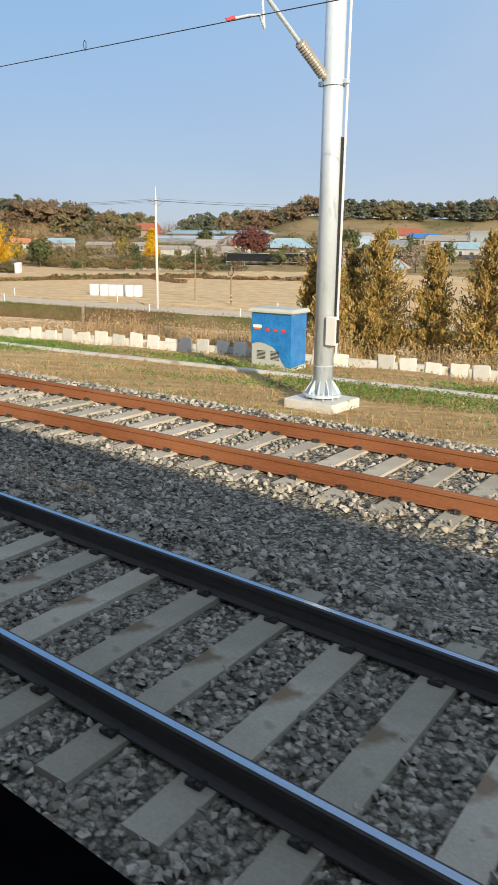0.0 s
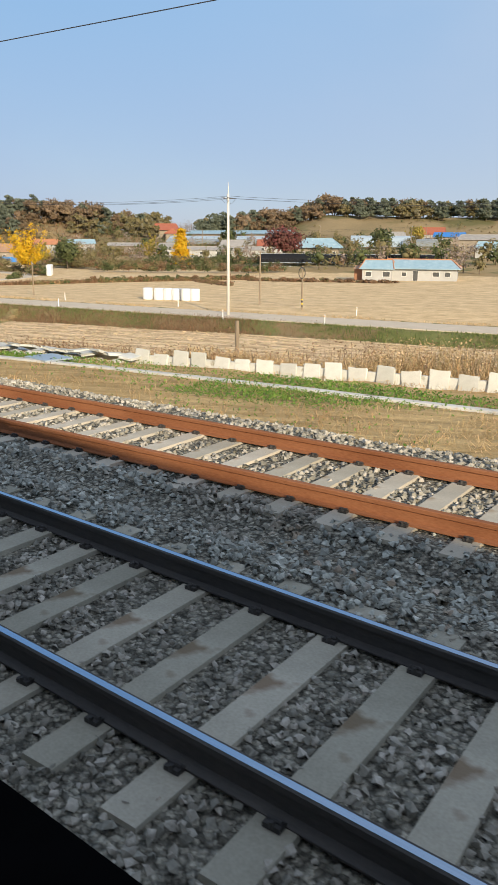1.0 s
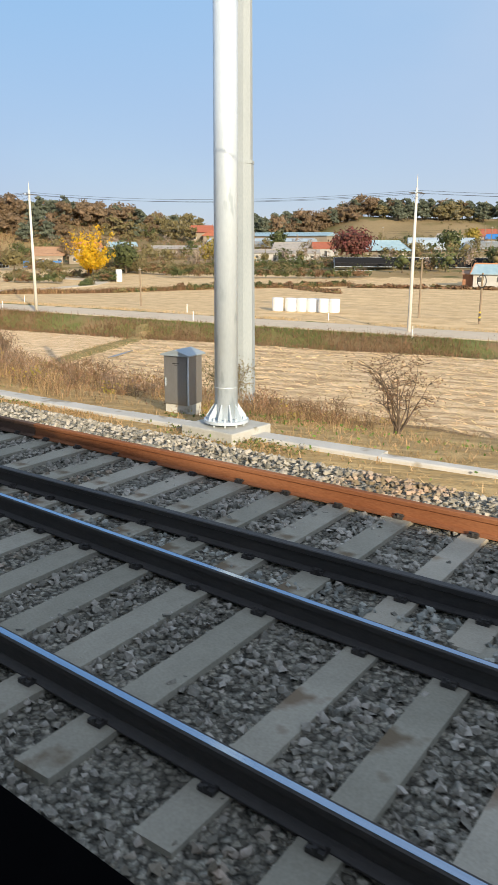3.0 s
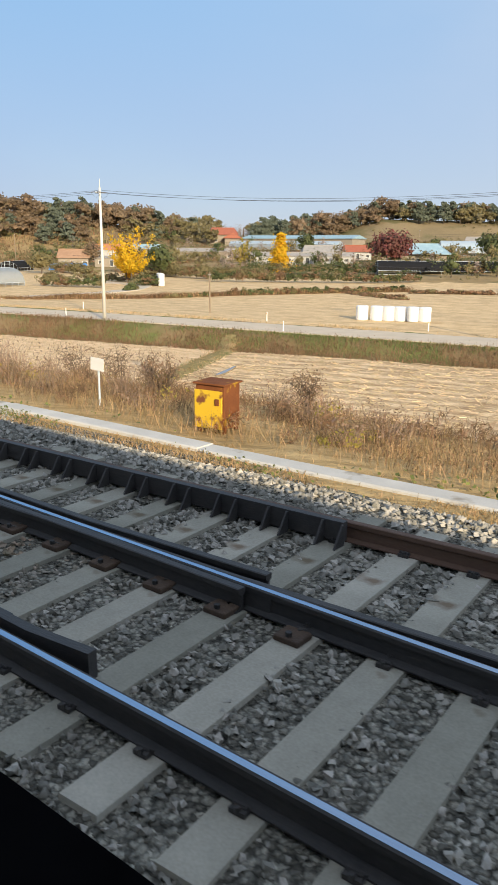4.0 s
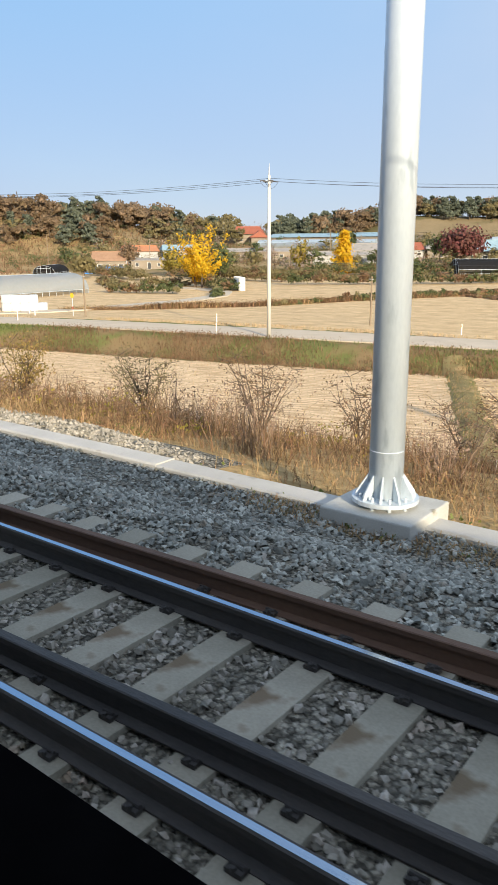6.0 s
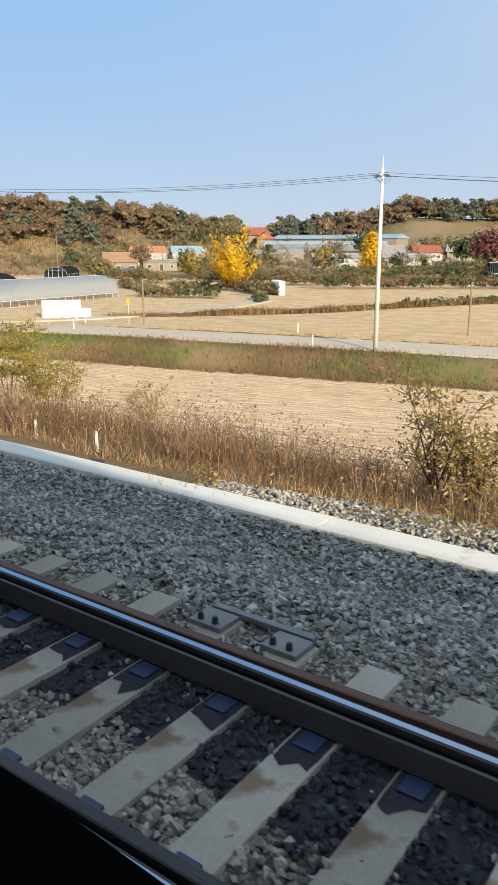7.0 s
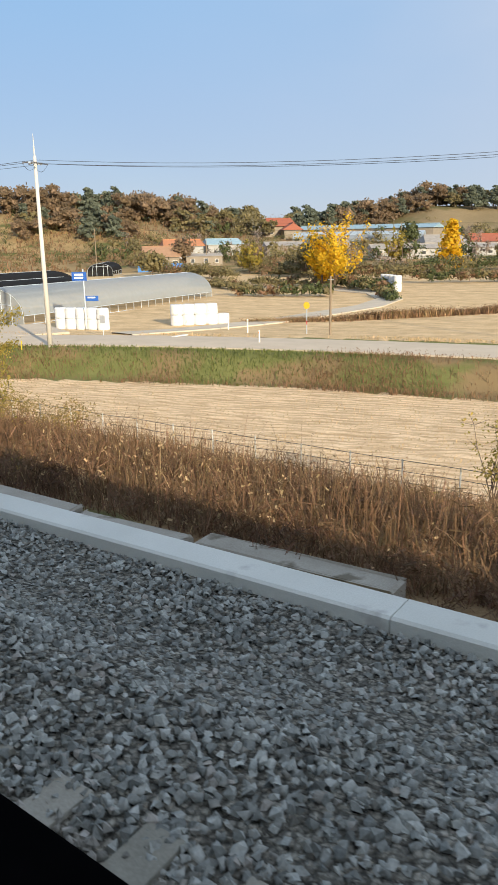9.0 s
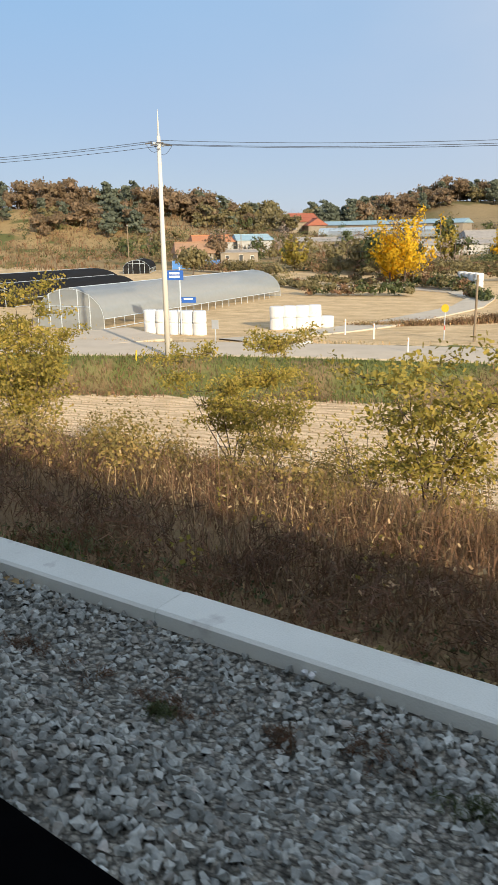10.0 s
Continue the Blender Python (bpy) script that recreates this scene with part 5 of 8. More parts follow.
old_pole(-113.4, 73.4, 5.2, 0.11, "thin grey timber pole at the field edge")
old_pole(-145.66, 61.59, 5.1, 0.11, "thin grey timber pole at the field edge")
old_pole(-68.9, 82.9, 5.6, 0.13, "timber pole with a coil of black cable and warning bands", True)
old_pole(-77.0, 84.3, 7.2, 0.12, "tall thin timber pole beside the road")
old_pole(-258.35, 145.29, 11, 0.14, "tall pale pole behind the greenhouses")
old_pole(-243, 171.7, 9, 0.13, "timber pole beside village houses")
old_pole(-205, 215, 9, 0.13, "timber pole beside village houses")
old_pole(-160, 225, 10, 0.13, "timber pole beside village houses")
old_pole(-118, 210, 10, 0.13, "timber pole beside village houses")
old_pole(-152, 290, 9, 0.13, "timber pole beside village houses")
old_pole(-228, 262, 9, 0.13, "timber pole beside village houses")
for a, c in (((-258.35, 145.29, 5.4), (-113.4, 200, 6.2)), ((-243, 171.7, 7.3), (-118, 210, 6.8)), ((-300, 120, 5.0), (-258.35, 145.29, 5.2)), ((-205, 125, -0.2), (-100, 118, -0.8))):
    wire([(a[0] + (c[0] - a[0]) * u, a[1] + (c[1] - a[1]) * u, a[2] + (c[2] - a[2]) * u - 6 * u * (1 - u) * (1 if a[2] > 3 else 0.2)) for u in np.linspace(0, 1, 12)], 0.02, "village_cable", "thin cable across the fields", "village cables")

# ---- road furniture ----
M_REFL = mat("orange reflector", (0.75, 0.30, 0.03), (0.8, 0.35, 0.04), 4, 0.4, 0, 30)
for x, y in ((-147.74, 53.39), (-153.48, 60.14), (-94.6, 63.6), (-84.0, 75.3), (-57.6, 71.0), (-59.9, 81.7), (-69.3, 67.4), (-157.02, 62.01), (-121, 56.6), (-127.5, 64.5), (-102, 70.5)):
    zb = float(road_z(x)) - 0.15
    e = thing("delineator_post", "white roadside delineator post with an orange reflector", "road post", (x, y, zb), group="delineator posts")
    part("post", tube(B(), (0, 0, -0.2), (0, 0, 1.15), 0.07, 0.06, 10), M_WHITE, e)
    part("reflector", box(B(), -0.03, 0.03, -0.072, -0.06, 0.9, 1.02), M_REFL, e)
M_SIGNB = mat("blue sign sheet", (0.02, 0.10, 0.42), (0.03, 0.13, 0.48), 2, 0.4, 0, 20)
ds = thing("direction_sign", "two blue direction boards on one grey road post", "road sign", (-170.57, 56.4, -5.8), 30)
part("post", tube(B(), (0, 0, -0.3), (0, 0, 5.6), 0.06, n=10), M_GALV, ds)
for zc, w, off in ((4.9, 1.5, -0.4), (2.9, 1.3, 0.75)):
    b_ = part("board", box(B(), off - w / 2, off + w / 2, -0.09, -0.06, zc - 0.42, zc + 0.42 if zc > 4 else zc + 0.1, 0.01), M_SIGNB, ds, "blue direction board with unreadable white text")
    for k in range(2 if zc > 4 else 1):
        part("text_line", box(B(), off - w * 0.33, off + w * 0.28, -0.097, -0.092, zc + 0.08 - 0.3 * k - (0.22 if zc < 4 else 0), zc + 0.26 - 0.3 * k - (0.26 if zc < 4 else 0)), M_WHITE, b_)
qs = thing("square_sign", "small grey square sign seen from behind on a thin post", "road sign", (-162.55, 50.69, -5.8), 0)
part("post", tube(B(), (0, 0, -0.2), (0, 0, 1.9), 0.03, n=8), M_GALV, qs)
part("plate", box(B(), -0.33, 0.33, -0.05, -0.035, 1.2, 1.9, 0.01), M_GREYBOX, qs)
sp_ = thing("warning_post", "thin post with a round yellow warning plate and a red band", "road sign", (-148.16, 61.8, -6.0), 0)
part("post", tube(B(), (0, 0, -0.2), (0, 0, 2.7), 0.04, n=8), M_GALV, sp_)
part("plate", tube(B(), (0, -0.06, 2.6), (0, -0.04, 2.6), 0.32, n=18), M_YELP, sp_)
part("red_band", tube(B(), (0, 0, 0.9), (0, 0, 1.25), 0.045, n=8), M_RED, sp_)
yst = part("yellow_stake", tube(B(), (-163.1, 41.9, -6.9), (-162.9, 41.9, -5.15), 0.05, n=8), M_YELP, None)
tagged(yst, "leaning yellow stake in the bank grass", "stake")
mz = float(road_z(-156.3))
tagged(part("road_marking", box(B(), -156.55, -156.15, 52.9, 54.7, mz - 0.06, mz + 0.034), M_WHITE, None), "short white stop line painted on asphalt", "road marking", kind="structure")


def strip(name, pts, width, material, label, lift=0.04, top=None, kind="structure"):
    """A lane draped on the ground along plan points."""
    path = []
    for (x0, y0), (x1, y1) in zip(pts, pts[1:]):
        n = max(2, int(math.hypot(x1 - x0, y1 - y0) / 1.5))
        path += [(x0 + (x1 - x0) * k / n, y0 + (y1 - y0) * k / n) for k in range(n)]
    path.append(pts[-1])
    bm, rows = B(), []
    for i, p in enumerate(path):
        a, c = path[max(0, i - 1)], path[min(len(path) - 1, i + 1)]
        d = Vector((c[0] - a[0], c[1] - a[1])).normalized()
        row = []
        for u in (-0.5, -0.25, 0, 0.25, 0.5):
            q = (p[0] - d.y * u * width, p[1] + d.x * u * width)
            z = gz(*q) + lift if top is None else max(top, gz(*q) + lift)
            row.append(bm.verts.new((*q, z)))
        rows.append(row)
    for r0, r1 in zip(rows, rows[1:]):
        for j in range(4):
            bm.faces.new((r0[j], r0[j + 1], r1[j + 1], r1[j]))
    deep = Vector((0, 0, 0.4 if top is None else 2.0))
    for j in (0, 4):                     # the sides go down into the ground
        low = [bm.verts.new(r[j].co - deep) for r in rows]
        for k in range(len(rows) - 1):
            bm.faces.new((rows[k][j], rows[k + 1][j], low[k + 1], low[k]))
    bmesh.ops.recalc_face_normals(bm, faces=bm.faces)
    return tagged(part(name, bm, material, None), label, name.split("_")[-1], kind=kind)


strip("farm_track", [(-162.6, 53), (-161.6, 57), (-160.6, 63.3), (-157.4, 72.9), (-156.5, 83.5), (-156, 91.5), (-157.5, 101), (-163, 109), (-171, 113), (-194, 116)], 3.6, M_DIRT, "pale earth farm track across the stubble", 0.13)
strip("side_lane", [(-171.5, 53), (-175.5, 44.5), (-181.2, 35.2), (-190.6, 24.8), (-205, 14.4)], 9.5, M_ASPH, "grey side lane joining the country road", top=-5.62)

# ---- wrapped bales ----
M_WRAP = mat("white bale film", (0.70, 0.72, 0.73), (0.82, 0.83, 0.83), 3, 0.35, 0.3, 20, spots=(0.55, 0.57, 0.58), spot_scale=2.5, spot_cut=0.63, vary=0.06)


def bale_mesh(r, h):
    bm = tube(B(), (0, 0, 0), (0, 0, h), r, n=22)
    bmesh.ops.bevel(bm, geom=[e for e in bm.edges if abs(e.verts[0].co.z - e.verts[1].co.z) < 1e-4], offset=0.13, segments=3, affect="EDGES", profile=0.5)
    for v in bm.verts:
        v.co.x *= 1 + 0.03 * math.sin(5 * v.co.z + 2 * v.co.y)
        v.co.y *= 1 + 0.03 * math.sin(4 * v.co.z + 3)
    me = bpy.data.meshes.new("bale")
    bm.to_mesh(me)
    bm.free()
    me.materials.append(M_WRAP)
    return me


def bales(places, r, h, label, group):
    me = bale_mesh(r, h)
    for x, y, lev in places:
        o = new("wrapped_bale", me)
        o.matrix_basis = pose(x, y, gz(x, y) - 0.03 + lev * h * 0.985, 0, 0, random.uniform(0, 360))
        tagged(o, label, "bale", group)


random.seed(3)
L_ = "straw bale wrapped in white film standing on the stubble"
bales([(-95.2 + 1.28 * k, 80.5 + 0.58 * k, 0) for k in (0, 1.25, 2.25, 3.25, 4.25, 5.25)], 0.74, 1.75, L_, "row of bales by the road")
bales([(-174.2 + 1.2 * k, 56.4 + 0.3 * k, lv) for k in range(5) for lv in (0, 1)], 0.62, 1.12, "straw bale in white film, double-stacked beside the road", "double stack of bales")
bales([(-165.6 + 0.9 * k, 64.6 + 0.85 * k, lv) for k in range(5) for lv in ((0, 1) if k < 4 else (0,))], 0.66, 1.12, "straw bale in white film, double-stacked by the farm track", "bales by the farm track")
bales([(-165.0 + 1.15 * k, 115.8 - 1.0 * k, lv) for k in range(4) for lv in (0, 1)], 0.66, 1.25, "straw bale in white film, double-stacked on the upper field", "bales on the upper field")

# ---- plastic greenhouses ----


def film_mat(name, col, alpha):
    m = mat(name, tuple(0.9 * c for c in col), col, 2, 0.35, 0.2, 12, depth=0.04)
    nt = m.node_tree
    tr_, mx = nt.nodes.new("ShaderNodeBsdfTransparent"), nt.nodes.new("ShaderNodeMixShader")
    mx.inputs[0].default_value = alpha
    nt.links.new(tr_.outputs[0], mx.inputs[1])
    nt.links.new(nt.nodes["Principled BSDF"].outputs[0], mx.inputs[2])
    nt.links.new(mx.outputs[0], nt.nodes["Material Output"].inputs[0])
    return m


M_FILM = film_mat("milky greenhouse film", (0.37, 0.415, 0.445), 0.6)
M_NET = film_mat("black shade net", (0.02, 0.021, 0.024), 0.93)
M_NET.node_tree.nodes["Principled BSDF"].inputs["Roughness"].default_value = 0.9
M_NET.node_tree.nodes["Principled BSDF"].inputs["Specular IOR Level"].default_value = 0.1
M_FILMB = film_mat("blue-grey greenhouse film", (0.40, 0.50, 0.60), 0.9)


def tunnel(x, y, rz, w, length, h, film, label, ribs=14, group="greenhouses", side=1.1, zoff=0.0):
    e = thing("greenhouse", label, "greenhouse", (x, y, gz(x, y) + zoff), rz, group)
    prof = [(-w / 2, -0.3), (-w / 2, side)] + [(w / 2 * math.cos(a), side + (h - side) * math.sin(a)) for a in np.linspace(math.pi * 0.92, math.pi * 0.08, 12)] + [(w / 2, side), (w / 2, -0.3)]
    bm = B()
    ring = [[bm.verts.new((px, py, pz)) for px, pz in prof] for py in np.linspace(0, length, 8)]
    for r0, r1 in zip(ring, ring[1:]):
        for j in range(1, len(prof) - 2):
            bm.faces.new((r0[j], r0[j + 1], r1[j + 1], r1[j]))
    part("film", bm, film, e, smooth=True)
    for r in (0, 1):
        bm = B()
        py = r * length
        vs = [bm.verts.new((px, py, pz)) for px, pz in prof if not (r == 0 and abs(px) < w * 0.14 and pz < side + 1)]
        bm.faces.new(vs)
        part("end_film", bm, film, e)
    for k in range(ribs + 1):
        py = length * k / ribs
        bm = B()
        for a, c in zip(prof, prof[1:]):
            tube(bm, (a[0] * 0.985, py, a[1] * 0.98), (c[0] * 0.985, py, c[1] * 0.98), 0.03, n=5, caps=False)
        part("rib", bm, M_GALV, e)
    for s in (-1, 1):
        for zz in (0.15, side):
            part("side_rail", tube(B(), (s * w / 2, 0, zz), (s * w / 2, length, zz), 0.04, n=5), M_GALV, e)
    part("ridge_rail", tube(B(), (0, 0, h), (0, length, h), 0.04, n=5), M_GALV, e)
    for px in (-w * 0.3, -w * 0.13, w * 0.13, w * 0.3):
        part("end_post", tube(B(), (px, -0.02, -0.2), (px, -0.02, side + (h - side) * math.sqrt(max(0, 1 - (2 * px / w) ** 2))), 0.045, n=5), M_GALV, e)
    part("door_beam", tube(B(), (-w * 0.3, -0.03, 2.2), (w * 0.3, -0.03, 2.2), 0.045, n=5), M_GALV, e)
    return e


tunnel(-184.6, 56.2, 5.9, 8.6, 39.5, 4.0, M_FILM, "large arched greenhouse of milky film on steel hoops", 24)
tunnel(-228.12, 74.68, 3.5, 13, 30, 3.3, M_NET, "low greenhouse under black shade net", 8)
tunnel(-212.48, 68.44, 3.5, 9, 25, 2.9, M_NET, "low greenhouse under black shade net", 8)
tunnel(-244.8, 132.83, 35, 6, 14, 3.0, M_NET, "small dark arched shelter", 5)
tunnel(-146, 174, -55, 9, 52, 3.4, M_NET, "long greenhouse under black shade net", 10)
tunnel(-170, 262, -60, 9, 24, 5.2, M_FILMB, "arched blue-grey greenhouse behind village houses", 6)
tunnel(-150, 268, -75, 8, 12, 3.6, M_FILM, "small arched greenhouse of milky film", 5)
tunnel(-128, 305, -60, 10, 36, 6.0, M_FILM, "long pale greenhouse on the slope", 8)
tunnel(-272, 268, -75, 8, 50, 3.4, M_FILMB, "grey greenhouse beside the red-roofed house", 8)
tunnel(-262, 256, -75, 8, 45, 3.4, M_FILM, "pale greenhouse beside the red-roofed house", 8)

# ---- village houses ----
M_WALLW = mat("whitewashed wall", (0.38, 0.385, 0.385), (0.49, 0.495, 0.495), 0.6, 0.85, 0.1, 12, spots=(0.46, 0.43, 0.37), spot_scale=0.6, spot_cut=0.64)
M_WALLC = mat("cream wall", (0.26, 0.225, 0.18), (0.34, 0.295, 0.24), 0.6, 0.85, 0.1, 12)
M_BRICK = mat("brown brick wall", (0.26, 0.13, 0.08), (0.34, 0.18, 0.11), 2, 0.85, 0.2, 12)
M_ROOFR = mat("red roof tiles", (0.29, 0.085, 0.05), (0.38, 0.13, 0.075), 1.5, 0.7, 0.3, 8)
M_ROOFO = mat("orange roof sheet", (0.44, 0.18, 0.08), (0.52, 0.24, 0.12), 1.5, 0.6, 0.2, 8)
M_ROOFB = mat("blue roof tiles", (0.24, 0.38, 0.47), (0.34, 0.48, 0.56), 1.0, 0.55, 0.3, 6, spots=(0.40, 0.52, 0.58), spot_scale=0.7, spot_cut=0.62)
M_ROOFG = mat("grey roof", (0.26, 0.25, 0.24), (0.38, 0.36, 0.34), 1.0, 0.8, 0.2, 8)
M_ROOFN = mat("brown roof sheet", (0.30, 0.18, 0.11), (0.40, 0.25, 0.16), 1.0, 0.7, 0.2, 8)
M_GLASS = mat("dark window glass", (0.07, 0.075, 0.08), (0.11, 0.115, 0.12), 2, 0.08, 0, 10)
M_BLUEP = mat("blue sheet fence", (0.02, 0.16, 0.50), (0.04, 0.22, 0.58), 2, 0.45, 0.2, 10)


def house(x, y, rz, w, d, hw, hr, roof, wall, label, hip=0.0, wins=3, over=0.5, ridge=None, sink=0.3):
    e = thing("village_house", label, "house", (x, y, gz(x, y) - 0.05), rz, "village houses")
    part("wall", box(B(), -w / 2, w / 2, -d / 2, d / 2, -sink, hw, 0.02), wall, e)
    W, D = w / 2 + over, d / 2 + over
    bm = B()
    hx = hip * W
    lo = [(-W, -D, hw - 0.05), (W, -D, hw - 0.05), (W, D, hw - 0.05), (-W, D, hw - 0.05)]
    up = [(-W + hx, 0, hw + hr), (W - hx, 0, hw + hr)]
    lower = [bm.verts.new((a, c, z - 0.14)) for a, c, z in lo]
    upper = [bm.verts.new(p) for p in lo]
    r = [bm.verts.new(p) for p in up]
    for f in ((upper[0], upper[1], r[1], r[0]), (upper[2], upper[3], r[0], r[1]), (upper[1], upper[2], r[1]), (upper[3], upper[0], r[0]), tuple(reversed(lower))):
        bm.faces.new(f)
    for i in range(4):
        bm.faces.new((lower[i], lower[(i + 1) % 4], upper[(i + 1) % 4], upper[i]))
    ro = part("roof", bm, roof, e)
    part("ridge_cap", tube(B(), (-W + hx - 0.1, 0, hw + hr + 0.03), (W - hx + 0.1, 0, hw + hr + 0.03), 0.14, n=8), ridge or roof, ro)
    if hip:
        for sx in (-1, 1):
            for sy in (-1, 1):
                part("hip_cap", tube(B(), (sx * (W - hx), 0, hw + hr), (sx * W, sy * D, hw), 0.11, n=6), ridge or roof, ro)
    for k in range(wins):
        px = -w / 2 + w * (k + 0.5 + random.uniform(-0.2, 0.2)) / wins
        door = k == wins // 2 and wins > 2
        z0, z1, ww = (0.05, 2.05, 0.5) if door else (0.95, random.uniform(1.7, 2.0), min(random.uniform(0.4, 0.75), w / wins * 0.3))
        fr_ = part("door" if door else "window", box(B(), px - ww - 0.07, px + ww + 0.07, -d / 2 - 0.05, -d / 2 - 0.003, z0 - 0.07, min(z1, hw - 0.2) + 0.07), M_WHITE, e)
        part("pane", box(B(), px - ww, px + ww, -d / 2 - 0.06, -d / 2 - 0.052, z0, min(z1, hw - 0.2)), M_GLASS, fr_)
    return e


house(-86.0, 151.0, 22, 16, 7.5, 2.6, 1.7, M_ROOFB, M_WALLW, "long white farmhouse with a blue tiled roof and orange ridge", 0.25, 5, 0.8, M_ROOFO)
house(-92.4, 145.2, 22, 6, 6, 2.6, 1.7, M_ROOFB, M_WALLW, "white farmhouse wing with a blue tiled gable", 0.2, 2, 0.6, M_ROOFO)
house(-95.4, 145.4, 22, 4.5, 5, 2.5, 0.4, M_ROOFN, M_BRICK, "low brown brick outbuilding", 0, 0, 0.2)
house(-252.7, 163.6, 48, 9.5, 7, 3.2, 2.6, M_ROOFN, M_WALLC, "cream farmhouse with a brown roof behind a blue fence", 0.1, 3)
house(-244.5, 172, 48, 10, 5, 2.8, 0.5, M_ROOFG, M_WALLC, "low pale outbuilding with a flat grey roof", 0, 3, 0.2)
house(-268, 192, 50, 12, 8, 4.0, 1.8, M_ROOFO, M_WALLW, "house with an orange sheet roof behind trees", 0.1, 3)
house(-262, 205, 50, 11, 8, 3.8, 1.6, M_ROOFB, M_WALLW, "pale house with a faded blue roof behind trees", 0.1, 3)
house(-287, 279, 42, 12, 9, 4.2, 3.0, M_ROOFR, M_WALLC, "cream two-gabled house with a red tiled roof", 0.25, 3, 0.9)
house(-279, 276, 132, 9, 7, 3.6, 2.6, M_ROOFR, M_WALLC, "cream house wing with a red tiled gable", 0.0, 2, 0.7)
house(-196, 224, 40, 12, 8, 3.0, 2.0, M_ROOFG, M_WALLW, "white village house with a grey roof", 0.15, 4)
house(-186, 231, 40, 9, 7, 2.8, 2.0, M_ROOFR, M_WALLW, "white village house with a dull red roof", 0.1, 3)
house(-176, 236, 30, 10, 7, 2.8, 1.9, M_ROOFG, M_WALLC, "cream village house with a grey roof", 0.15, 3)
house(-153, 214, 30, 13, 9, 3.2, 2.8, M_ROOFB, M_WALLC, "traditional house with a curved light-blue tiled hip roof", 0.45, 4, 1.2)
house(-191, 204, 38, 34, 6, 2.6, 1.0, M_ROOFG, M_WALLW, "long low shed with a grey sheet roof", 0, 6, 0.4)
house(-236, 214, 42, 26, 7, 3.0, 1.0, M_ROOFG, M_WALLC, "long grey-roofed barn in the village", 0, 5, 0.4)
house(-255, 297, 2, 60, 12, 4.4, 1.4, M_ROOFB, M_WALLC, "very long livestock shed with a pale blue roof", 0, 8, 0.5)
house(-171, 336, 25, 11, 8, 4.0, 3.0, M_ROOFR, M_WALLW, "white house with a bright red roof on the slope", 0.1, 3)
house(-160, 330, 25, 14, 8, 3.0, 1.8, M_BLUEP, M_WALLC, "shed with a strong blue roof", 0.1, 3)
house(-176, 309, 25, 9, 7, 3.2, 2.2, M_ROOFG, M_WALLC, "cream house with a grey hipped roof", 0.2, 2)
house(-118, 262, 20, 14, 8, 4.0, 1.6, M_ROOFG, M_WALLC, "beige two-part house with a flat grey roof", 0.1, 4)
house(-100, 232, 20, 13, 7, 2.8, 1.8, M_ROOFB, M_WALLW, "white house with a light-blue roof", 0.15, 3)
house(-84, 225, 20, 12, 7, 2.8, 2.0, M_ROOFG, M_WALLW, "white house with a grey two-gabled roof", 0.1, 4)
bf = thing("blue_fence", "bright blue sheet-metal fence in front of a farmhouse", "fence", (-245, 155, gz(-245, 155)), 46)
for k in range(6):
    part("panel", box(B(), -6 + 2 * k, -4.05 + 2 * k, -0.04, 0.04, -0.2, 1.9), M_BLUEP, bf)
    part("fence_post", box(B(), -6.04 + 2 * k, -5.96 + 2 * k, 0.04, 0.12, -0.2, 2.0), M_GALV, bf)

# ---- wire fence along the field edge ----
fence = thing("wire_fence", "low wire fence on thin steel posts along the field", "fence")
FX = np.arange(-52, -146, -2.05)
for x in FX:
    y = float(lerp(x, [(-60, 25.2), (-85, 26.0), (-150, 26.2)])) + 0.4 * math.sin(x * 0.05)
    o = part("fence_post", tube(B(), (x, y, gz(x, y) - 0.3), (x + random.uniform(-0.05, 0.05), y, gz(x, y) + 1.3), 0.032, n=6), M_OLDC, fence)
for hgt in (1.25, 0.85, 0.45):
    w_ = wire([(x, float(lerp(x, [(-60, 25.2), (-85, 26.0), (-150, 26.2)])) + 0.4 * math.sin(x * 0.05), gz(x, float(lerp(x, [(-60, 25.2), (-85, 26.0), (-150, 26.2)])) + 0.4 * math.sin(x * 0.05)) + hgt + 0.03 * math.sin(x * 1.7)) for x in FX], 0.012, "fence_wire", "x")
    w_.parent = fence
    for k in ("label", "category"):
        del w_[k]

# ---- grassy bund between the two rice fields ----
bund_pts = [(-84.5, 31.5), (-87.6, 38.0), (-91.0, 45.0), (-94.2, 52.0), (-97.6, 59.2)]
bm, rows = B(), []
for k in range(37):
    y = 31.5 + k * 0.77
    x = float(lerp(-y, [(-q[1], q[0]) for q in bund_pts]))
    rows.append([bm.verts.new((x + u, y + 0.42 * u + 0.08 * math.sin(k * 1.3 + u), gz(x + u, y) + h_)) for u, h_ in ((-1.15, -0.1), (-0.55, 0.18), (0.0, 0.26), (0.55, 0.18), (1.15, -0.1))])
for r0, r1 in zip(rows, rows[1:]):
    for j in range(4):
        bm.faces.new((r0[j], r0[j + 1], r1[j + 1], r1[j]))
bmesh.ops.recalc_face_normals(bm, faces=bm.faces)
tagged(part("field_bund", bm, G_BUND, None, smooth=True), "low earth bund with grass between two rice fields", "bund", kind="structure")

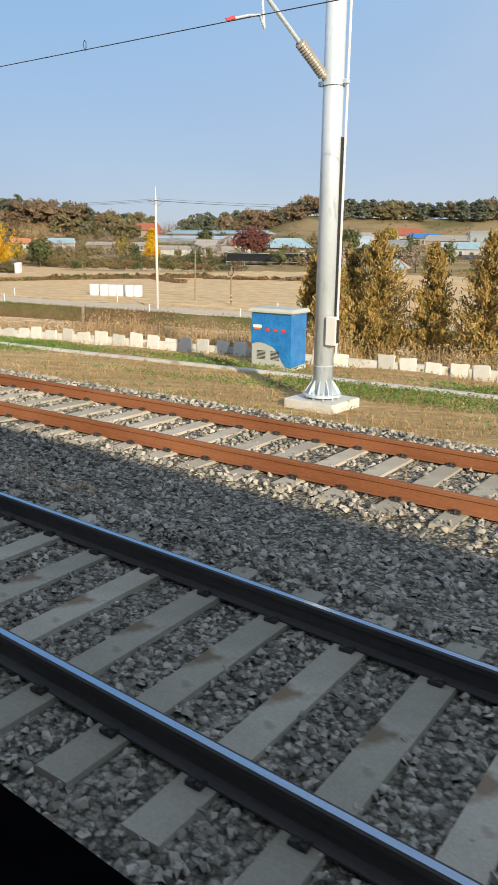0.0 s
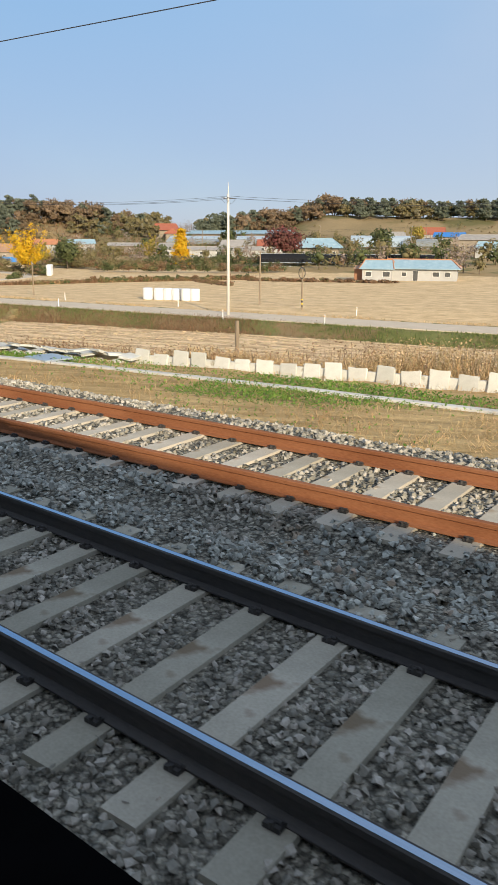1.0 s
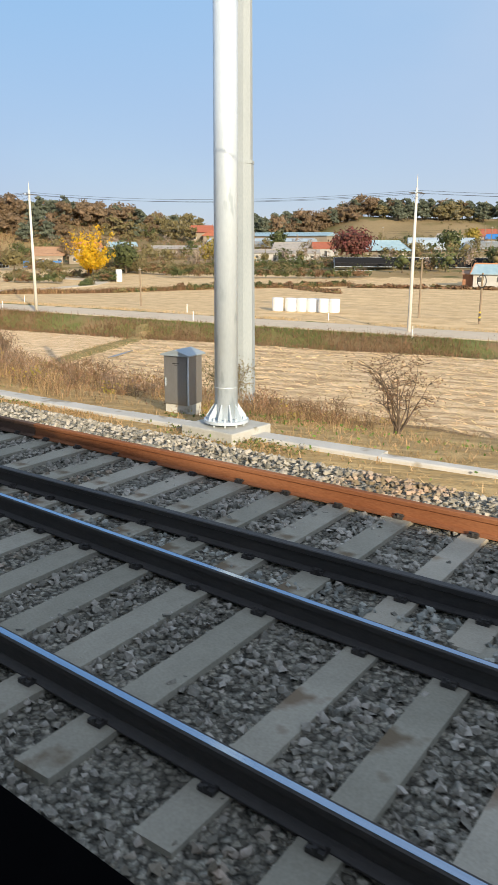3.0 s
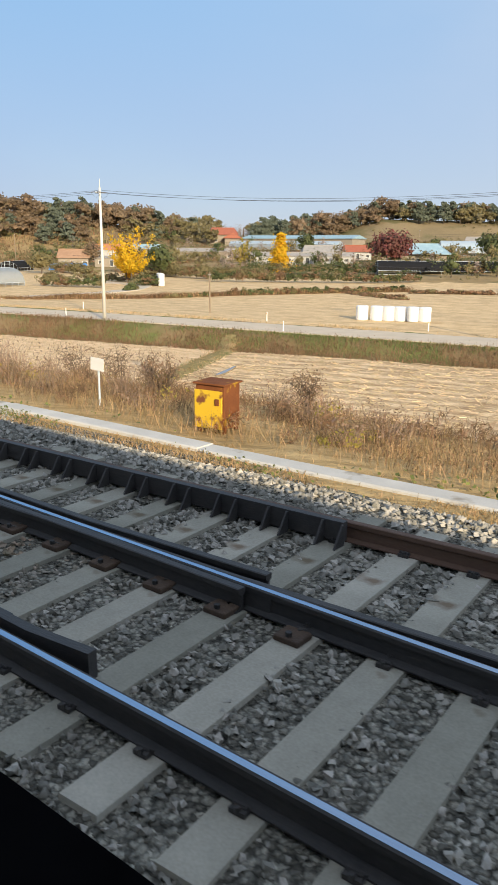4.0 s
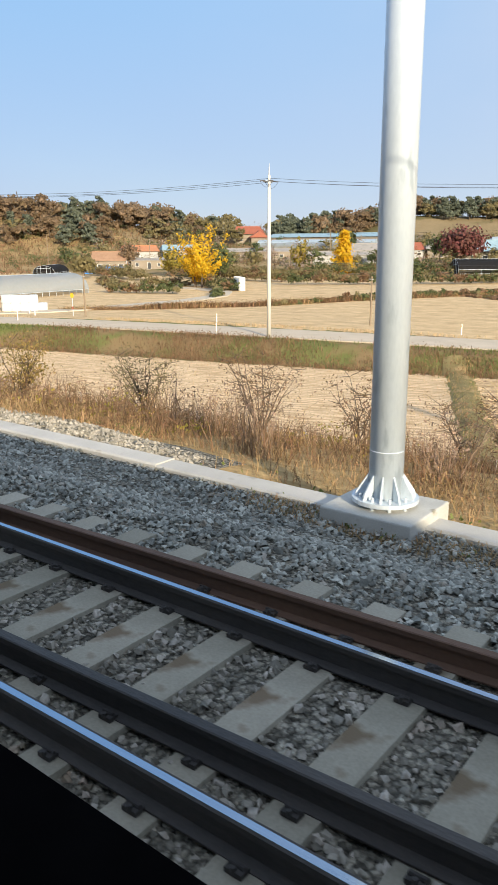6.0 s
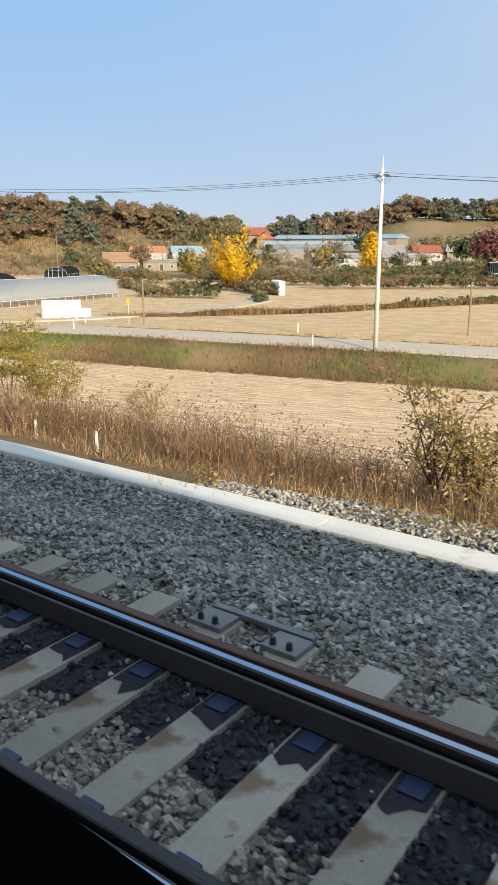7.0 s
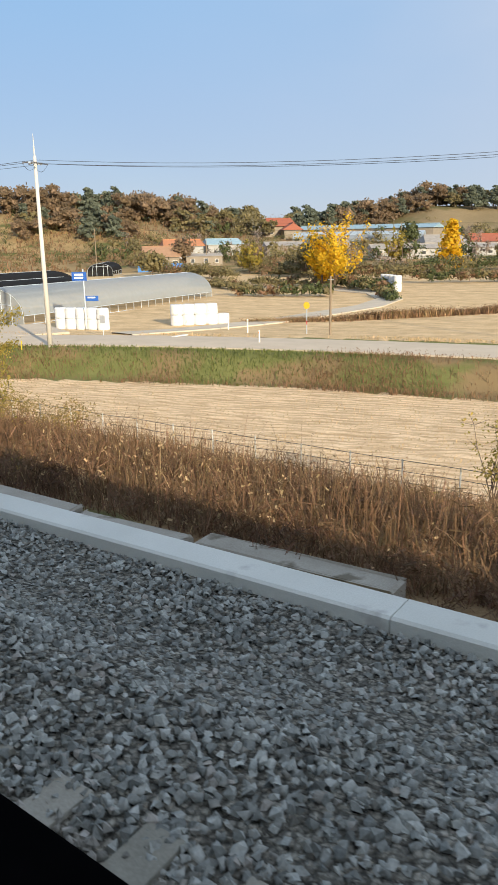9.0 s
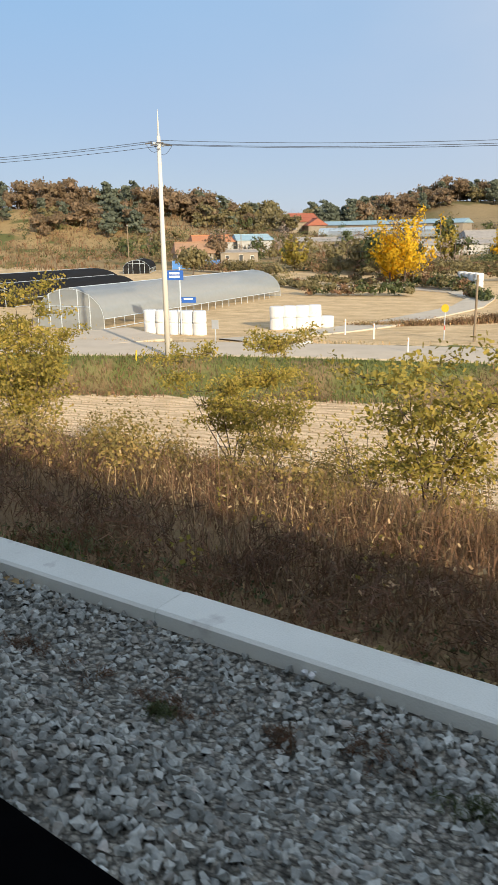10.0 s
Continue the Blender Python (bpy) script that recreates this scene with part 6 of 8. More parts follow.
# ---- puddle in a wheel rut ----
PUD = (-87.6, 46.2, -0.38, 0.925)        # place and direction
M_WATER = mat("muddy water", (0.22, 0.18, 0.12), (0.28, 0.23, 0.16), 1, 0.12, 0, 10)
bm = B()
ring = []
for k in range(18):
    a = k / 18 * math.tau
    r = 1.0 + 0.18 * math.sin(3 * a + 1)
    u, v = 2.4 * r * math.cos(a), 0.22 * r * math.sin(a)
    ring.append(bm.verts.new((PUD[0] + u * PUD[2] - v * PUD[3], PUD[1] + u * PUD[3] + v * PUD[2], gz(PUD[0], PUD[1]) + 0.14)))
bm.faces.new(ring)
low = [bm.verts.new(v.co - Vector((0, 0, 0.3))) for v in ring]
for k in range(18):
    bm.faces.new((ring[k], low[k], low[(k + 1) % 18], ring[(k + 1) % 18]))
tagged(part("puddle", bm, M_WATER, None), "narrow puddle of rainwater in a straw field rut", "puddle", kind="structure")


# ---- vegetation ----
rng = np.random.default_rng(7)
# pine and oak are lifted and greyed: distance haze put into the colour
L_PINE = leaf_mat("hazy pine needles", (0.125, 0.15, 0.108), (0.195, 0.222, 0.162), 0.3, 0.4)
L_OAK = leaf_mat("hazy russet oak leaves", (0.215, 0.155, 0.095), (0.33, 0.24, 0.15), 0.2, 0.5)
L_OLIVE = leaf_mat("olive autumn leaves", (0.17, 0.15, 0.066), (0.26, 0.215, 0.1), 0.22, 0.3)
L_GREY = leaf_mat("bare grey twigs", (0.24, 0.19, 0.155), (0.34, 0.27, 0.22), 0.3, 0.2)
L_GINK = leaf_mat("yellow ginkgo leaves", (0.66, 0.42, 0.015), (0.82, 0.56, 0.03), 0.22, 0.4)
L_MAPLE = leaf_mat("dark red leaves", (0.13, 0.045, 0.038), (0.2, 0.075, 0.058), 0.4, 0.3)
L_GREEN = leaf_mat("dark green leaves", (0.06, 0.08, 0.028), (0.12, 0.14, 0.048), 0.3, 0.25)
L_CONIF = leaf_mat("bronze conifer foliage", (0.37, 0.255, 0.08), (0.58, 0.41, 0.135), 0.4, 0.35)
# inner sprays: olive, with the crown's inner shade darkened into the colour
L_CONIN = leaf_mat("shade-darkened olive conifer foliage", (0.19, 0.165, 0.055), (0.30, 0.25, 0.085), 0.35, 0.3)
L_TWIG = leaf_mat("bare brown twigs", (0.22, 0.15, 0.10), (0.36, 0.26, 0.185), 0.35, 0.1)
L_GOLD = leaf_mat("golden-olive leaves", (0.24, 0.18, 0.055), (0.42, 0.31, 0.10), 0.4, 0.4)
L_SAPL = leaf_mat("yellow-green locust leaves", (0.25, 0.215, 0.045), (0.52, 0.41, 0.085), 0.4, 0.45)
L_WEED = leaf_mat("brown-red dry weeds", (0.165, 0.097, 0.05), (0.30, 0.19, 0.102), 0.45, 0.3)
L_STALK = leaf_mat("dark dead stalks", (0.10, 0.055, 0.03), (0.20, 0.11, 0.055), 0.4, 0.25)
L_REED = leaf_mat("tan dry reeds", (0.48, 0.34, 0.17), (0.64, 0.49, 0.28), 0.35, 0.35)
L_HAY = leaf_mat("brown-tan hay", (0.34, 0.225, 0.105), (0.52, 0.37, 0.19), 0.4, 0.3)
L_GRASS = leaf_mat("green grass", (0.11, 0.14, 0.036), (0.20, 0.23, 0.07), 0.35, 0.35)
L_CLOVER = leaf_mat("green ground weeds", (0.1, 0.2, 0.03), (0.17, 0.29, 0.05), 0.3, 0.3)
L_STRAW = leaf_mat("loose straw", (0.6, 0.45, 0.25), (0.76, 0.59, 0.35), 0.3, 0.2)
M_BARK = mat("grey-brown bark", (0.10, 0.075, 0.055), (0.17, 0.13, 0.10), 6, 0.95, 0.5, 40, stretch=(1, 1, 0.2))


def rand_dirs(n):
    v = rng.normal(size=(n, 3))
    return v / np.linalg.norm(v, axis=1)[:, None]


def leaf_quads(c, size, aspect=0.7, up=0.0, outward=None):
    n = len(c)
    a = rand_dirs(n)
    if outward is not None:              # leaves lie along the crown's surface
        nrm = outward / (np.linalg.norm(outward, axis=1)[:, None] + 1e-6) + rng.normal(size=(n, 3)) * 0.45
        a = np.cross(nrm, a)
        a /= np.linalg.norm(a, axis=1)[:, None] + 1e-9
        b = np.cross(nrm, a)
        b /= np.linalg.norm(b, axis=1)[:, None] + 1e-9
        s = size * rng.uniform(0.6, 1.3, n)[:, None]
        return c, a * s, b * s * aspect
    a[:, 2] += up
    a /= np.linalg.norm(a, axis=1)[:, None]
    b = np.cross(a, rand_dirs(n))
    b /= np.linalg.norm(b, axis=1)[:, None] + 1e-9
    s = size * rng.uniform(0.6, 1.3, n)[:, None]
    return c, a * s, b * s * aspect


def crown_points(kind, h, w, n):
    """Points of leaf clumps for a crown of height h and width w above z = 0."""
    if kind == "pine":
        k = max(5, int(n / 26))
        t = rng.uniform(0.25, 1, k)
        ang = rng.uniform(0, math.tau, k)
        rad = (w / 2) * (1.05 - t) ** 0.6 * rng.uniform(0.35, 1, k)
        cen = np.stack([rad * np.cos(ang), rad * np.sin(ang), t * h * 0.96], 1)
        spread = np.array([0.13 * w, 0.13 * w, 0.04 * h])
    elif kind == "cone":
        k = max(8, int(n / 18))
        t = rng.uniform(0.03, 1, k) ** 1.15
        ang = rng.uniform(0, math.tau, k)
        rad = (w / 2) * (1.02 - t) ** 0.85 * rng.uniform(0.4, 1.05, k)
        cen = np.stack([rad * np.cos(ang), rad * np.sin(ang), t * h], 1)
        spread = np.array([0.09 * w, 0.09 * w, 0.03 * h])
    elif kind == "vase":
        k = 26
        ang, el = rng.uniform(0, math.tau, k), np.radians(rng.uniform(28, 82, k))
        length = h * 0.88 * np.minimum(1.0, (w * 0.5 / h) / np.cos(el) * rng.uniform(0.75, 1.15, k)) * rng.uniform(0.8, 1.05, k)
        pick = rng.integers(0, k, n)
        u = rng.uniform(0.22, 1.0, n) ** 0.8
        axis = np.stack([np.cos(ang) * np.cos(el), np.sin(ang) * np.cos(el), np.sin(el)], 1)
        c = axis[pick] * (length[pick] * u)[:, None] + np.array([0, 0, 0.12 * h])
        return c + rng.normal(size=(n, 3)) * np.array([0.042, 0.042, 0.038]) * w * (1.15 - 0.6 * u)[:, None]
    else:
        k = max(7, int(n / 24))
        d = rand_dirs(k)
        r = rng.uniform(0.45, 1.0, k)[:, None]
        cen = d * r * np.array([w / 2, w / 2, h * 0.36]) * 0.86
        cen[:, 2] = np.where(cen[:, 2] < -h * 0.2, -h * 0.2, cen[:, 2]) + h * 0.60
        spread = np.array([0.10 * w, 0.10 * w, 0.075 * h])
    pick = rng.integers(0, k, n)
    return cen[pick] + rng.normal(size=(n, 3)) * spread


def trunk_bm(h, r, limbs, w, start=0.25):
    bm = B()
    p = Vector((0, 0, -0.3))
    for i in range(4):
        q = Vector((rng.normal() * 0.02 * h, rng.normal() * 0.02 * h, h * 0.85 * (i + 1) / 4))
        tube(bm, p, q, r * (1 - 0.22 * i), r * (1 - 0.22 * (i + 1)), 7, False)
        p = q
    for i in range(limbs):
        z = h * (start + (0.85 - start) * (i + 0.5) / limbs)
        a = rng.uniform(0, math.tau)
        L = w * 0.42 * rng.uniform(0.6, 1.0) * (1 - 0.4 * (z / h))
        m0 = Vector((0, 0, z))
        m1 = m0 + Vector((math.cos(a) * L * 0.6, math.sin(a) * L * 0.6, L * 0.35))
        m2 = m0 + Vector((math.cos(a + 0.2) * L, math.sin(a + 0.2) * L, L * 0.75))
        tube(bm, m0, m1, r * 0.42, r * 0.26, 5, False)
        tube(bm, m1, m2, r * 0.26, r * 0.08, 5, False)
        m3 = m1 + Vector((math.cos(a - 0.7) * L * 0.5, math.sin(a - 0.7) * L * 0.5, L * 0.3))
        tube(bm, m1, m3, r * 0.2, r * 0.06, 5, False)
    return bm


def tree(name, x, y, kind, h, w, n, size, leaf, label, r=0.16, limbs=9, zb=None, group="", start=0.25, lift=0.0, aspect=0.7):
    e = thing(name, label, "tree", (x, y, gz(x, y) if zb is None else zb), 0, group)
    part("trunk", trunk_bm(h, r, limbs, w, start), M_BARK, e)
    c = crown_points(kind, h, w, n)
    c[:, 2] += lift
    finish("crown", quads("crown", *leaf_quads(c, size, aspect, 0.0, c - np.array([0, 0, h * 0.5]))), leaf, e)
    return e


# yellow ginkgos, dark red maple, green trees of the village
for k, (dx, dy, hh, ww) in enumerate(((0, 0, 12.0, 13.0), (-3.0, 1.6, 8.2, 8.0))):
    tree("ginkgo_tree", -174.2 + dx, 116.2 + dy, "vase", hh, ww, 3100, 0.16, L_GINK, "bright yellow ginkgo with upswept limbs at the field edge", 0.2, 14, group="ginkgo clump", start=0.2)
tree("ginkgo_tree", -174.2, 171, "cone", 10, 6.4, 2600, 0.26, L_GINK, "bright yellow cone-shaped ginkgo beside a hedge", 0.2, 8)
tree("ginkgo_tree", -187.4, 171, "vase", 8.5, 7.5, 900, 0.26, L_SAPL, "half-bare yellow-green ginkgo beside village houses", 0.16, 10)
tree("ginkgo_tree", -214, 150, "vase", 8, 7, 900, 0.26, L_SAPL, "yellow-green tree beside the village", 0.16, 10)
tree("maple_tree", -152, 193, "round", 10.5, 12, 2600, 0.30, L_MAPLE, "spreading dark red maple in the village", 0.25, 12)
tree("broadleaf_tree", -189, 140, "round", 8.5, 7, 1500, 0.28, L_GREEN, "dense dark green tree beside a ginkgo", 0.2, 9)
tree("broadleaf_tree", -196, 147, "round", 8.0, 7, 1300, 0.28, L_OLIVE, "olive-brown tree beside a ginkgo", 0.2, 9)
tree("broadleaf_tree", -229, 133, "round", 6.0, 7, 1300, 0.28, L_OLIVE, "round olive tree behind the greenhouse", 0.2, 9)
tree("broadleaf_tree", -212, 238, "round", 9, 7, 900, 0.34, L_GREEN, "dark green tree among village houses", 0.2, 9)
tree("broadleaf_tree", -168, 216, "round", 8, 8, 900, 0.34, L_GREEN, "dark green tree among village houses", 0.2, 9)
tree("broadleaf_tree", -140, 232, "round", 9, 9, 900, 0.34, L_GREEN, "dark green tree among village houses", 0.2, 9)
tree("broadleaf_tree", -161, 300, "round", 8, 7, 600, 0.36, L_SAPL, "yellow-green tree before a blue roof", 0.2, 9)
tree("broadleaf_tree", -248, 168, "round", 8, 7, 900, 0.30, L_OAK, "russet tree behind a farmhouse", 0.2, 9)
tree("broadleaf_tree", -108, 190, "round", 6, 6, 700, 0.3, L_GREEN, "dark green tree beside a farmhouse", 0.2, 8)
# bronze conifers below the bank by the siding


def conifer(x, y, tip, w, label):
    """A loose conifer: whorls of upswept branches, each feathered with short sprays."""
    zb = gz(x, y)
    h = tip - zb
    e = thing("conifer_tree", label, "tree", (x, y, zb), 0, "bank conifers")
    bm = tube(B(), (0, 0, -0.3), (0, 0, h * 0.97), 0.13, 0.012, 7, False)
    cs, outs = [], []
    for k in range(150):
        t = 0.06 + 0.92 * (k + rng.random()) / 150
        a = k * 2.4 + rng.normal() * 0.3
        L = (w / 2) * min(1.0, 1.25 * (1 - t) ** 0.75 + 0.04) * rng.uniform(0.55, 1.12)
        rise = L * rng.uniform(0.25, 0.75)
        p0, p1 = Vector((0, 0, h * t)), Vector((math.cos(a) * L, math.sin(a) * L, h * t + rise))
        if k % 2 == 0:
            tube(bm, p0, p1, 0.018, 0.005, 4, False)
        n = int(26 + 60 * L)
        u = rng.uniform(0.15, 1.05, n)
        c = np.array(p0)[None] + u[:, None] * np.array(p1 - p0)[None] + rng.normal(size=(n, 3)) * np.array([0.10, 0.10, 0.10]) * (0.5 + L * 0.6)
        cs.append(c)
        outs.append(np.repeat(np.array([[math.cos(a) * 0.5, math.sin(a) * 0.5, 1.0]]), n, 0))
    part("trunk", bm, M_BARK, e)
    c, d = np.concatenate(cs), np.concatenate(outs) + rng.normal(size=(sum(map(len, cs)), 3)) * 0.55
    d /= np.linalg.norm(d, axis=1)[:, None]
    sd = np.cross(d, rand_dirs(len(c)))
    sd /= np.linalg.norm(sd, axis=1)[:, None] + 1e-9
    half = rng.uniform(0.05, 0.13, len(c))[:, None]
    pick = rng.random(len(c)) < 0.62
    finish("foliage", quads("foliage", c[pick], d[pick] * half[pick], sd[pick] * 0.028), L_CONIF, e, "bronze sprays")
    # the darker sprays sit closer in, standing in for shade within the crown
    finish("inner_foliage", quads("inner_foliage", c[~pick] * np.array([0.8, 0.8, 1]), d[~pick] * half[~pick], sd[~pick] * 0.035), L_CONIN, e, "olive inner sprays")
    return e


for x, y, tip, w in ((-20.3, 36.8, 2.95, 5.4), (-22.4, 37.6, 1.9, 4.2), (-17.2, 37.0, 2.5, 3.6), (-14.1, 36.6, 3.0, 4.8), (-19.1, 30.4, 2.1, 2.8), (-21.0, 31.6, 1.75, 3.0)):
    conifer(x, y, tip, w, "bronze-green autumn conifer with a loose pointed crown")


bm = bmesh.new()
bmesh.ops.create_icosphere(bm, subdivisions=1, radius=1.0)
bm.verts.ensure_lookup_table()
LUMP_V = np.array([v.co[:] for v in bm.verts])
LUMP_F = np.array([[v.index for v in f.verts] for f in bm.faces])
bm.free()


def lumps(specs, name, leaf, parent):
    """Uneven leafy masses inside the crowns of a distant wood, three or four to a tree."""
    V, F, o = [], [], 0
    for x, y, z, kind, h, w, n in specs:
        for k in range(4 if kind != "pine" else 3):
            a, t = rng.uniform(0, math.tau), rng.uniform(0.36, 0.8)
            r = (w * 0.15) * rng.uniform(0.75, 1.2) * (1.15 - 0.5 * t)
            off = np.array([math.cos(a), math.sin(a), 0]) * w * 0.2
            v = LUMP_V * (1 + rng.normal(size=(len(LUMP_V), 1)) * 0.26) * np.array([r, r, r * (0.85 if kind != "pine" else 0.7)])
            V.append(v + off + np.array([x, y, z + h * t]))
            F.append(LUMP_F + o)
            o += len(LUMP_V)
    ob = finish(name, mesh_from(name, np.concatenate(V), 3, np.concatenate(F)), leaf, parent)
    ob.data.polygons.foreach_set("use_smooth", np.ones(len(ob.data.polygons), bool))
    return ob


def cluster_of(specs, name, leaf, label, cat="shrub", size=0.3, trunks=True, wispy=False):
    """Many uncountable trees or shrubs of one colour as one body: specs of (x, y, z, kind, h, w, n)."""
    pts, outs = [], []
    tv, tf = [], []
    for x, y, z, kind, h, w, n in specs:
        c = crown_points(kind, h, w, n)
        pts.append(c + np.array([x, y, z]))
        outs.append((c - np.array([0, 0, h * 0.45])) / np.array([w, w, h]))
        if trunks:
            r = 0.025 * h
            o = len(tv)
            for zz, rr in ((-0.5, r), (h * 0.8, r * 0.4)):
                tv += [(x + rr * math.cos(a), y + rr * math.sin(a), z + zz) for a in (0, 1.57, 3.14, 4.71)]
            tf += [(o + i, o + (i + 1) % 4, o + 4 + (i + 1) % 4, o + 4 + i) for i in range(4)]
    if wispy:                            # thin upright stalks instead of leaves
        faces = leaf_quads(np.concatenate(pts), size, 0.06, 0.8)
    else:
        faces = leaf_quads(np.concatenate(pts), size, 0.7, 0.0, np.concatenate(outs))
    ob = finish(name, quads(name, *faces), leaf)
    tagged(ob, label, cat, kind="stuff")
    if tv:
        finish("trunk", mesh_from("trunk", np.array(tv), 4, np.array(tf)), M_BARK, ob)
    return ob


# ---- the wooded ridge ----
def ridge_at(s):
    k = int(s)
    u = s - k
    a, c = RIDGE[k], RIDGE[k + 1]
    return a[0] + (c[0] - a[0]) * u, a[1] + (c[1] - a[1]) * u


woods = {"pine": [], "oak": [], "olive": [], "grey": []}
lens = [math.hypot(c[0] - a[0], c[1] - a[1]) for a, c in zip(RIDGE, RIDGE[1:])]
for k, L in enumerate(lens):
    if k in (0, 11):
        continue
    for _ in range(int(L * (1.15 if k < 4 else 1.25))):
        px, py = ridge_at(k + rng.uniform(0, 0.999))
        dx, dy = RIDGE[k + 1][0] - RIDGE[k][0], RIDGE[k + 1][1] - RIDGE[k][1]
        nx_, ny_ = dy / L, -dx / L
        off = rng.uniform(-20, 50 if k < 4 else (36 if k < 8 else 20))
        x, y = px + nx_ * off, py + ny_ * off
        bearing = math.degrees(math.atan2(-55 - x, y)) + rng.normal() * 0.6
        stand = "pine"
        for limit, kinds in ((27.6, "pine"), (29.8, "oak"), (30.3, "pine"), (33.4, "oak"), (37.4, "pine"), (41.0, "grey"), (43.4, "olive"), (45.7, "pine"), (49.0, "oak"), (53.0, "pine"), (57.5, "oak"), (61.0, "pine"), (90, "oak")):
            if bearing < limit:
                stand = kinds
                break
        mix = rng.random()
        sp = stand if mix < 0.74 or stand == "grey" else ("oak" if mix < 0.84 else ("olive" if mix < 0.93 else "pine"))
        h = rng.uniform(7.0, 11.5) * (0.85 if sp == "grey" else 1) * (0.8 if off > 28 else 1)
        h *= 1.35 if sp == "oak" else 1.2
        woods[sp].append((x, y, float(ground_z(x, y)) - 0.24 * h, "pine" if sp == "pine" else "round", h, h * rng.uniform(0.7, 1.1), 150))
def crown_mat(name, c1, c2):
    return mat(name, c1, c2, 0.35, 0.95, 0.9, 2.2, island=0.22, fine_mix=0.5, depth=0.5)


def grove(specs, name, crown, leaf, label):
    """A distant wood: every tree a heap of uneven leafy puffs with ragged sprays on them."""
    V, F, C, O, o = [], [], [], [], 0
    tv, tf = [], []
    for x, y, z, kind, h, w, n in specs:
        base = np.array([x, y, z])
        m = 8
        if kind == "pine":
            t = np.linspace(0.42, 0.97, m)
            a, off = np.arange(m) * 2.4 + rng.normal(size=m) * 0.4, w * 0.40 * (1.06 - t) ** 0.6 * rng.uniform(0.3, 1.1, m)
            r, flat = w * rng.uniform(0.14, 0.22, m) * (1.3 - 0.6 * t), 0.6
        else:
            t = rng.uniform(0.34, 0.92, m)
            a = np.arange(m) * 2.4 + rng.normal(size=m) * 0.5
            off = w * 0.40 * np.sqrt(np.clip(1 - ((t - 0.52) / 0.46) ** 2, 0.02, 1)) * rng.uniform(0.45, 1.05, m)
            r, flat = w * rng.uniform(0.15, 0.23, m), 0.85
        for k in range(m):
            p = LUMP_V * (1 + rng.normal(size=(len(LUMP_V), 1)) * 0.34) * np.array([r[k], r[k], r[k] * flat]) * 0.62
            p = p + np.array([math.cos(a[k]) * off[k], math.sin(a[k]) * off[k], h * t[k]]) + base
            V.append(p)
            F.append(LUMP_F + o)
            o += len(LUMP_V)
            d = rand_dirs(56)
            d[:, 2] = np.abs(d[:, 2]) * 0.8 + d[:, 2] * 0.2
            C.append(d * r[k] * np.array([1, 1, flat]) * rng.uniform(0.6, 1.25, (56, 1)) + np.array([math.cos(a[k]) * off[k], math.sin(a[k]) * off[k], h * t[k]]) + base)
            O.append(d)
        r0, j = 0.02 * h, len(tv)
        for zz, rr in ((-0.5, r0), (h * 0.8, r0 * 0.5)):
            tv += [(x + rr * math.cos(q), y + rr * math.sin(q), z + zz) for q in (0, 1.57, 3.14, 4.71)]
        tf += [(j + i, j + (i + 1) % 4, j + 4 + (i + 1) % 4, j + 4 + i) for i in range(4)]
    ob = finish(name, mesh_from(name, np.concatenate(V), 3, np.concatenate(F)), crown)
    ob.data.polygons.foreach_set("use_smooth", np.ones(len(ob.data.polygons), bool))
    tagged(ob, label, "wood", kind="stuff")
    finish("sprays", quads("sprays", *leaf_quads(np.concatenate(C), 0.46, 0.62)), leaf, ob)
    finish("trunk", mesh_from("trunk", np.array(tv), 4, np.array(tf)), M_BARK, ob)
    return ob


# crown colours paled to stand in for haze over the distance
grove(woods["pine"], "pine_wood", crown_mat("hazy pine crowns", (0.11, 0.132, 0.10), (0.165, 0.188, 0.142)), L_PINE, "dark green pine wood along the hill")
grove(woods["oak"], "oak_wood", crown_mat("hazy russet oak crowns", (0.19, 0.14, 0.092), (0.28, 0.21, 0.14)), L_OAK, "russet oak wood along the hill")
grove(woods["olive"], "mixed_wood", crown_mat("hazy olive crowns", (0.18, 0.165, 0.11), (0.26, 0.235, 0.16)), L_OLIVE, "olive-brown mixed wood along the hill")
cluster_of([(a, b, c, d, e, f, 110) for a, b, c, d, e, f, g in woods["grey"]], "bare_wood", L_GREY, "bare grey trees in the saddle of the hill", "wood", 0.42, True, True)

vt = {"olive": [], "grey": [], "green": []}
for _ in range(185):
    x, y = rng.uniform(-300, -80), rng.uniform(176, 325) if rng.random() < 0.6 else rng.uniform(165, 225)
    if -264 < x < -222 and y < 180:
        continue
    h = rng.uniform(3.5, 7.5)
    vt[rng.choice(["olive", "olive", "grey", "green"])].append((x, y, gz(x, y) - 0.2 * h, "round", h * 1.15, h * rng.uniform(0.7, 1.1), 130))
lumps(vt["olive"], "crown_mass", L_OLIVE, cluster_of(vt["olive"], "village_trees", L_OLIVE, "olive-brown trees between the village houses", "trees", 0.26))
cluster_of(vt["grey"], "bare_trees", L_GREY, "bare grey trees between the village houses", "trees", 0.20)
lumps(vt["green"], "crown_mass", L_GREEN, cluster_of(vt["green"], "evergreen_trees", L_GREEN, "dark green trees between the village houses", "trees", 0.26))

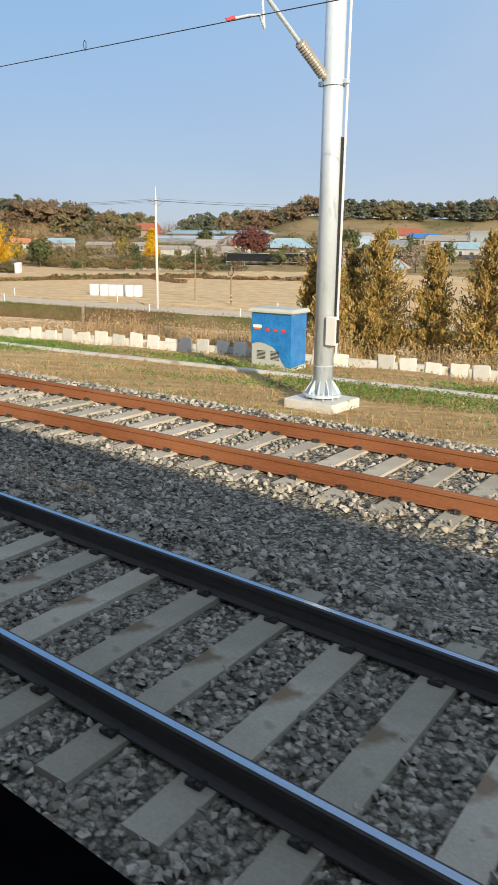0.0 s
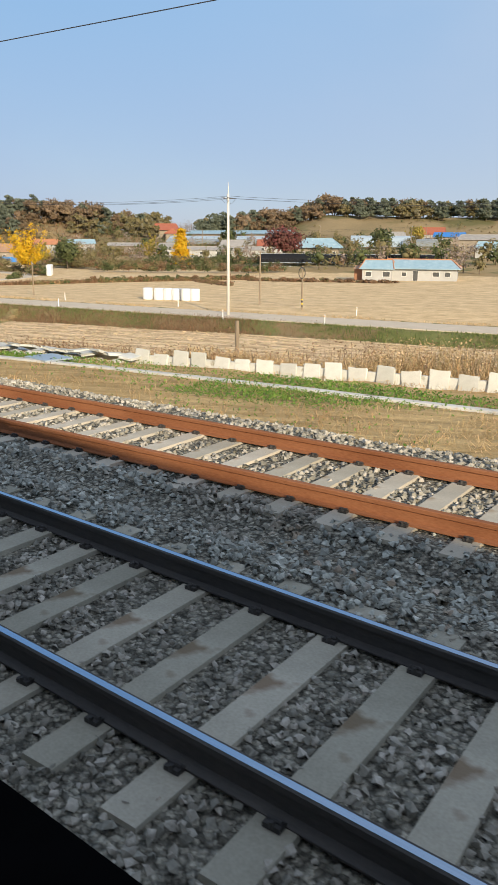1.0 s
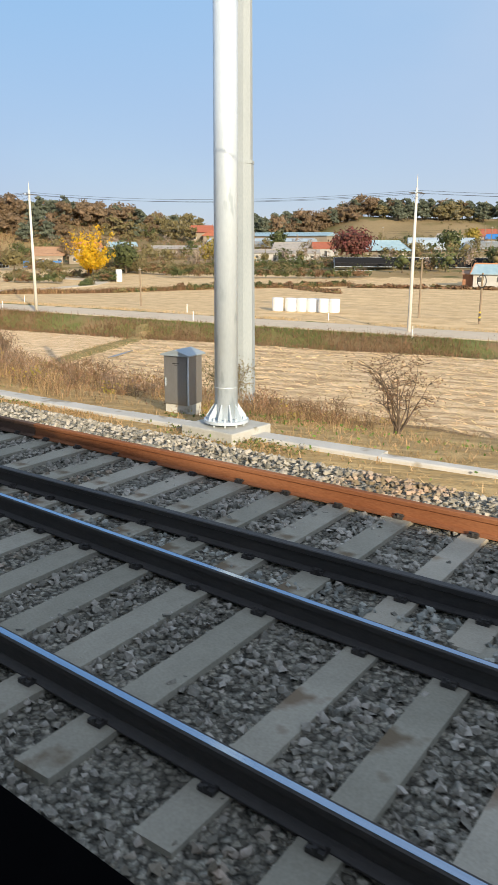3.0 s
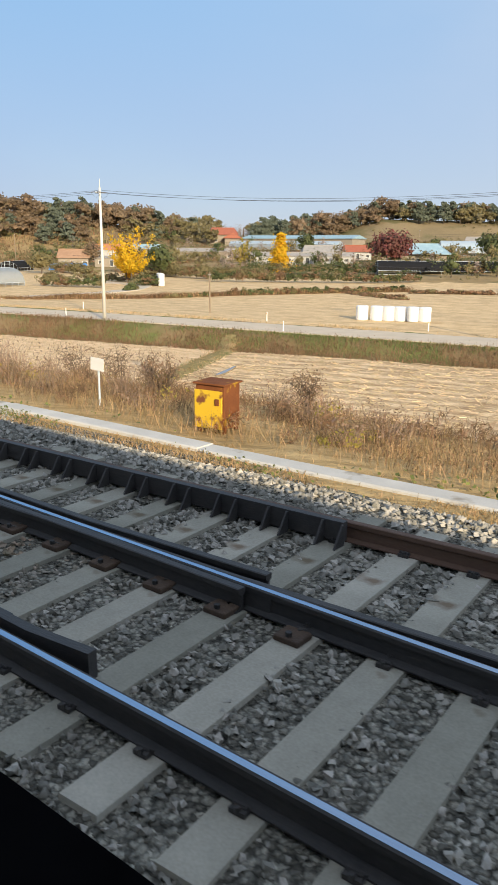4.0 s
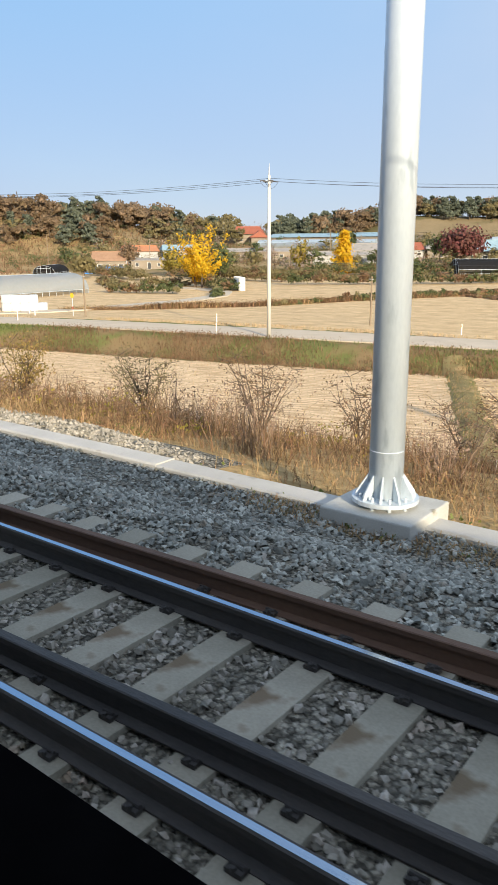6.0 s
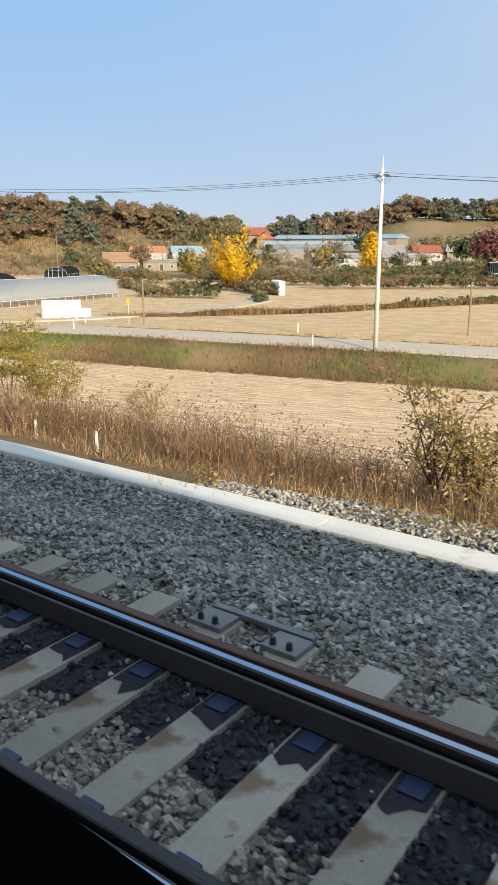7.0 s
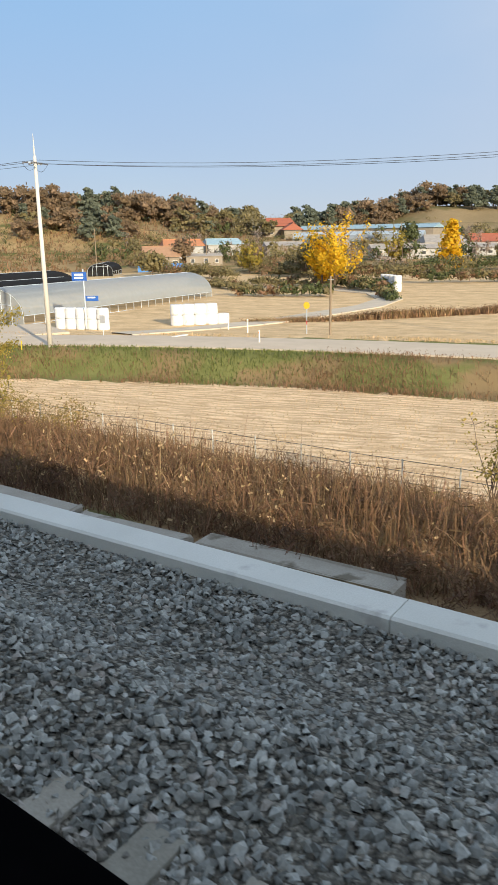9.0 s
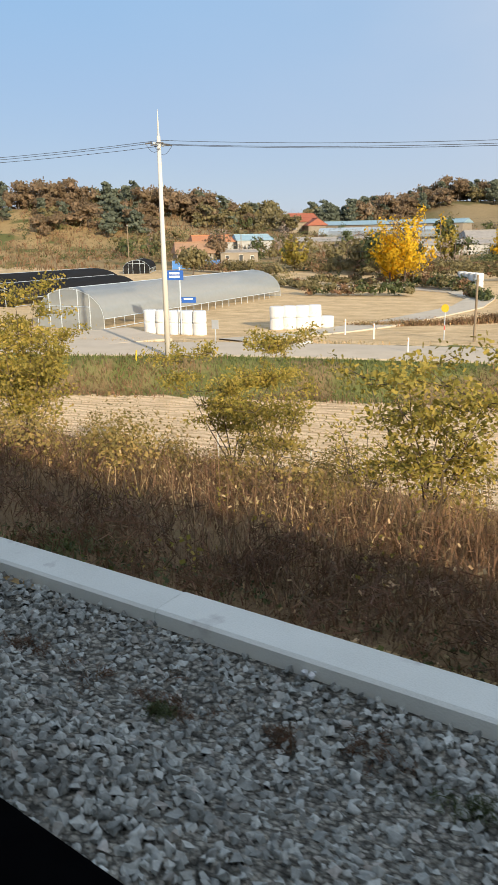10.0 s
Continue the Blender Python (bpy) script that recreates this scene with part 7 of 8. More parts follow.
# ---- shrubs among the houses, hedges on the terraces ----
shr = {"a": [], "b": [], "c": []}
for _ in range(800):
    x, y = rng.uniform(-330, -70), rng.uniform(150, 335)
    if y < 160 + 0.25 * (x + 150) - 12 or (y > 262 and x > -180 and rng.random() < 0.5):
        continue
    h = rng.uniform(1.6, 5.0)
    if -264 < x < -222 and 122 < y < 176:
        continue
    shr[rng.choice(["a", "b", "c"])].append((x, y, gz(x, y) - 0.2, "round", h, h * rng.uniform(1.0, 1.6), 38))
for _ in range(60):
    x, y = rng.uniform(-330, -185), rng.uniform(118, 175)
    if y < 118 + 0.35 * (-185 - x) * 0.4:
        continue
    h = rng.uniform(1.5, 3.4)
    if -264 < x < -222 and 122 < y < 176:
        continue
    shr[rng.choice(["a", "b", "c"])].append((x, y, gz(x, y) - 0.2, "round", h, h * 1.4, 60))
for _ in range(800):
    x, y = rng.uniform(-400, -225), rng.uniform(150, 275)
    if y < 150 + 0.3 * (-225 - x) * 0.5:
        continue
    h = rng.uniform(1.2, 5.5)
    if -264 < x < -222 and 122 < y < 176:
        continue
    shr[rng.choice(["a", "b", "c"])].append((x, y, gz(x, y) - 0.25 * h, "round", h * 1.3, h * rng.uniform(1.1, 1.9), 36))
for _ in range(420):
    x, y = rng.uniform(-300, -70), rng.uniform(335, 480)
    if float(ground_z(x, y)) < 5.5 or math.sin(x * 0.09) + math.sin(y * 0.11 + 1) < -0.5:
        continue
    h = rng.uniform(1.0, 3.2)
    shr[rng.choice(["b", "b", "c", "a"])].append((x, y, gz(x, y) - 0.25 * h, "round", h * 1.3, h * rng.uniform(1.2, 2.2), 36))
HEDGE = [((-139, 91), (-134, 100), 1.0, 1.5, "a"), ((-134, 100), (-122, 120), 1.3, 1.8, "a"), ((-122, 120), (-115, 129), 1.2, 1.6, "a"), ((-166, 131), (-149, 140), 2.6, 3.0, "a"), ((-149, 140), (-137, 149), 2.8, 3.2, "a"), ((-137, 149), (-126, 157), 2.4, 3.0, "a"), ((-182, 98), (-167, 102), 2.2, 2.6, "a"), ((-206, 118), (-184, 106), 1.8, 2.6, "b"), ((-240, 146), (-206, 132), 3.0, 3.6, "b"), ((-222, 158), (-188, 146), 3.2, 4.0, "b"), ((-206, 146), (-170, 140), 2.8, 3.6, "b"), ((-178, 121), (-162, 112), 2.2, 2.6, "a"), ((-192, 118), (-178, 121), 1.8, 2.4, "b"),
         ((-178, 160), (-150, 172), 3.2, 4.0, "a"), ((-150, 172), (-132, 182), 3.0, 4.0, "a"), ((-215, 150), (-188, 156), 2.8, 4.0, "b"), ((-188, 156), (-170, 158), 2.2, 3.0, "b"),
         ((-112, 126), (-84, 136), 0.9, 2.0, "c"), ((-126, 122), (-106, 112), 0.7, 3.2, "c"), ((-160, 104), (-156, 99), 1.8, 2.5, "a"), ((-170, 114), (-163, 110), 2.4, 3.0, "a")]
for (x0, y0), (x1, y1), h, w, kd in HEDGE:
    n = int(math.hypot(x1 - x0, y1 - y0) * 1.7)
    for k in range(n):
        u = (k + rng.uniform(0, 1)) / n
        x, y = x0 + (x1 - x0) * u, y0 + (y1 - y0) * u + rng.normal() * 0.5
        hh = h * rng.uniform(0.6, 1.15)
        shr[kd if rng.random() < 0.55 else rng.choice(["b", "c"])].append((x, y, gz(x, y) - 0.25, "round", hh * 1.15, w * rng.uniform(0.8, 1.3), 95))
cluster_of(shr["a"], "green_shrubs", L_GREEN, "dark green shrubs and hedges on the terraces", "shrub", 0.15, False)
cluster_of(shr["b"], "brown_shrubs", L_OLIVE, "olive-brown shrubs between the houses", "shrub", 0.15, False)
cluster_of(shr["c"], "russet_shrubs", L_WEED, "russet dry shrubs between the houses", "shrub", 0.15, False)


und = {"a": [], "b": []}
for _ in range(880):
    x = rng.uniform(-146, -84)
    y = float(kerb_y(x)) + (2.1 if -93 < x < -81 else 0.9) + 15.0 * rng.random() ** 1.9
    h = rng.uniform(0.35, 1.0) * float(lerp(y, [(8, 0.7), (9.5, 1.0), (14, 0.9), (18, 0.6), (24, 0.4)]))
    if (-100.2 < x < -93.6 and y < 9.1) or (-125 < x < -115.5 and y < 8.5):
        continue
    und["a" if rng.random() < 0.92 else "b"].append((x, y, gz(x, y) - 0.12, "round", h * 1.2, h * rng.uniform(1.2, 2.2), 38))
for _ in range(330):
    x = rng.uniform(-84, -44)
    y = float(kerb_y(x)) + 1.6 + 13.0 * rng.random()
    h = rng.uniform(0.25, 0.8)
    und["a" if rng.random() < 0.85 else "b"].append((x, y, gz(x, y) - 0.1, "round", h * 1.2, h * rng.uniform(1.2, 2.0), 60))
dense = []
for _ in range(520):
    x = rng.uniform(-146, -108)
    y = float(kerb_y(x)) + 0.75 + 5.5 * rng.random() ** 1.5
    if -125 < x < -116 and y < 8.35:
        continue
    h = rng.uniform(0.35, 0.8) * float(lerp(x, [(-146, 1.15), (-128, 1.0), (-108, 0.55)]))
    dense.append((x, y, gz(x, y) - 0.1, "round", h * 1.2, h * rng.uniform(1.0, 1.8), 75))
cluster_of(dense, "dark_undergrowth", L_STALK, "dense dark dead growth beside the edge beam", "weeds", 0.075, False, True)
tall = []
for _ in range(56):
    x = rng.uniform(-146, -131)
    y = float(kerb_y(x)) + 3.4 + 9.0 * rng.random()
    h = rng.uniform(0.9, 1.7)
    tall.append((x, y, gz(x, y) - 0.2, "round", h * 1.2, h * rng.uniform(0.9, 1.4), 320))
cluster_of(tall, "tangled_bushes", L_GOLD, "tangled golden-olive bushes on the bank", "bush", 0.024, False)
cluster_of(und["a"], "brown_undergrowth", L_WEED, "tangled brown undergrowth on the bank", "weeds", 0.085, False, True)
cluster_of(und["b"], "tan_undergrowth", L_SAPL, "yellowing low growth on the bank", "weeds", 0.022, False)


# ---- blades: reeds, dry weeds, grass ----
def blades(name, x, y, z, h, width, leaf, label, cat, lean=0.35, head=0.0, droop=0.25):
    """Bent two-part blades rooted at x, y, z; head: size of a loose seed head near the tip."""
    n = len(x)
    root = np.stack([x, y, z], 1)
    a = rng.uniform(0, math.tau, n)
    side = np.stack([np.cos(a), np.sin(a), np.zeros(n)], 1) * (width * rng.uniform(0.6, 1.3, n))[:, None]
    b = rng.uniform(0, math.tau, n)
    l = (rng.uniform(0, lean, n) * h)[:, None]
    off = np.stack([np.cos(b), np.sin(b), np.zeros(n)], 1) * l
    mid = root + off * 0.45 + np.stack([0 * h, 0 * h, h * 0.6], 1)
    tip = root + off + np.stack([0 * h, 0 * h, h * rng.uniform(0.75, 1.0, n)], 1) - np.array([0, 0, 1.0]) * (l * droop)
    v = np.stack([root - side, root + side, mid + side * 0.8, mid - side * 0.8, tip], 1).reshape(-1, 3)
    o = (np.arange(n) * 5)[:, None]
    f = np.concatenate([o + np.array([0, 1, 2]), o + np.array([0, 2, 3]), o + np.array([3, 2, 4])], 1).reshape(-1, 3)
    me = mesh_from(name, v, 3, f)
    ob = tagged(finish(name, me, leaf), label, cat, kind="stuff")
    if head:
        k = rng.random(n) < 0.6
        c = np.repeat((tip * 0.75 + mid * 0.25)[k], 2, 0) + rng.normal(size=(2 * k.sum(), 3)) * np.array([head, head, head * 1.6])
        finish("seed_plume", quads("seed_plume", *leaf_quads(c, head * 0.55, 0.45, 0.6)), leaf, ob)
    return ob


def scatter(n, x0, x1, y_lo, y_hi, clump=0.0, thr=0.0, s=2.0, seed=0.0):
    """n random places between two lines of the plan, thinned in patches."""
    x = rng.uniform(x0, x1, n)
    lo, hi = y_lo(x), y_hi(x)
    y = lo + (hi - lo) * rng.random(n)
    keep = wob(x, y, s, seed) + rng.normal(size=n) * 0.35 > thr
    keep &= ~(((x > -100.2) & (x < -93.6) & (y < 9.1)) | ((x > -125) & (x < -115.5) & (y < 8.5)))
    keep &= ~((x > -96) & (x < -81) & (y > kerb_y(x) + 0.3) & (y < kerb_y(x) + 1.3 + 0.25 * wob(x, y, 1.2, 0.6)))
    x, y = x[keep], y[keep]
    return x, y, ground_z(x, y) - 0.03


def weed_edge(x):
    """Where the weeds begin behind the edge beam: a gravel strip stays bare beside the points."""
    return kerb_y(x) + lerp(x, [(40, 0.8), (-79, 0.8), (-82.5, 1.5), (-90.5, 1.4), (-93.5, 0.8), (-200, 0.8)])


def bank_top(x):
    return lerp(x, [(40, 21), (-20, 19), (-34, 16.5), (-49, 16.2), (-62, 14.5), (-75, 12.5), (-90, 11.4), (-200, 10.8)])


# brown-red weeds on the bank, thick where the tracks have joined
x, y, z = scatter(62000, -146, -78, weed_edge, lambda x: np.full_like(x, 25.6), 0, -0.75, 1.6, 0.4)
d = np.clip((y - kerb_y(x) - 0.5) / 1.6, 0.25, 1)
h = rng.uniform(0.35, 1.55, len(x)) ** 1.0 * d * (0.85 + 0.3 * wob(x, y, 2.3, 1.1)) * lerp(x, [(-141, 1.1), (-112, 0.9), (-100, 0.8), (-86, 0.7), (-78, 0.6)]) * lerp(y, [(8, 0.6), (11, 0.95), (15, 0.8), (20, 0.5), (26, 0.3)])
blades("dark_stalks", x[::3], y[::3], z[::3], np.abs(h[::3]) * 0.9 + 0.1, 0.005, L_STALK, "dark brown dead stalks on the bank", "weeds", 1.1)
x, y, z, h = [np.delete(v, slice(0, None, 3)) for v in (x, y, z, h)]
blades("dry_weeds", x, y, z, np.abs(h) + 0.1, 0.0048, L_WEED, "thick brown-red dry weeds on the bank", "weeds", 0.8, 0.022)
x, y, z = scatter(22000, -146, -84, weed_edge, lambda x: np.full_like(x, 27.0), 0, 0.1, 2.2, 2.4)
blades("tan_reeds", x, y, z, rng.uniform(0.4, 1.0, len(x)) * np.clip((y - kerb_y(x)) / 3, 0.25, 1) * lerp(y, [(12, 1), (20, 0.7), (27, 0.55)]), 0.005, L_REED, "tan dry reeds among the weeds", "reeds", 0.6, 0.045)
# an even brown stand behind the edge beam
x, y, z = scatter(24000, -132, -100, lambda x: kerb_y(x) + 1.5, lambda x: kerb_y(x) + 7.0, 0, -0.9, 1.3, 4.7)
blades("brown_stand", x, y, z, rng.uniform(0.35, 1.15, len(x)) * (0.85 + 0.35 * wob(x, y, 1.1, 2.7)) * np.clip((y - kerb_y(x)) / 3.0, 0.5, 1) * lerp(x, [(-132, 1), (-112, 1), (-100, 0.7)]), 0.006, L_WEED, "dense stand of red-brown grass beside the edge beam", "weeds", 0.8)
x, y, z = scatter(11000, -134, -110, lambda x: kerb_y(x) + 0.5, lambda x: kerb_y(x) + 2.4, 0, -0.7, 1.0, 2.9)
blades("low_litter", x, y, z + 0.01, rng.uniform(0.05, 0.24, len(x)), 0.007, L_STALK, "low dead growth along the back of the edge beam", "weeds", 1.6)
# thinner weeds further back along the line
x, y, z = scatter(26000, -79, -44, lambda x: kerb_y(x) + 1.4, lambda x: np.full_like(x, 25.0), 0, 0.05, 1.8, 0.9)
blades("thin_weeds", x, y, z, rng.uniform(0.15, 0.75, len(x)) * lerp(y, [(10, 0.6), (14, 1), (25, 0.6)]), 0.006, L_WEED, "thin brown weeds on the bank", "weeds", 0.9, 0.03)
x, y, z = scatter(32000, -84, -40, lambda x: kerb_y(x) + 0.5, lambda x: np.full_like(x, 20.0), 0, -0.6, 1.4, 3.9)
blades("verge_hay", x, y, z, rng.uniform(0.05, 0.24, len(x)), 0.005, L_HAY, "short dry grass on the verge", "grass", 1.6)
x, y, z = scatter(15000, -103, -83, lambda x: weed_edge(x) - 0.8, lambda x: kerb_y(x) + 4.6, 0, -0.9, 1.1, 5.5)
blades("peg_hay", x, y, z, rng.uniform(0.06, 0.30, len(x)), 0.006, L_HAY, "short tan grass round the marker pegs", "grass", 1.3)
x, y, z = scatter(5000, -103, -83, lambda x: kerb_y(x) + 0.6, lambda x: kerb_y(x) + 2.4, 0, 0.3, 1.4, 1.5)
c = np.stack([x, y, z + rng.uniform(0.02, 0.16, len(x))], 1)
tagged(finish("edge_weeds", quads("edge_weeds", *leaf_quads(c, 0.02, 0.6, 0.3)), L_GRASS), "yellow-green weeds behind the edge beam", "weeds", kind="stuff")
x, y, z = scatter(9000, -146, -125, lambda x: kerb_y(x) + 0.4, lambda x: kerb_y(x) + 1.5, 0, 0.1, 1.2, 3.6)
c = np.stack([x, y, z + rng.uniform(0.02, 0.18, len(x))], 1)
tagged(finish("edge_weeds", quads("edge_weeds", *leaf_quads(c, 0.022, 0.6, 0.3)), L_GREEN), "dark green weeds along the back of the edge beam", "weeds", kind="stuff")
# bare twiggy shrubs on the bank
shrubs_x, shrubs_y = rng.uniform(-101, -46, 135), rng.random(135)
shrubs_y = kerb_y(shrubs_x) + 2.6 + 9.5 * shrubs_y ** 1.3
reps = rng.integers(45, 110, 135)
x, y = np.repeat(shrubs_x, reps), np.repeat(shrubs_y, reps)
tall_ = np.repeat(rng.uniform(0.55, 1.5, 135) * lerp(shrubs_x, [(-101, 1.0), (-90, 1.15), (-78, 1.25), (-66, 1.0), (-56, 0.65), (-46, 0.6)]), reps)
x, y = x + rng.normal(size=len(x)) * 0.16, y + rng.normal(size=len(x)) * 0.16
blades("bare_twigs", x, y, ground_z(x, y) - 0.05, tall_ * rng.uniform(0.45, 1.1, len(x)), 0.0055, L_TWIG, "bare twiggy shrubs on the weedy bank", "shrub", 0.9, 0.05, -0.05)
x, y = x + rng.normal(size=len(x)) * 0.3, y + rng.normal(size=len(x)) * 0.3
blades("shrub_litter", x, y, ground_z(x, y) - 0.03, tall_ * rng.uniform(0.15, 0.5, len(x)), 0.007, L_WEED, "brown undergrowth round bare shrubs", "weeds", 1.3, 0.03)
x, y, z = scatter(30000, -90, -44, lambda x: kerb_y(x) + 1.2, lambda x: kerb_y(x) + 8.5, 0, -0.1, 1.9, 6.3)
blades("fawn_grass", x, y, z, rng.uniform(0.12, 0.5, len(x)), 0.005, L_HAY, "fawn dry grass between the shrubs", "grass", 1.1, 0.025)
# reeds behind the slab wall
x, y, z = scatter(44000, -40, 4, lambda x: lerp(x, wall_pts) + 0.5, lambda x: lerp(x, wall_pts) + 9.0, 0, -0.55, 1.5, 0.2)
hh = rng.uniform(0.5, 1.9, len(x)) * (0.8 + 0.3 * wob(x, y, 1.7, 3.0)) * lerp(x, [(-40, 0.16), (-30, 0.18), (-25, 0.45), (-20, 0.7), (-14, 0.95), (4, 1.0)])
blades("tall_reeds", x[::2], y[::2], z[::2], hh[::2], 0.007, L_REED, "tall tan reeds behind the slab wall", "reeds", 0.8, 0.05)
blades("brown_reeds", x[1::2], y[1::2], z[1::2], hh[1::2] * 0.9, 0.007, L_HAY, "brown tangled grass behind the slab wall", "reeds", 1.0, 0.055)
x, y, z = scatter(9000, -40, 4, lambda x: lerp(x, wall_pts) + 1.5, lambda x: lerp(x, wall_pts) + 9.0, 0, 0.35, 1.2, 5.2)
blades("bank_weeds", x, y, z, rng.uniform(0.5, 1.5, len(x)) * lerp(x, [(-40, 0.4), (-30, 0.5), (-24, 0.8), (4, 1)]), 0.006, L_WEED, "brown weeds among the reeds", "weeds", 0.7, 0.06)
# matted hay and green patches by the siding
x, y, z = scatter(64000, -46, 4, lambda x: bed_edge(x) + 1.25, lambda x: lerp(x, wall_pts) + 0.6, 0, -0.55, 0.9, 1.3)
keep = (np.abs(y - kerb_y(x) - 0.15) > 0.22) & ((x > -17) | (rng.random(len(x)) < 0.22 + 0.35 * (wob(x, y, 1.3, 3.3) > 0.2)))
patch = wob(x, y, 1.6, 4.0)[keep] + rng.normal(size=keep.sum()) * 0.4 > 0.1
hx, hy, hz = x[keep], y[keep], z[keep] + 0.02
blades("matted_hay", hx[patch], hy[patch], hz[patch], rng.uniform(0.05, 0.2, patch.sum()), 0.006, L_REED, "matted dry grass on the verge", "grass", 2.4, 0.0, 0.35)
blades("brown_mat", hx[~patch], hy[~patch], hz[~patch], rng.uniform(0.05, 0.2, (~patch).sum()), 0.007, L_HAY, "brown matted grass on the verge", "grass", 2.4, 0.0, 0.35)
x, y, z = scatter(26000, -46, 4, lambda x: bed_edge(x) + 1.3, lambda x: lerp(x, wall_pts) + 0.4, 0, 0.45, 2.4, 7.7)
keep = np.abs(y - kerb_y(x) - 0.15) > 0.2
c = np.stack([x[keep], y[keep], z[keep] + rng.uniform(0.03, 0.16, keep.sum())], 1)
tagged(finish("ground_weeds", quads("ground_weeds", *leaf_quads(c, 0.022, 0.6, 0.2)), L_CLOVER), "bright green ground weeds in patches on the verge", "weeds", kind="stuff")
x, y, z = scatter(36000, -23, 4, lambda x: kerb_y(x) - 1.7, lambda x: kerb_y(x) - 0.1, 0, 0.15, 1.9, 9.1)
c = np.stack([x, y, z + rng.uniform(0.03, 0.13, len(x))], 1)
tagged(finish("clover", quads("clover", *leaf_quads(c, 0.02, 0.5, 0.2)), L_CLOVER), "bright green clover patches on the verge", "weeds", kind="stuff")
x, y, z = scatter(24000, -34, 4, lambda x: kerb_y(x) + 0.35, lambda x: kerb_y(x) + 1.9, 0, 0.05, 2.0, 4.4)
c = np.stack([x, y, z + rng.uniform(0.03, 0.14, len(x))], 1)
tagged(finish("clover", quads("clover", *leaf_quads(c, 0.022, 0.7, 0.2)), L_CLOVER), "bright green clover behind the edge beam", "weeds", kind="stuff")
x, y, z = scatter(5000, -141, -44, lambda x: kerb_y(x) + 0.42, lambda x: kerb_y(x) + 1.3, 0, 0.3, 1.5, 3.1)
c = np.stack([x, y, z + rng.uniform(0.02, 0.14, len(x))], 1)
tagged(finish("edge_weeds", quads("edge_weeds", *leaf_quads(c, 0.025, 0.8, 0.2)), L_GRASS), "small green weeds beside the edge beam", "weeds", kind="stuff")
x, y, z = scatter(16000, -80, -42, lambda x: kerb_y(x) - 0.55 - 0.1 * wob(x, x * 0.2, 1.3, 1.0), lambda x: kerb_y(x) - 0.02, 0, -0.35, 0.9, 2.1)
blades("kerb_grass", x, y, z + 0.02, rng.uniform(0.03, 0.12, len(x)), 0.006, L_HAY, "dry tufts along the edge beam", "grass", 1.2)
x, y, z = scatter(6500, -80, -42, lambda x: kerb_y(x) - 0.5, lambda x: kerb_y(x) - 0.04, 0, 0.35, 1.3, 6.1)
c = np.stack([x, y, z + rng.uniform(0.02, 0.14, len(x))], 1)
tagged(finish("edge_weeds", quads("edge_weeds", *leaf_quads(c, 0.02, 0.6, 0.3)), L_GRASS), "yellow-green weeds in front of the edge beam", "weeds", kind="stuff")
x, y, z = scatter(6500, -41, -24, lambda x: lerp(x, wall_pts) + 0.5, lambda x: lerp(x, wall_pts) + 6.0, 0, 0.0, 1.3, 8.2)
blades("brown_scrub", x, y, z, rng.uniform(0.2, 0.75, len(x)), 0.008, L_WEED, "brown twiggy scrub round the concrete chamber", "weeds", 1.1, 0.04)
# weedy bank between the lower and the upper stubble field, brown growth on the hillside
BANKF = [(-160, 70.0), (-152, 75.0), (-147.5, 80.0), (-141, 88.5), (-134.5, 99.5), (-128.5, 109), (-122, 120), (-114, 130)]
q = rng.uniform(0, len(BANKF) - 1.001, 15000)
k = q.astype(int)
pq = np.array(BANKF)
x, y = (pq[k] + (pq[k + 1] - pq[k]) * (q - k)[:, None]).T
x, y = x + rng.normal(size=15000) * 0.55, y + rng.normal(size=15000) * 0.55
h = rng.uniform(0.35, 1.35, 15000) * (0.8 + 0.3 * wob(x, y, 3.0, 0.5)) * lerp(x, [(-160, 0.45), (-152, 0.6), (-145, 1.0), (-100, 1.0)])
g = wob(x, y, 4.0, 1.7) + rng.normal(size=15000) * 0.5
for name, pick, leaf, label in (("terrace_weeds", g < 0.1, L_WEED, "tall brown weeds on the bank between two fields"), ("terrace_hay", (g >= 0.1) & (g < 0.9), L_HAY, "tan dry grass on the bank between two fields"), ("terrace_grass", g >= 0.9, L_OLIVE, "olive grass on the bank between two fields")):
    blades(name, x[pick], y[pick], ground_z(x, y)[pick] - 0.05, h[pick], 0.045, leaf, label, "weeds", 0.5, 0.1)
x, y = rng.uniform(-420, -228, 16000), rng.uniform(126, 262, 16000)
k = (y > 126 + 0.22 * (-228 - x)) & ((x < -268) | (x > -218) | (y > 178)) & (wob(x, y, 11.0, 2.1) > -0.5)
x, y = x[k], y[k]
blades("hill_scrub", x, y, ground_z(x, y) - 0.1, rng.uniform(0.5, 1.9, len(x)), 0.14, L_WEED, "brown scrub covering the lower hillside", "shrub", 0.6, 0.2)
# the road bank
x, y, z = scatter(40000, -175, -30, lambda x: road_y(x) - 6.2, lambda x: road_y(x) - 0.3, 0, -0.6, 4.0, 0.8)
g = wob(x, y, 9.0, 2.0) + rng.normal(size=len(x)) * 0.5 > lerp(x, [(-175, -0.5), (-147, -0.3), (-139, 0.6), (-102, 0.6), (-90, -0.4), (-30, -0.7)]) + lerp(y - road_y(x), [(-6.2, 0.9), (-3.2, 0.35), (-1.5, -0.5), (0, -0.7)])
blades("bank_grass", x[g], y[g], z[g], rng.uniform(0.15, 0.42, g.sum()), 0.028, L_GRASS, "green grass on the road bank", "grass", 0.8)
g = ~g
blades("bank_stalks", x[g], y[g], z[g], rng.uniform(0.2, 0.6, g.sum()), 0.022, L_WEED, "brown stalks on the road bank", "weeds", 0.7, 0.08)
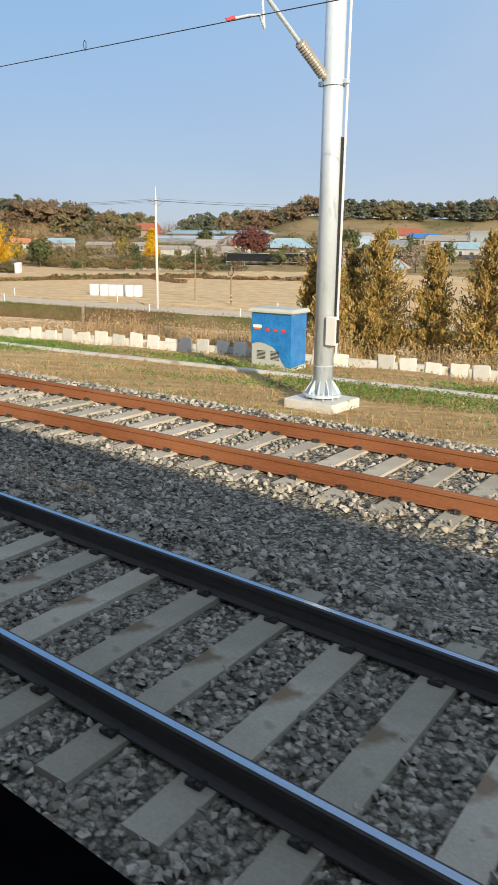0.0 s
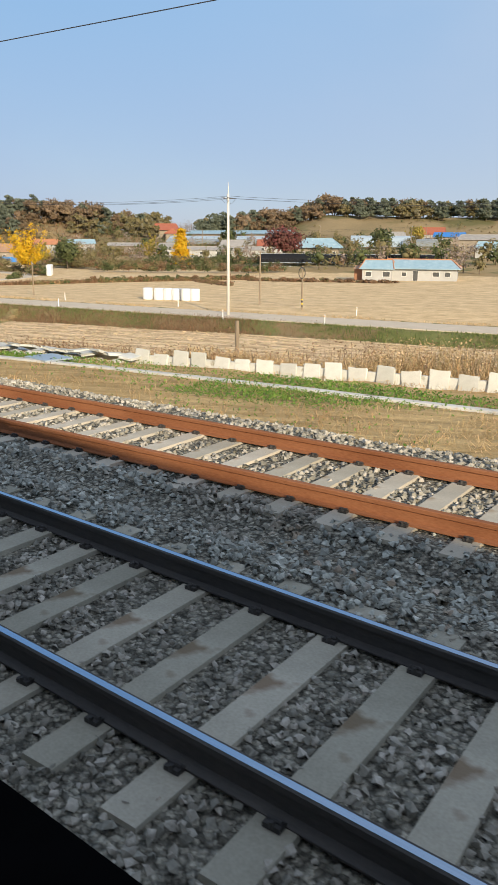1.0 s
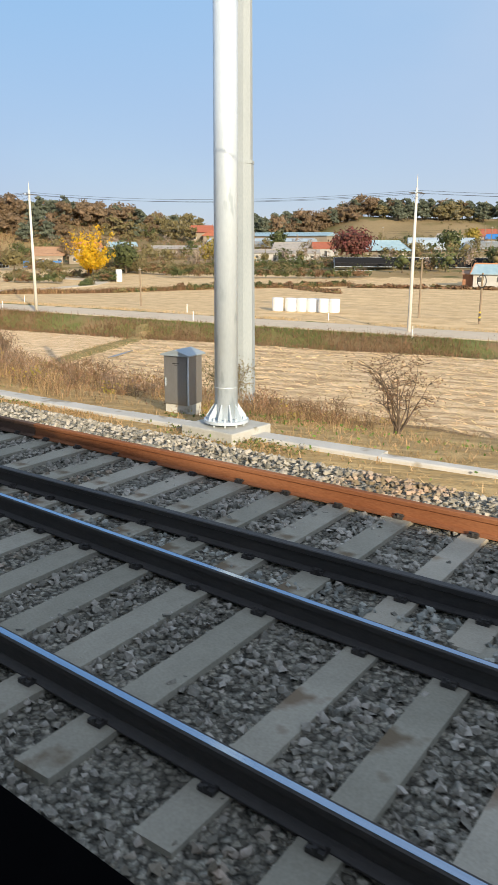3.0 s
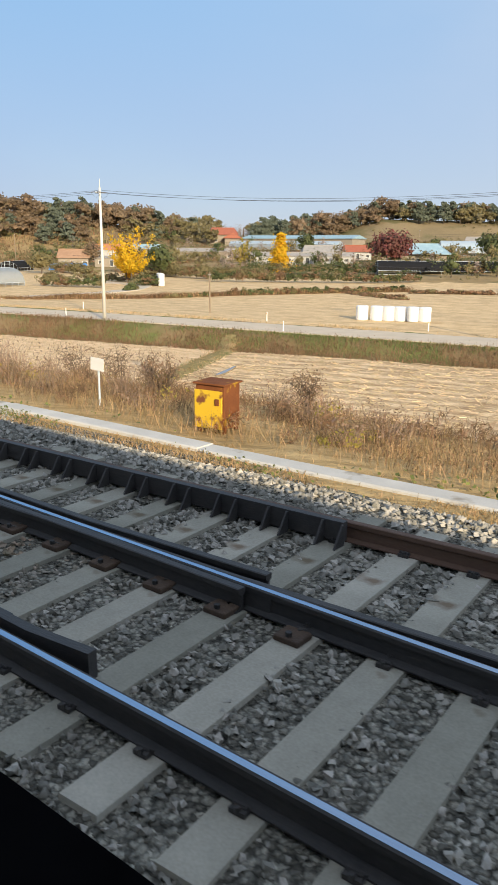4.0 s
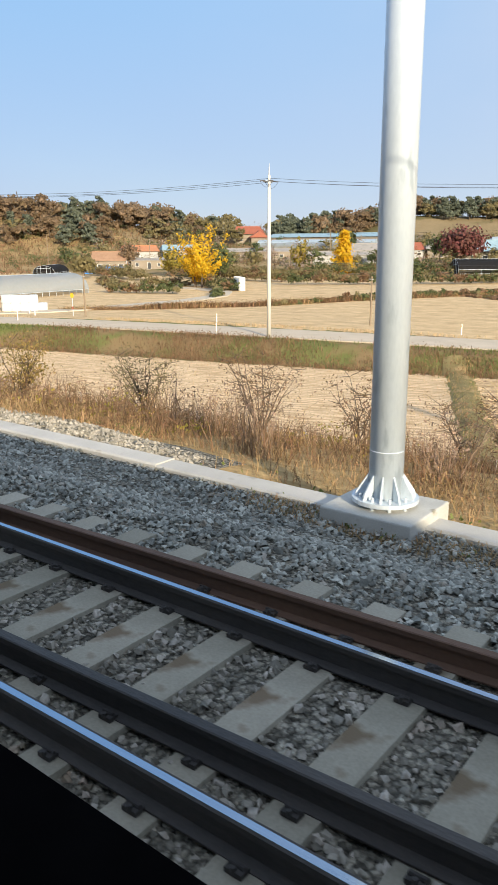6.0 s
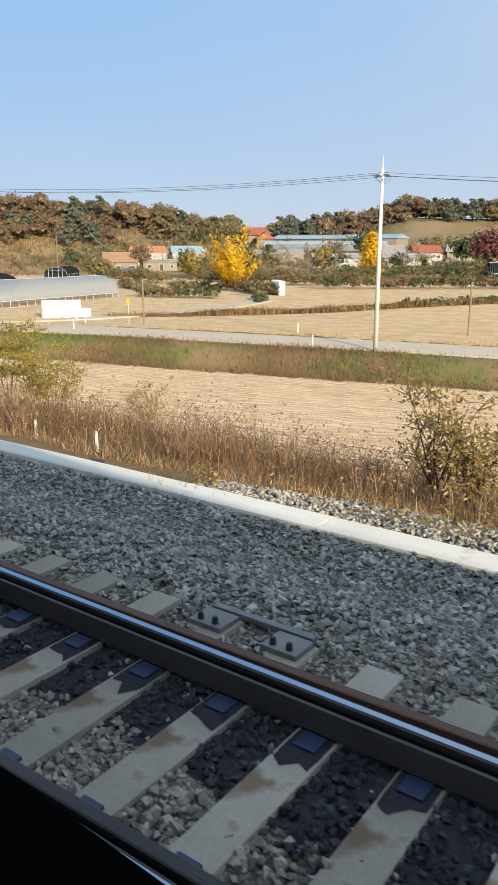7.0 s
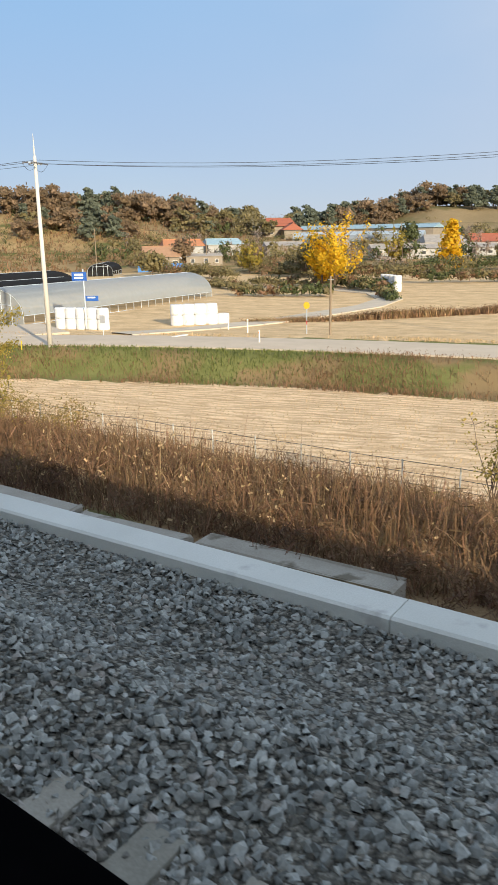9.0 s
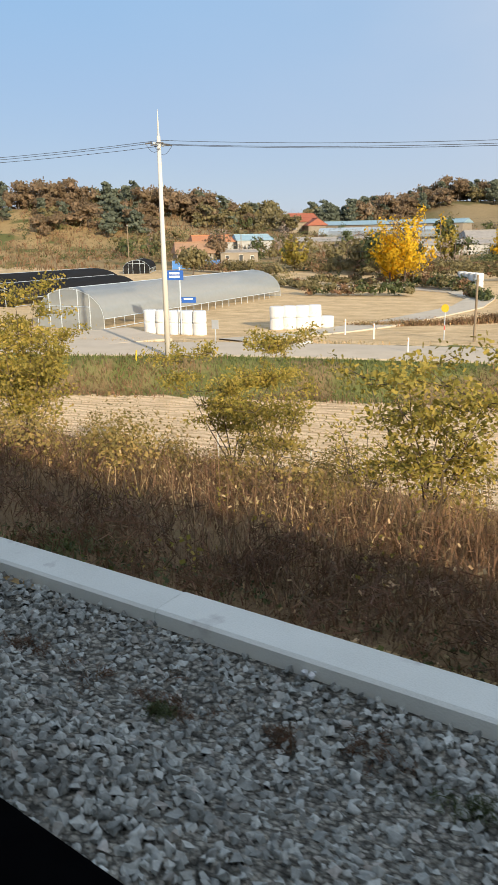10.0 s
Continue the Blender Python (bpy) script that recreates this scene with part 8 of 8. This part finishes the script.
x, y, z = scatter(9000, -200, -30, lambda x: road_y(x) + 7.2, lambda x: road_y(x) + 9.5, 0, 0.0, 4.0, 0.3)
blades("far_verge", x, y, z, rng.uniform(0.15, 0.4, len(x)), 0.03, L_REED, "dry grass on the far verge of the road", "grass", 0.8)
q = rng.uniform(31.5, 59.2, 5200)
x, y = lerp(-q, [(-p[1], p[0]) for p in bund_pts]) + rng.normal(size=5200) * 0.5, q
blades("bund_grass", x[::3], y[::3], ground_z(x, y)[::3] + 0.08, rng.uniform(0.1, 0.3, len(x[::3])), 0.02, L_GRASS, "green grass on the bund", "grass", 0.9)
x, y = np.delete(x, slice(0, None, 3)), np.delete(y, slice(0, None, 3))
blades("bund_hay", x, y, ground_z(x, y) + 0.08, rng.uniform(0.1, 0.35, len(x)), 0.02, L_HAY, "tan dry grass on the bund", "grass", 0.9)
# straw on the near fields
x, y, z = scatter(30000, -112, -25, lambda x: bank_top(x) + 14.5, lambda x: road_y(x) - 6.0, 0, -9, 1)
k = (x > -87.6 - 0.475 * (y - 39.9)) & (np.sin((y - 0.18 * x) * 7.4 + 1.2 * np.sin(x * 0.5)) + rng.normal(size=len(x)) * 0.5 > 0.1)
x, y, z = x[k], y[k], z[k]
n = len(x)
a = rng.normal(0, 0.5, n)
ax = np.stack([np.cos(a), np.sin(a), rng.normal(0, 0.25, n)], 1) * rng.uniform(0.10, 0.30, n)[:, None]
ay = np.stack([-np.sin(a), np.cos(a), np.abs(rng.normal(0, 0.5, n))], 1) * rng.uniform(0.012, 0.035, n)[:, None]
tagged(finish("loose_straw", quads("loose_straw", np.stack([x, y, z + 0.10], 1), ax, ay), L_STRAW), "loose straw lying in swathes on the rice field", "straw", kind="stuff")
rows_y = np.arange(26, 52, 0.30)
xx, yy = np.meshgrid(np.arange(-175, -84, 0.34), rows_y)
xx, yy = (xx + rng.normal(0, 0.05, xx.shape)).ravel(), yy.ravel()
yy = yy + 0.31 * (xx + 130) * 0.9 + rng.normal(0, 0.03, len(xx))
k = (yy > bank_top(xx) + 18.9) & (yy < road_y(xx) - 5.9) & (xx < -89.6 - 0.475 * (yy - 39.9))
xx, yy = xx[k], yy[k]
blades("stubble", xx, yy, ground_z(xx, yy) - 0.02, rng.uniform(0.07, 0.15, len(xx)), 0.026, L_REED, "rows of short rice stubble", "stubble", 0.5)


# ---- saplings and bushes on the bank ----
def sapling(x, y, h, w, n, leaf, label, stems=5, size=0.05, fronds=True):
    e = thing("sapling", label, "bush", (x, y, gz(x, y)), 0, "bank saplings")
    bm = B()
    tips = []
    for s in range(stems):
        a = rng.uniform(0, math.tau)
        p = Vector((rng.normal() * 0.08, rng.normal() * 0.08, -0.1))
        hh = h * rng.uniform(0.65, 1.0)
        for i in range(4):
            q = Vector((math.cos(a) * w * 0.4 * ((i + 1) / 4) ** 1.3 + rng.normal() * 0.05, math.sin(a) * w * 0.4 * ((i + 1) / 4) ** 1.3 + rng.normal() * 0.05, hh * (i + 1) / 4))
            tube(bm, p, q, 0.022 * (1 - 0.2 * i), 0.022 * (0.8 - 0.2 * i), 5, False)
            if i:
                for _ in range(3):
                    b = rng.uniform(0, math.tau)
                    t = q + Vector((math.cos(b) * w * 0.22, math.sin(b) * w * 0.22, rng.uniform(-0.05, 0.3)))
                    tube(bm, q, t, 0.008, 0.004, 4, False)
                    tips.append((q, t))
            p = q
    part("branch", bm, M_BARK, e)
    if n:
        n = int(n * 2.2)
        idx_ = rng.integers(0, len(tips), n)
        u = rng.uniform(0.2, 1.25, n)[:, None]
        A = np.array([list(t[0]) for t in tips])[idx_]
        C = np.array([list(t[1]) for t in tips])[idx_]
        c = A + (C - A) * u + rng.normal(size=(n, 3)) * np.array([0.11, 0.11, 0.09])
        finish("foliage", quads("foliage", *leaf_quads(c, size, 0.5)), leaf, e)
    return e


SAP = "locust sapling with yellow-green leaves on the weedy bank"
for x, y, h, w, n in ((-113.76, 20.05, 3.8, 3.0, 2400), (-111.57, 19.64, 3.0, 2.8, 1600), (-109.9, 19.22, 2.8, 2.4, 900), (-117.2, 20.67, 2.3, 1.8, 500), (-119.18, 21.09, 2.5, 1.6, 350), (-104.69, 19.12, 1.8, 1.5, 300),
                      (-139.0, 19.5, 3.9, 3.9, 4600), (-137.2, 18.6, 2.8, 2.4, 1500), (-131.2, 13.5, 3.0, 2.6, 1900), (-143.2, 16.0, 4.2, 3.2, 4600), (-141.0, 14.2, 2.6, 2.2, 1600), (-133.8, 17.0, 1.8, 1.6, 400)):
    sapling(x, y, h, w, n, L_SAPL, SAP, 9, 0.036)
for x, y, h, w, n in ((-83.8, 13.5, 1.9, 1.8, 260), (-81.5, 14.0, 1.7, 1.6, 200), (-87.5, 13.6, 1.9, 1.7, 500), (-78.8, 15.5, 1.7, 1.5, 60), (-75.8, 15.0, 1.8, 1.5, 60), (-73.4, 15.5, 1.8, 1.6, 160), (-80.5, 17.5, 2.0, 1.8, 60), (-69, 16.5, 1.5, 1.4, 60), (-66.5, 16.0, 1.5, 1.2, 0), (-64.0, 15.2, 1.1, 1.0, 60), (-62, 13.5, 0.8, 0.8, 0), (-58.5, 15.0, 0.8, 0.9, 0), (-43.2, 14.5, 1.6, 1.6, 300), (-47.8, 14.2, 1.2, 1.2, 500), (-40, 15.6, 1.3, 1.5, 200)):
    sapling(x, y, h, w, n + 350, L_WEED if n < 400 else L_OLIVE, "nearly leafless brown bush on the weedy bank", 12, 0.02)

for x, y, h, w in ((-90.9, 10.3, 1.8, 1.2), (-90.2, 10.0, 1.3, 0.9), (-88.9, 10.9, 1.5, 1.1)):
    sapling(x, y, h, w, 600, L_GOLD, "tall bush overgrown with brown-green vines behind the gravel strip", 9, 0.026)

# ---- tufts growing in the ballast ----
def tuft(x, y, r, leaf, label):
    e = cluster_of([(x + rng.normal() * r, y + rng.normal() * r * 0.6, gz(x, y) - 0.03, "round", rng.uniform(0.06, 0.14), rng.uniform(0.12, 0.24), 40) for _ in range(9)], "ballast_tuft", leaf, label, "weeds", 0.03, False, True)
    return e


for x, y, r in ((-122.0, 5.87, 0.10), (-125.3, 6.35, 0.14), (-124.9, 6.67, 0.08), (-130.7, 6.4, 0.26), (-130.2, 6.42, 0.2), (-129.4, 6.45, 0.10), (-131.6, 6.3, 0.12), (-128.9, 6.6, 0.12)):
    tuft(x, y, r, L_STALK, "dark dead weeds between ballast stones")
for x, y, r in ((-122.6, 5.9, 0.06), (-130.2, 6.2, 0.07), (-128.2, 6.45, 0.09), (-99.1, 6.0, 0.04)):
    tuft(x, y, r, L_GREEN, "small dark green tuft between ballast stones")

# ---- ballast stones ----
def stones(n, x0, x1, y_lo, y_hi, s0, s1, lift=0.0):
    x = rng.uniform(x0, x1, n)
    lo, hi = y_lo(x), y_hi(x)
    y = lo + (hi - lo) * rng.random(n)
    ok = np.ones(n, bool)
    S = np.array(SLEEPERS)
    order = np.argsort(S[:, 0])
    S = S[order]
    i = np.searchsorted(S[:, 0], x)
    for off in range(-4, 4):
        j = np.clip(i + off, 0, len(S) - 1)
        on = (np.abs(x - S[j, 0]) < S[j, 3] - 0.012) & (np.abs(y - S[j, 1]) < S[j, 2] - 0.03)
        buried = (y > YB + 0.32) & (y < bed_edge(x) - 0.95 - GAUGE - 0.3) & (x > -44)
        buried |= (x < -103.5) & (y > YB + 0.25)
        ok &= ~(on & (rng.random(n) > np.where(buried, 0.75, 0.035)))
    for ry_ in (YA, YB):
        ok &= np.abs(y - ry_) > 0.085
    fr_ = np.where(x > -57, 5.05 + 0.0565 * (x + 57), YB + 0.035 + 1.195 * np.clip((x + 99) / 42, 0, 1) ** 2)
    ok &= (np.abs(y - fr_) > 0.085) & (np.abs(y - fr_ + GAUGE) > 0.085)
    x, y, fr_ = x[ok], y[ok], fr_[ok]
    n = len(x)
    z = ground_z(x, y) + lift + rng.uniform(-0.008, 0.024, n) + 0.012 * wob(x, y, 0.6, 0.3)
    size = rng.uniform(s0, s1, n)
    ring = [(-60, 1.15, -0.8), (30, 1.05, -0.8), (120, 1.1, -0.8), (210, 1.05, -0.8), (-15, 0.85, 0.5), (80, 0.75, 0.62), (195, 0.8, 0.55)]
    form = np.array([(r * math.cos(radians(a)), r * math.sin(radians(a)), h) for a, r, h in ring])
    f = np.array([[4, 5, 6], [0, 1, 4], [1, 5, 4], [1, 2, 5], [2, 6, 5], [2, 3, 6], [3, 4, 6], [3, 0, 4]])
    nv = 7
    v = form[None] * rng.uniform(0.65, 1.2, (n, 1, 3))
    v[:, 4:, :2] += rng.normal(size=(n, 1, 2)) * 0.2
    v += rng.normal(size=(n, nv, 3)) * 0.19
    q = np.stack([np.ones(n), rng.normal(size=n) * 0.36, rng.normal(size=n) * 0.36, np.zeros(n)], 1)
    q /= np.linalg.norm(q, axis=1)[:, None]
    half = rng.uniform(0, math.pi, n)
    spin = np.stack([np.cos(half), np.sin(half)], 1)
    q = np.stack([q[:, 0] * spin[:, 0], q[:, 1] * spin[:, 0] + q[:, 2] * spin[:, 1], q[:, 2] * spin[:, 0] - q[:, 1] * spin[:, 1], q[:, 0] * spin[:, 1]], 1)
    w_, a, b, c = q.T
    Rm = np.stack([np.stack([1 - 2 * (b * b + c * c), 2 * (a * b - c * w_), 2 * (a * c + b * w_)], 1), np.stack([2 * (a * b + c * w_), 1 - 2 * (a * a + c * c), 2 * (b * c - a * w_)], 1), np.stack([2 * (a * c - b * w_), 2 * (b * c + a * w_), 1 - 2 * (a * a + b * b)], 1)], 1)
    v = np.einsum("nij,nkj->nki", Rm, v) * (size * 0.5)[:, None, None] + np.stack([x, y, z], 1)[:, None]
    oily = (x > TOE - 2) & (x < TOE + 12) & (y > YB - 0.75 + 0.2 * wob(x, y, 0.5, 1.0)) & (y < YB + 0.1) & (rng.random(n) < 0.97)
    fresh = np.where(x < -58, y > fr_ + 0.25 + 0.1 * wob(x, y, 0.8, 2.2), (x < -15 + 3 * wob(x, y, 1.1, 0.7)) & (x > -44) & (y > YB + 0.2) & (y < fr_ - GAUGE))
    fresh = fresh & (rng.random(n) < 0.9) & (y < kerb_y(x) + 0.3)
    return v.reshape(n, nv * 3), f, nv, np.where(oily, 2, np.where(fresh, 1, 0))


sets = [stones(86000, -114, 1.0, lambda x: np.full_like(x, 0.95), lambda x: np.full_like(x, 4.4), 0.036, 0.064),
        stones(62000, -66, 1.0, lambda x: np.full_like(x, 4.4), lambda x: np.minimum(bed_edge(x) + 1.5, kerb_y(x)), 0.044, 0.078),
        stones(70000, -142, -60, lambda x: np.full_like(x, 4.4), lambda x: kerb_y(x) - 0.0, 0.041, 0.073),
        stones(8000, -142, -114, lambda x: np.full_like(x, 3.9), lambda x: np.full_like(x, 4.4), 0.041, 0.073),
        stones(6500, -99.5, -86.5, lambda x: np.full_like(x, YA + 0.1), lambda x: np.full_like(x, YB - 0.05), 0.036, 0.06),
        stones(5200, -93.5, -81, lambda x: kerb_y(x) + 0.42, lambda x: kerb_y(x) + 1.45 + 0.25 * wob(x, x * 0.3, 1.1, 0.4), 0.035, 0.07, 0.04)]
for want, name, material, label in ((0, "ballast", M_STONE, "crushed grey ballast stones with rust-brown patches"), (1, "fresh_ballast", M_FRESH, "clean blue-grey crushed ballast on the shoulder"), (2, "oily_ballast", M_OILY, "oil-blackened ballast stones between the switch blades")):
    V, Fs, o = [], [], 0
    for v, f, nv, sort in sets:
        pick = v[sort == want]
        V.append(pick.reshape(-1, 3))
        Fs.append((np.arange(len(pick))[:, None, None] * nv + f).reshape(-1, 3) + o)
        o += len(pick) * nv
    me = mesh_from(name, np.concatenate(V), 3, np.concatenate(Fs))
    worn = np.repeat(rng.random(o // 7) < 0.3, 8)      # some of the stones have rounded edges
    me.polygons.foreach_set("use_smooth", worn)
    tagged(finish(name, me, material), label, "ballast", kind="stuff")

rub = []
for _ in range(90):
    x = rng.uniform(-36, -26)
    y = float(lerp(x, wall_pts)) + rng.normal() * 0.45
    r = rng.uniform(0.05, 0.17)
    v = LUMP_V * (1 + rng.normal(size=(len(LUMP_V), 1)) * 0.2) * np.array([r * 1.3, r, r * 0.6]) + np.array([x, y, gz(x, y) + r * 0.25])
    rub.append(v)
Fr = np.concatenate([LUMP_F + k * len(LUMP_V) for k in range(len(rub))])
tagged(finish("rubble", mesh_from("rubble", np.concatenate(rub), 3, Fr), M_OLDC), "broken concrete rubble beside the fallen slabs", "rubble", kind="stuff")

for k in range(7):
    x, y = -129.66 + rng.normal() * 0.12, 7.2 + rng.normal() * 0.1
    v = LUMP_V * (1 + rng.normal(size=(len(LUMP_V), 1)) * 0.2) * 0.028
    scrap = finish("white_scrap", mesh_from("white_scrap", v + np.array([0, 0, 0.02]), 3, LUMP_F), M_WHITE)
    scrap.location = (x, y, gz(x, y) + 0.03)
    tagged(scrap, "small crumpled white scrap among the weeds", "litter", "white scraps")
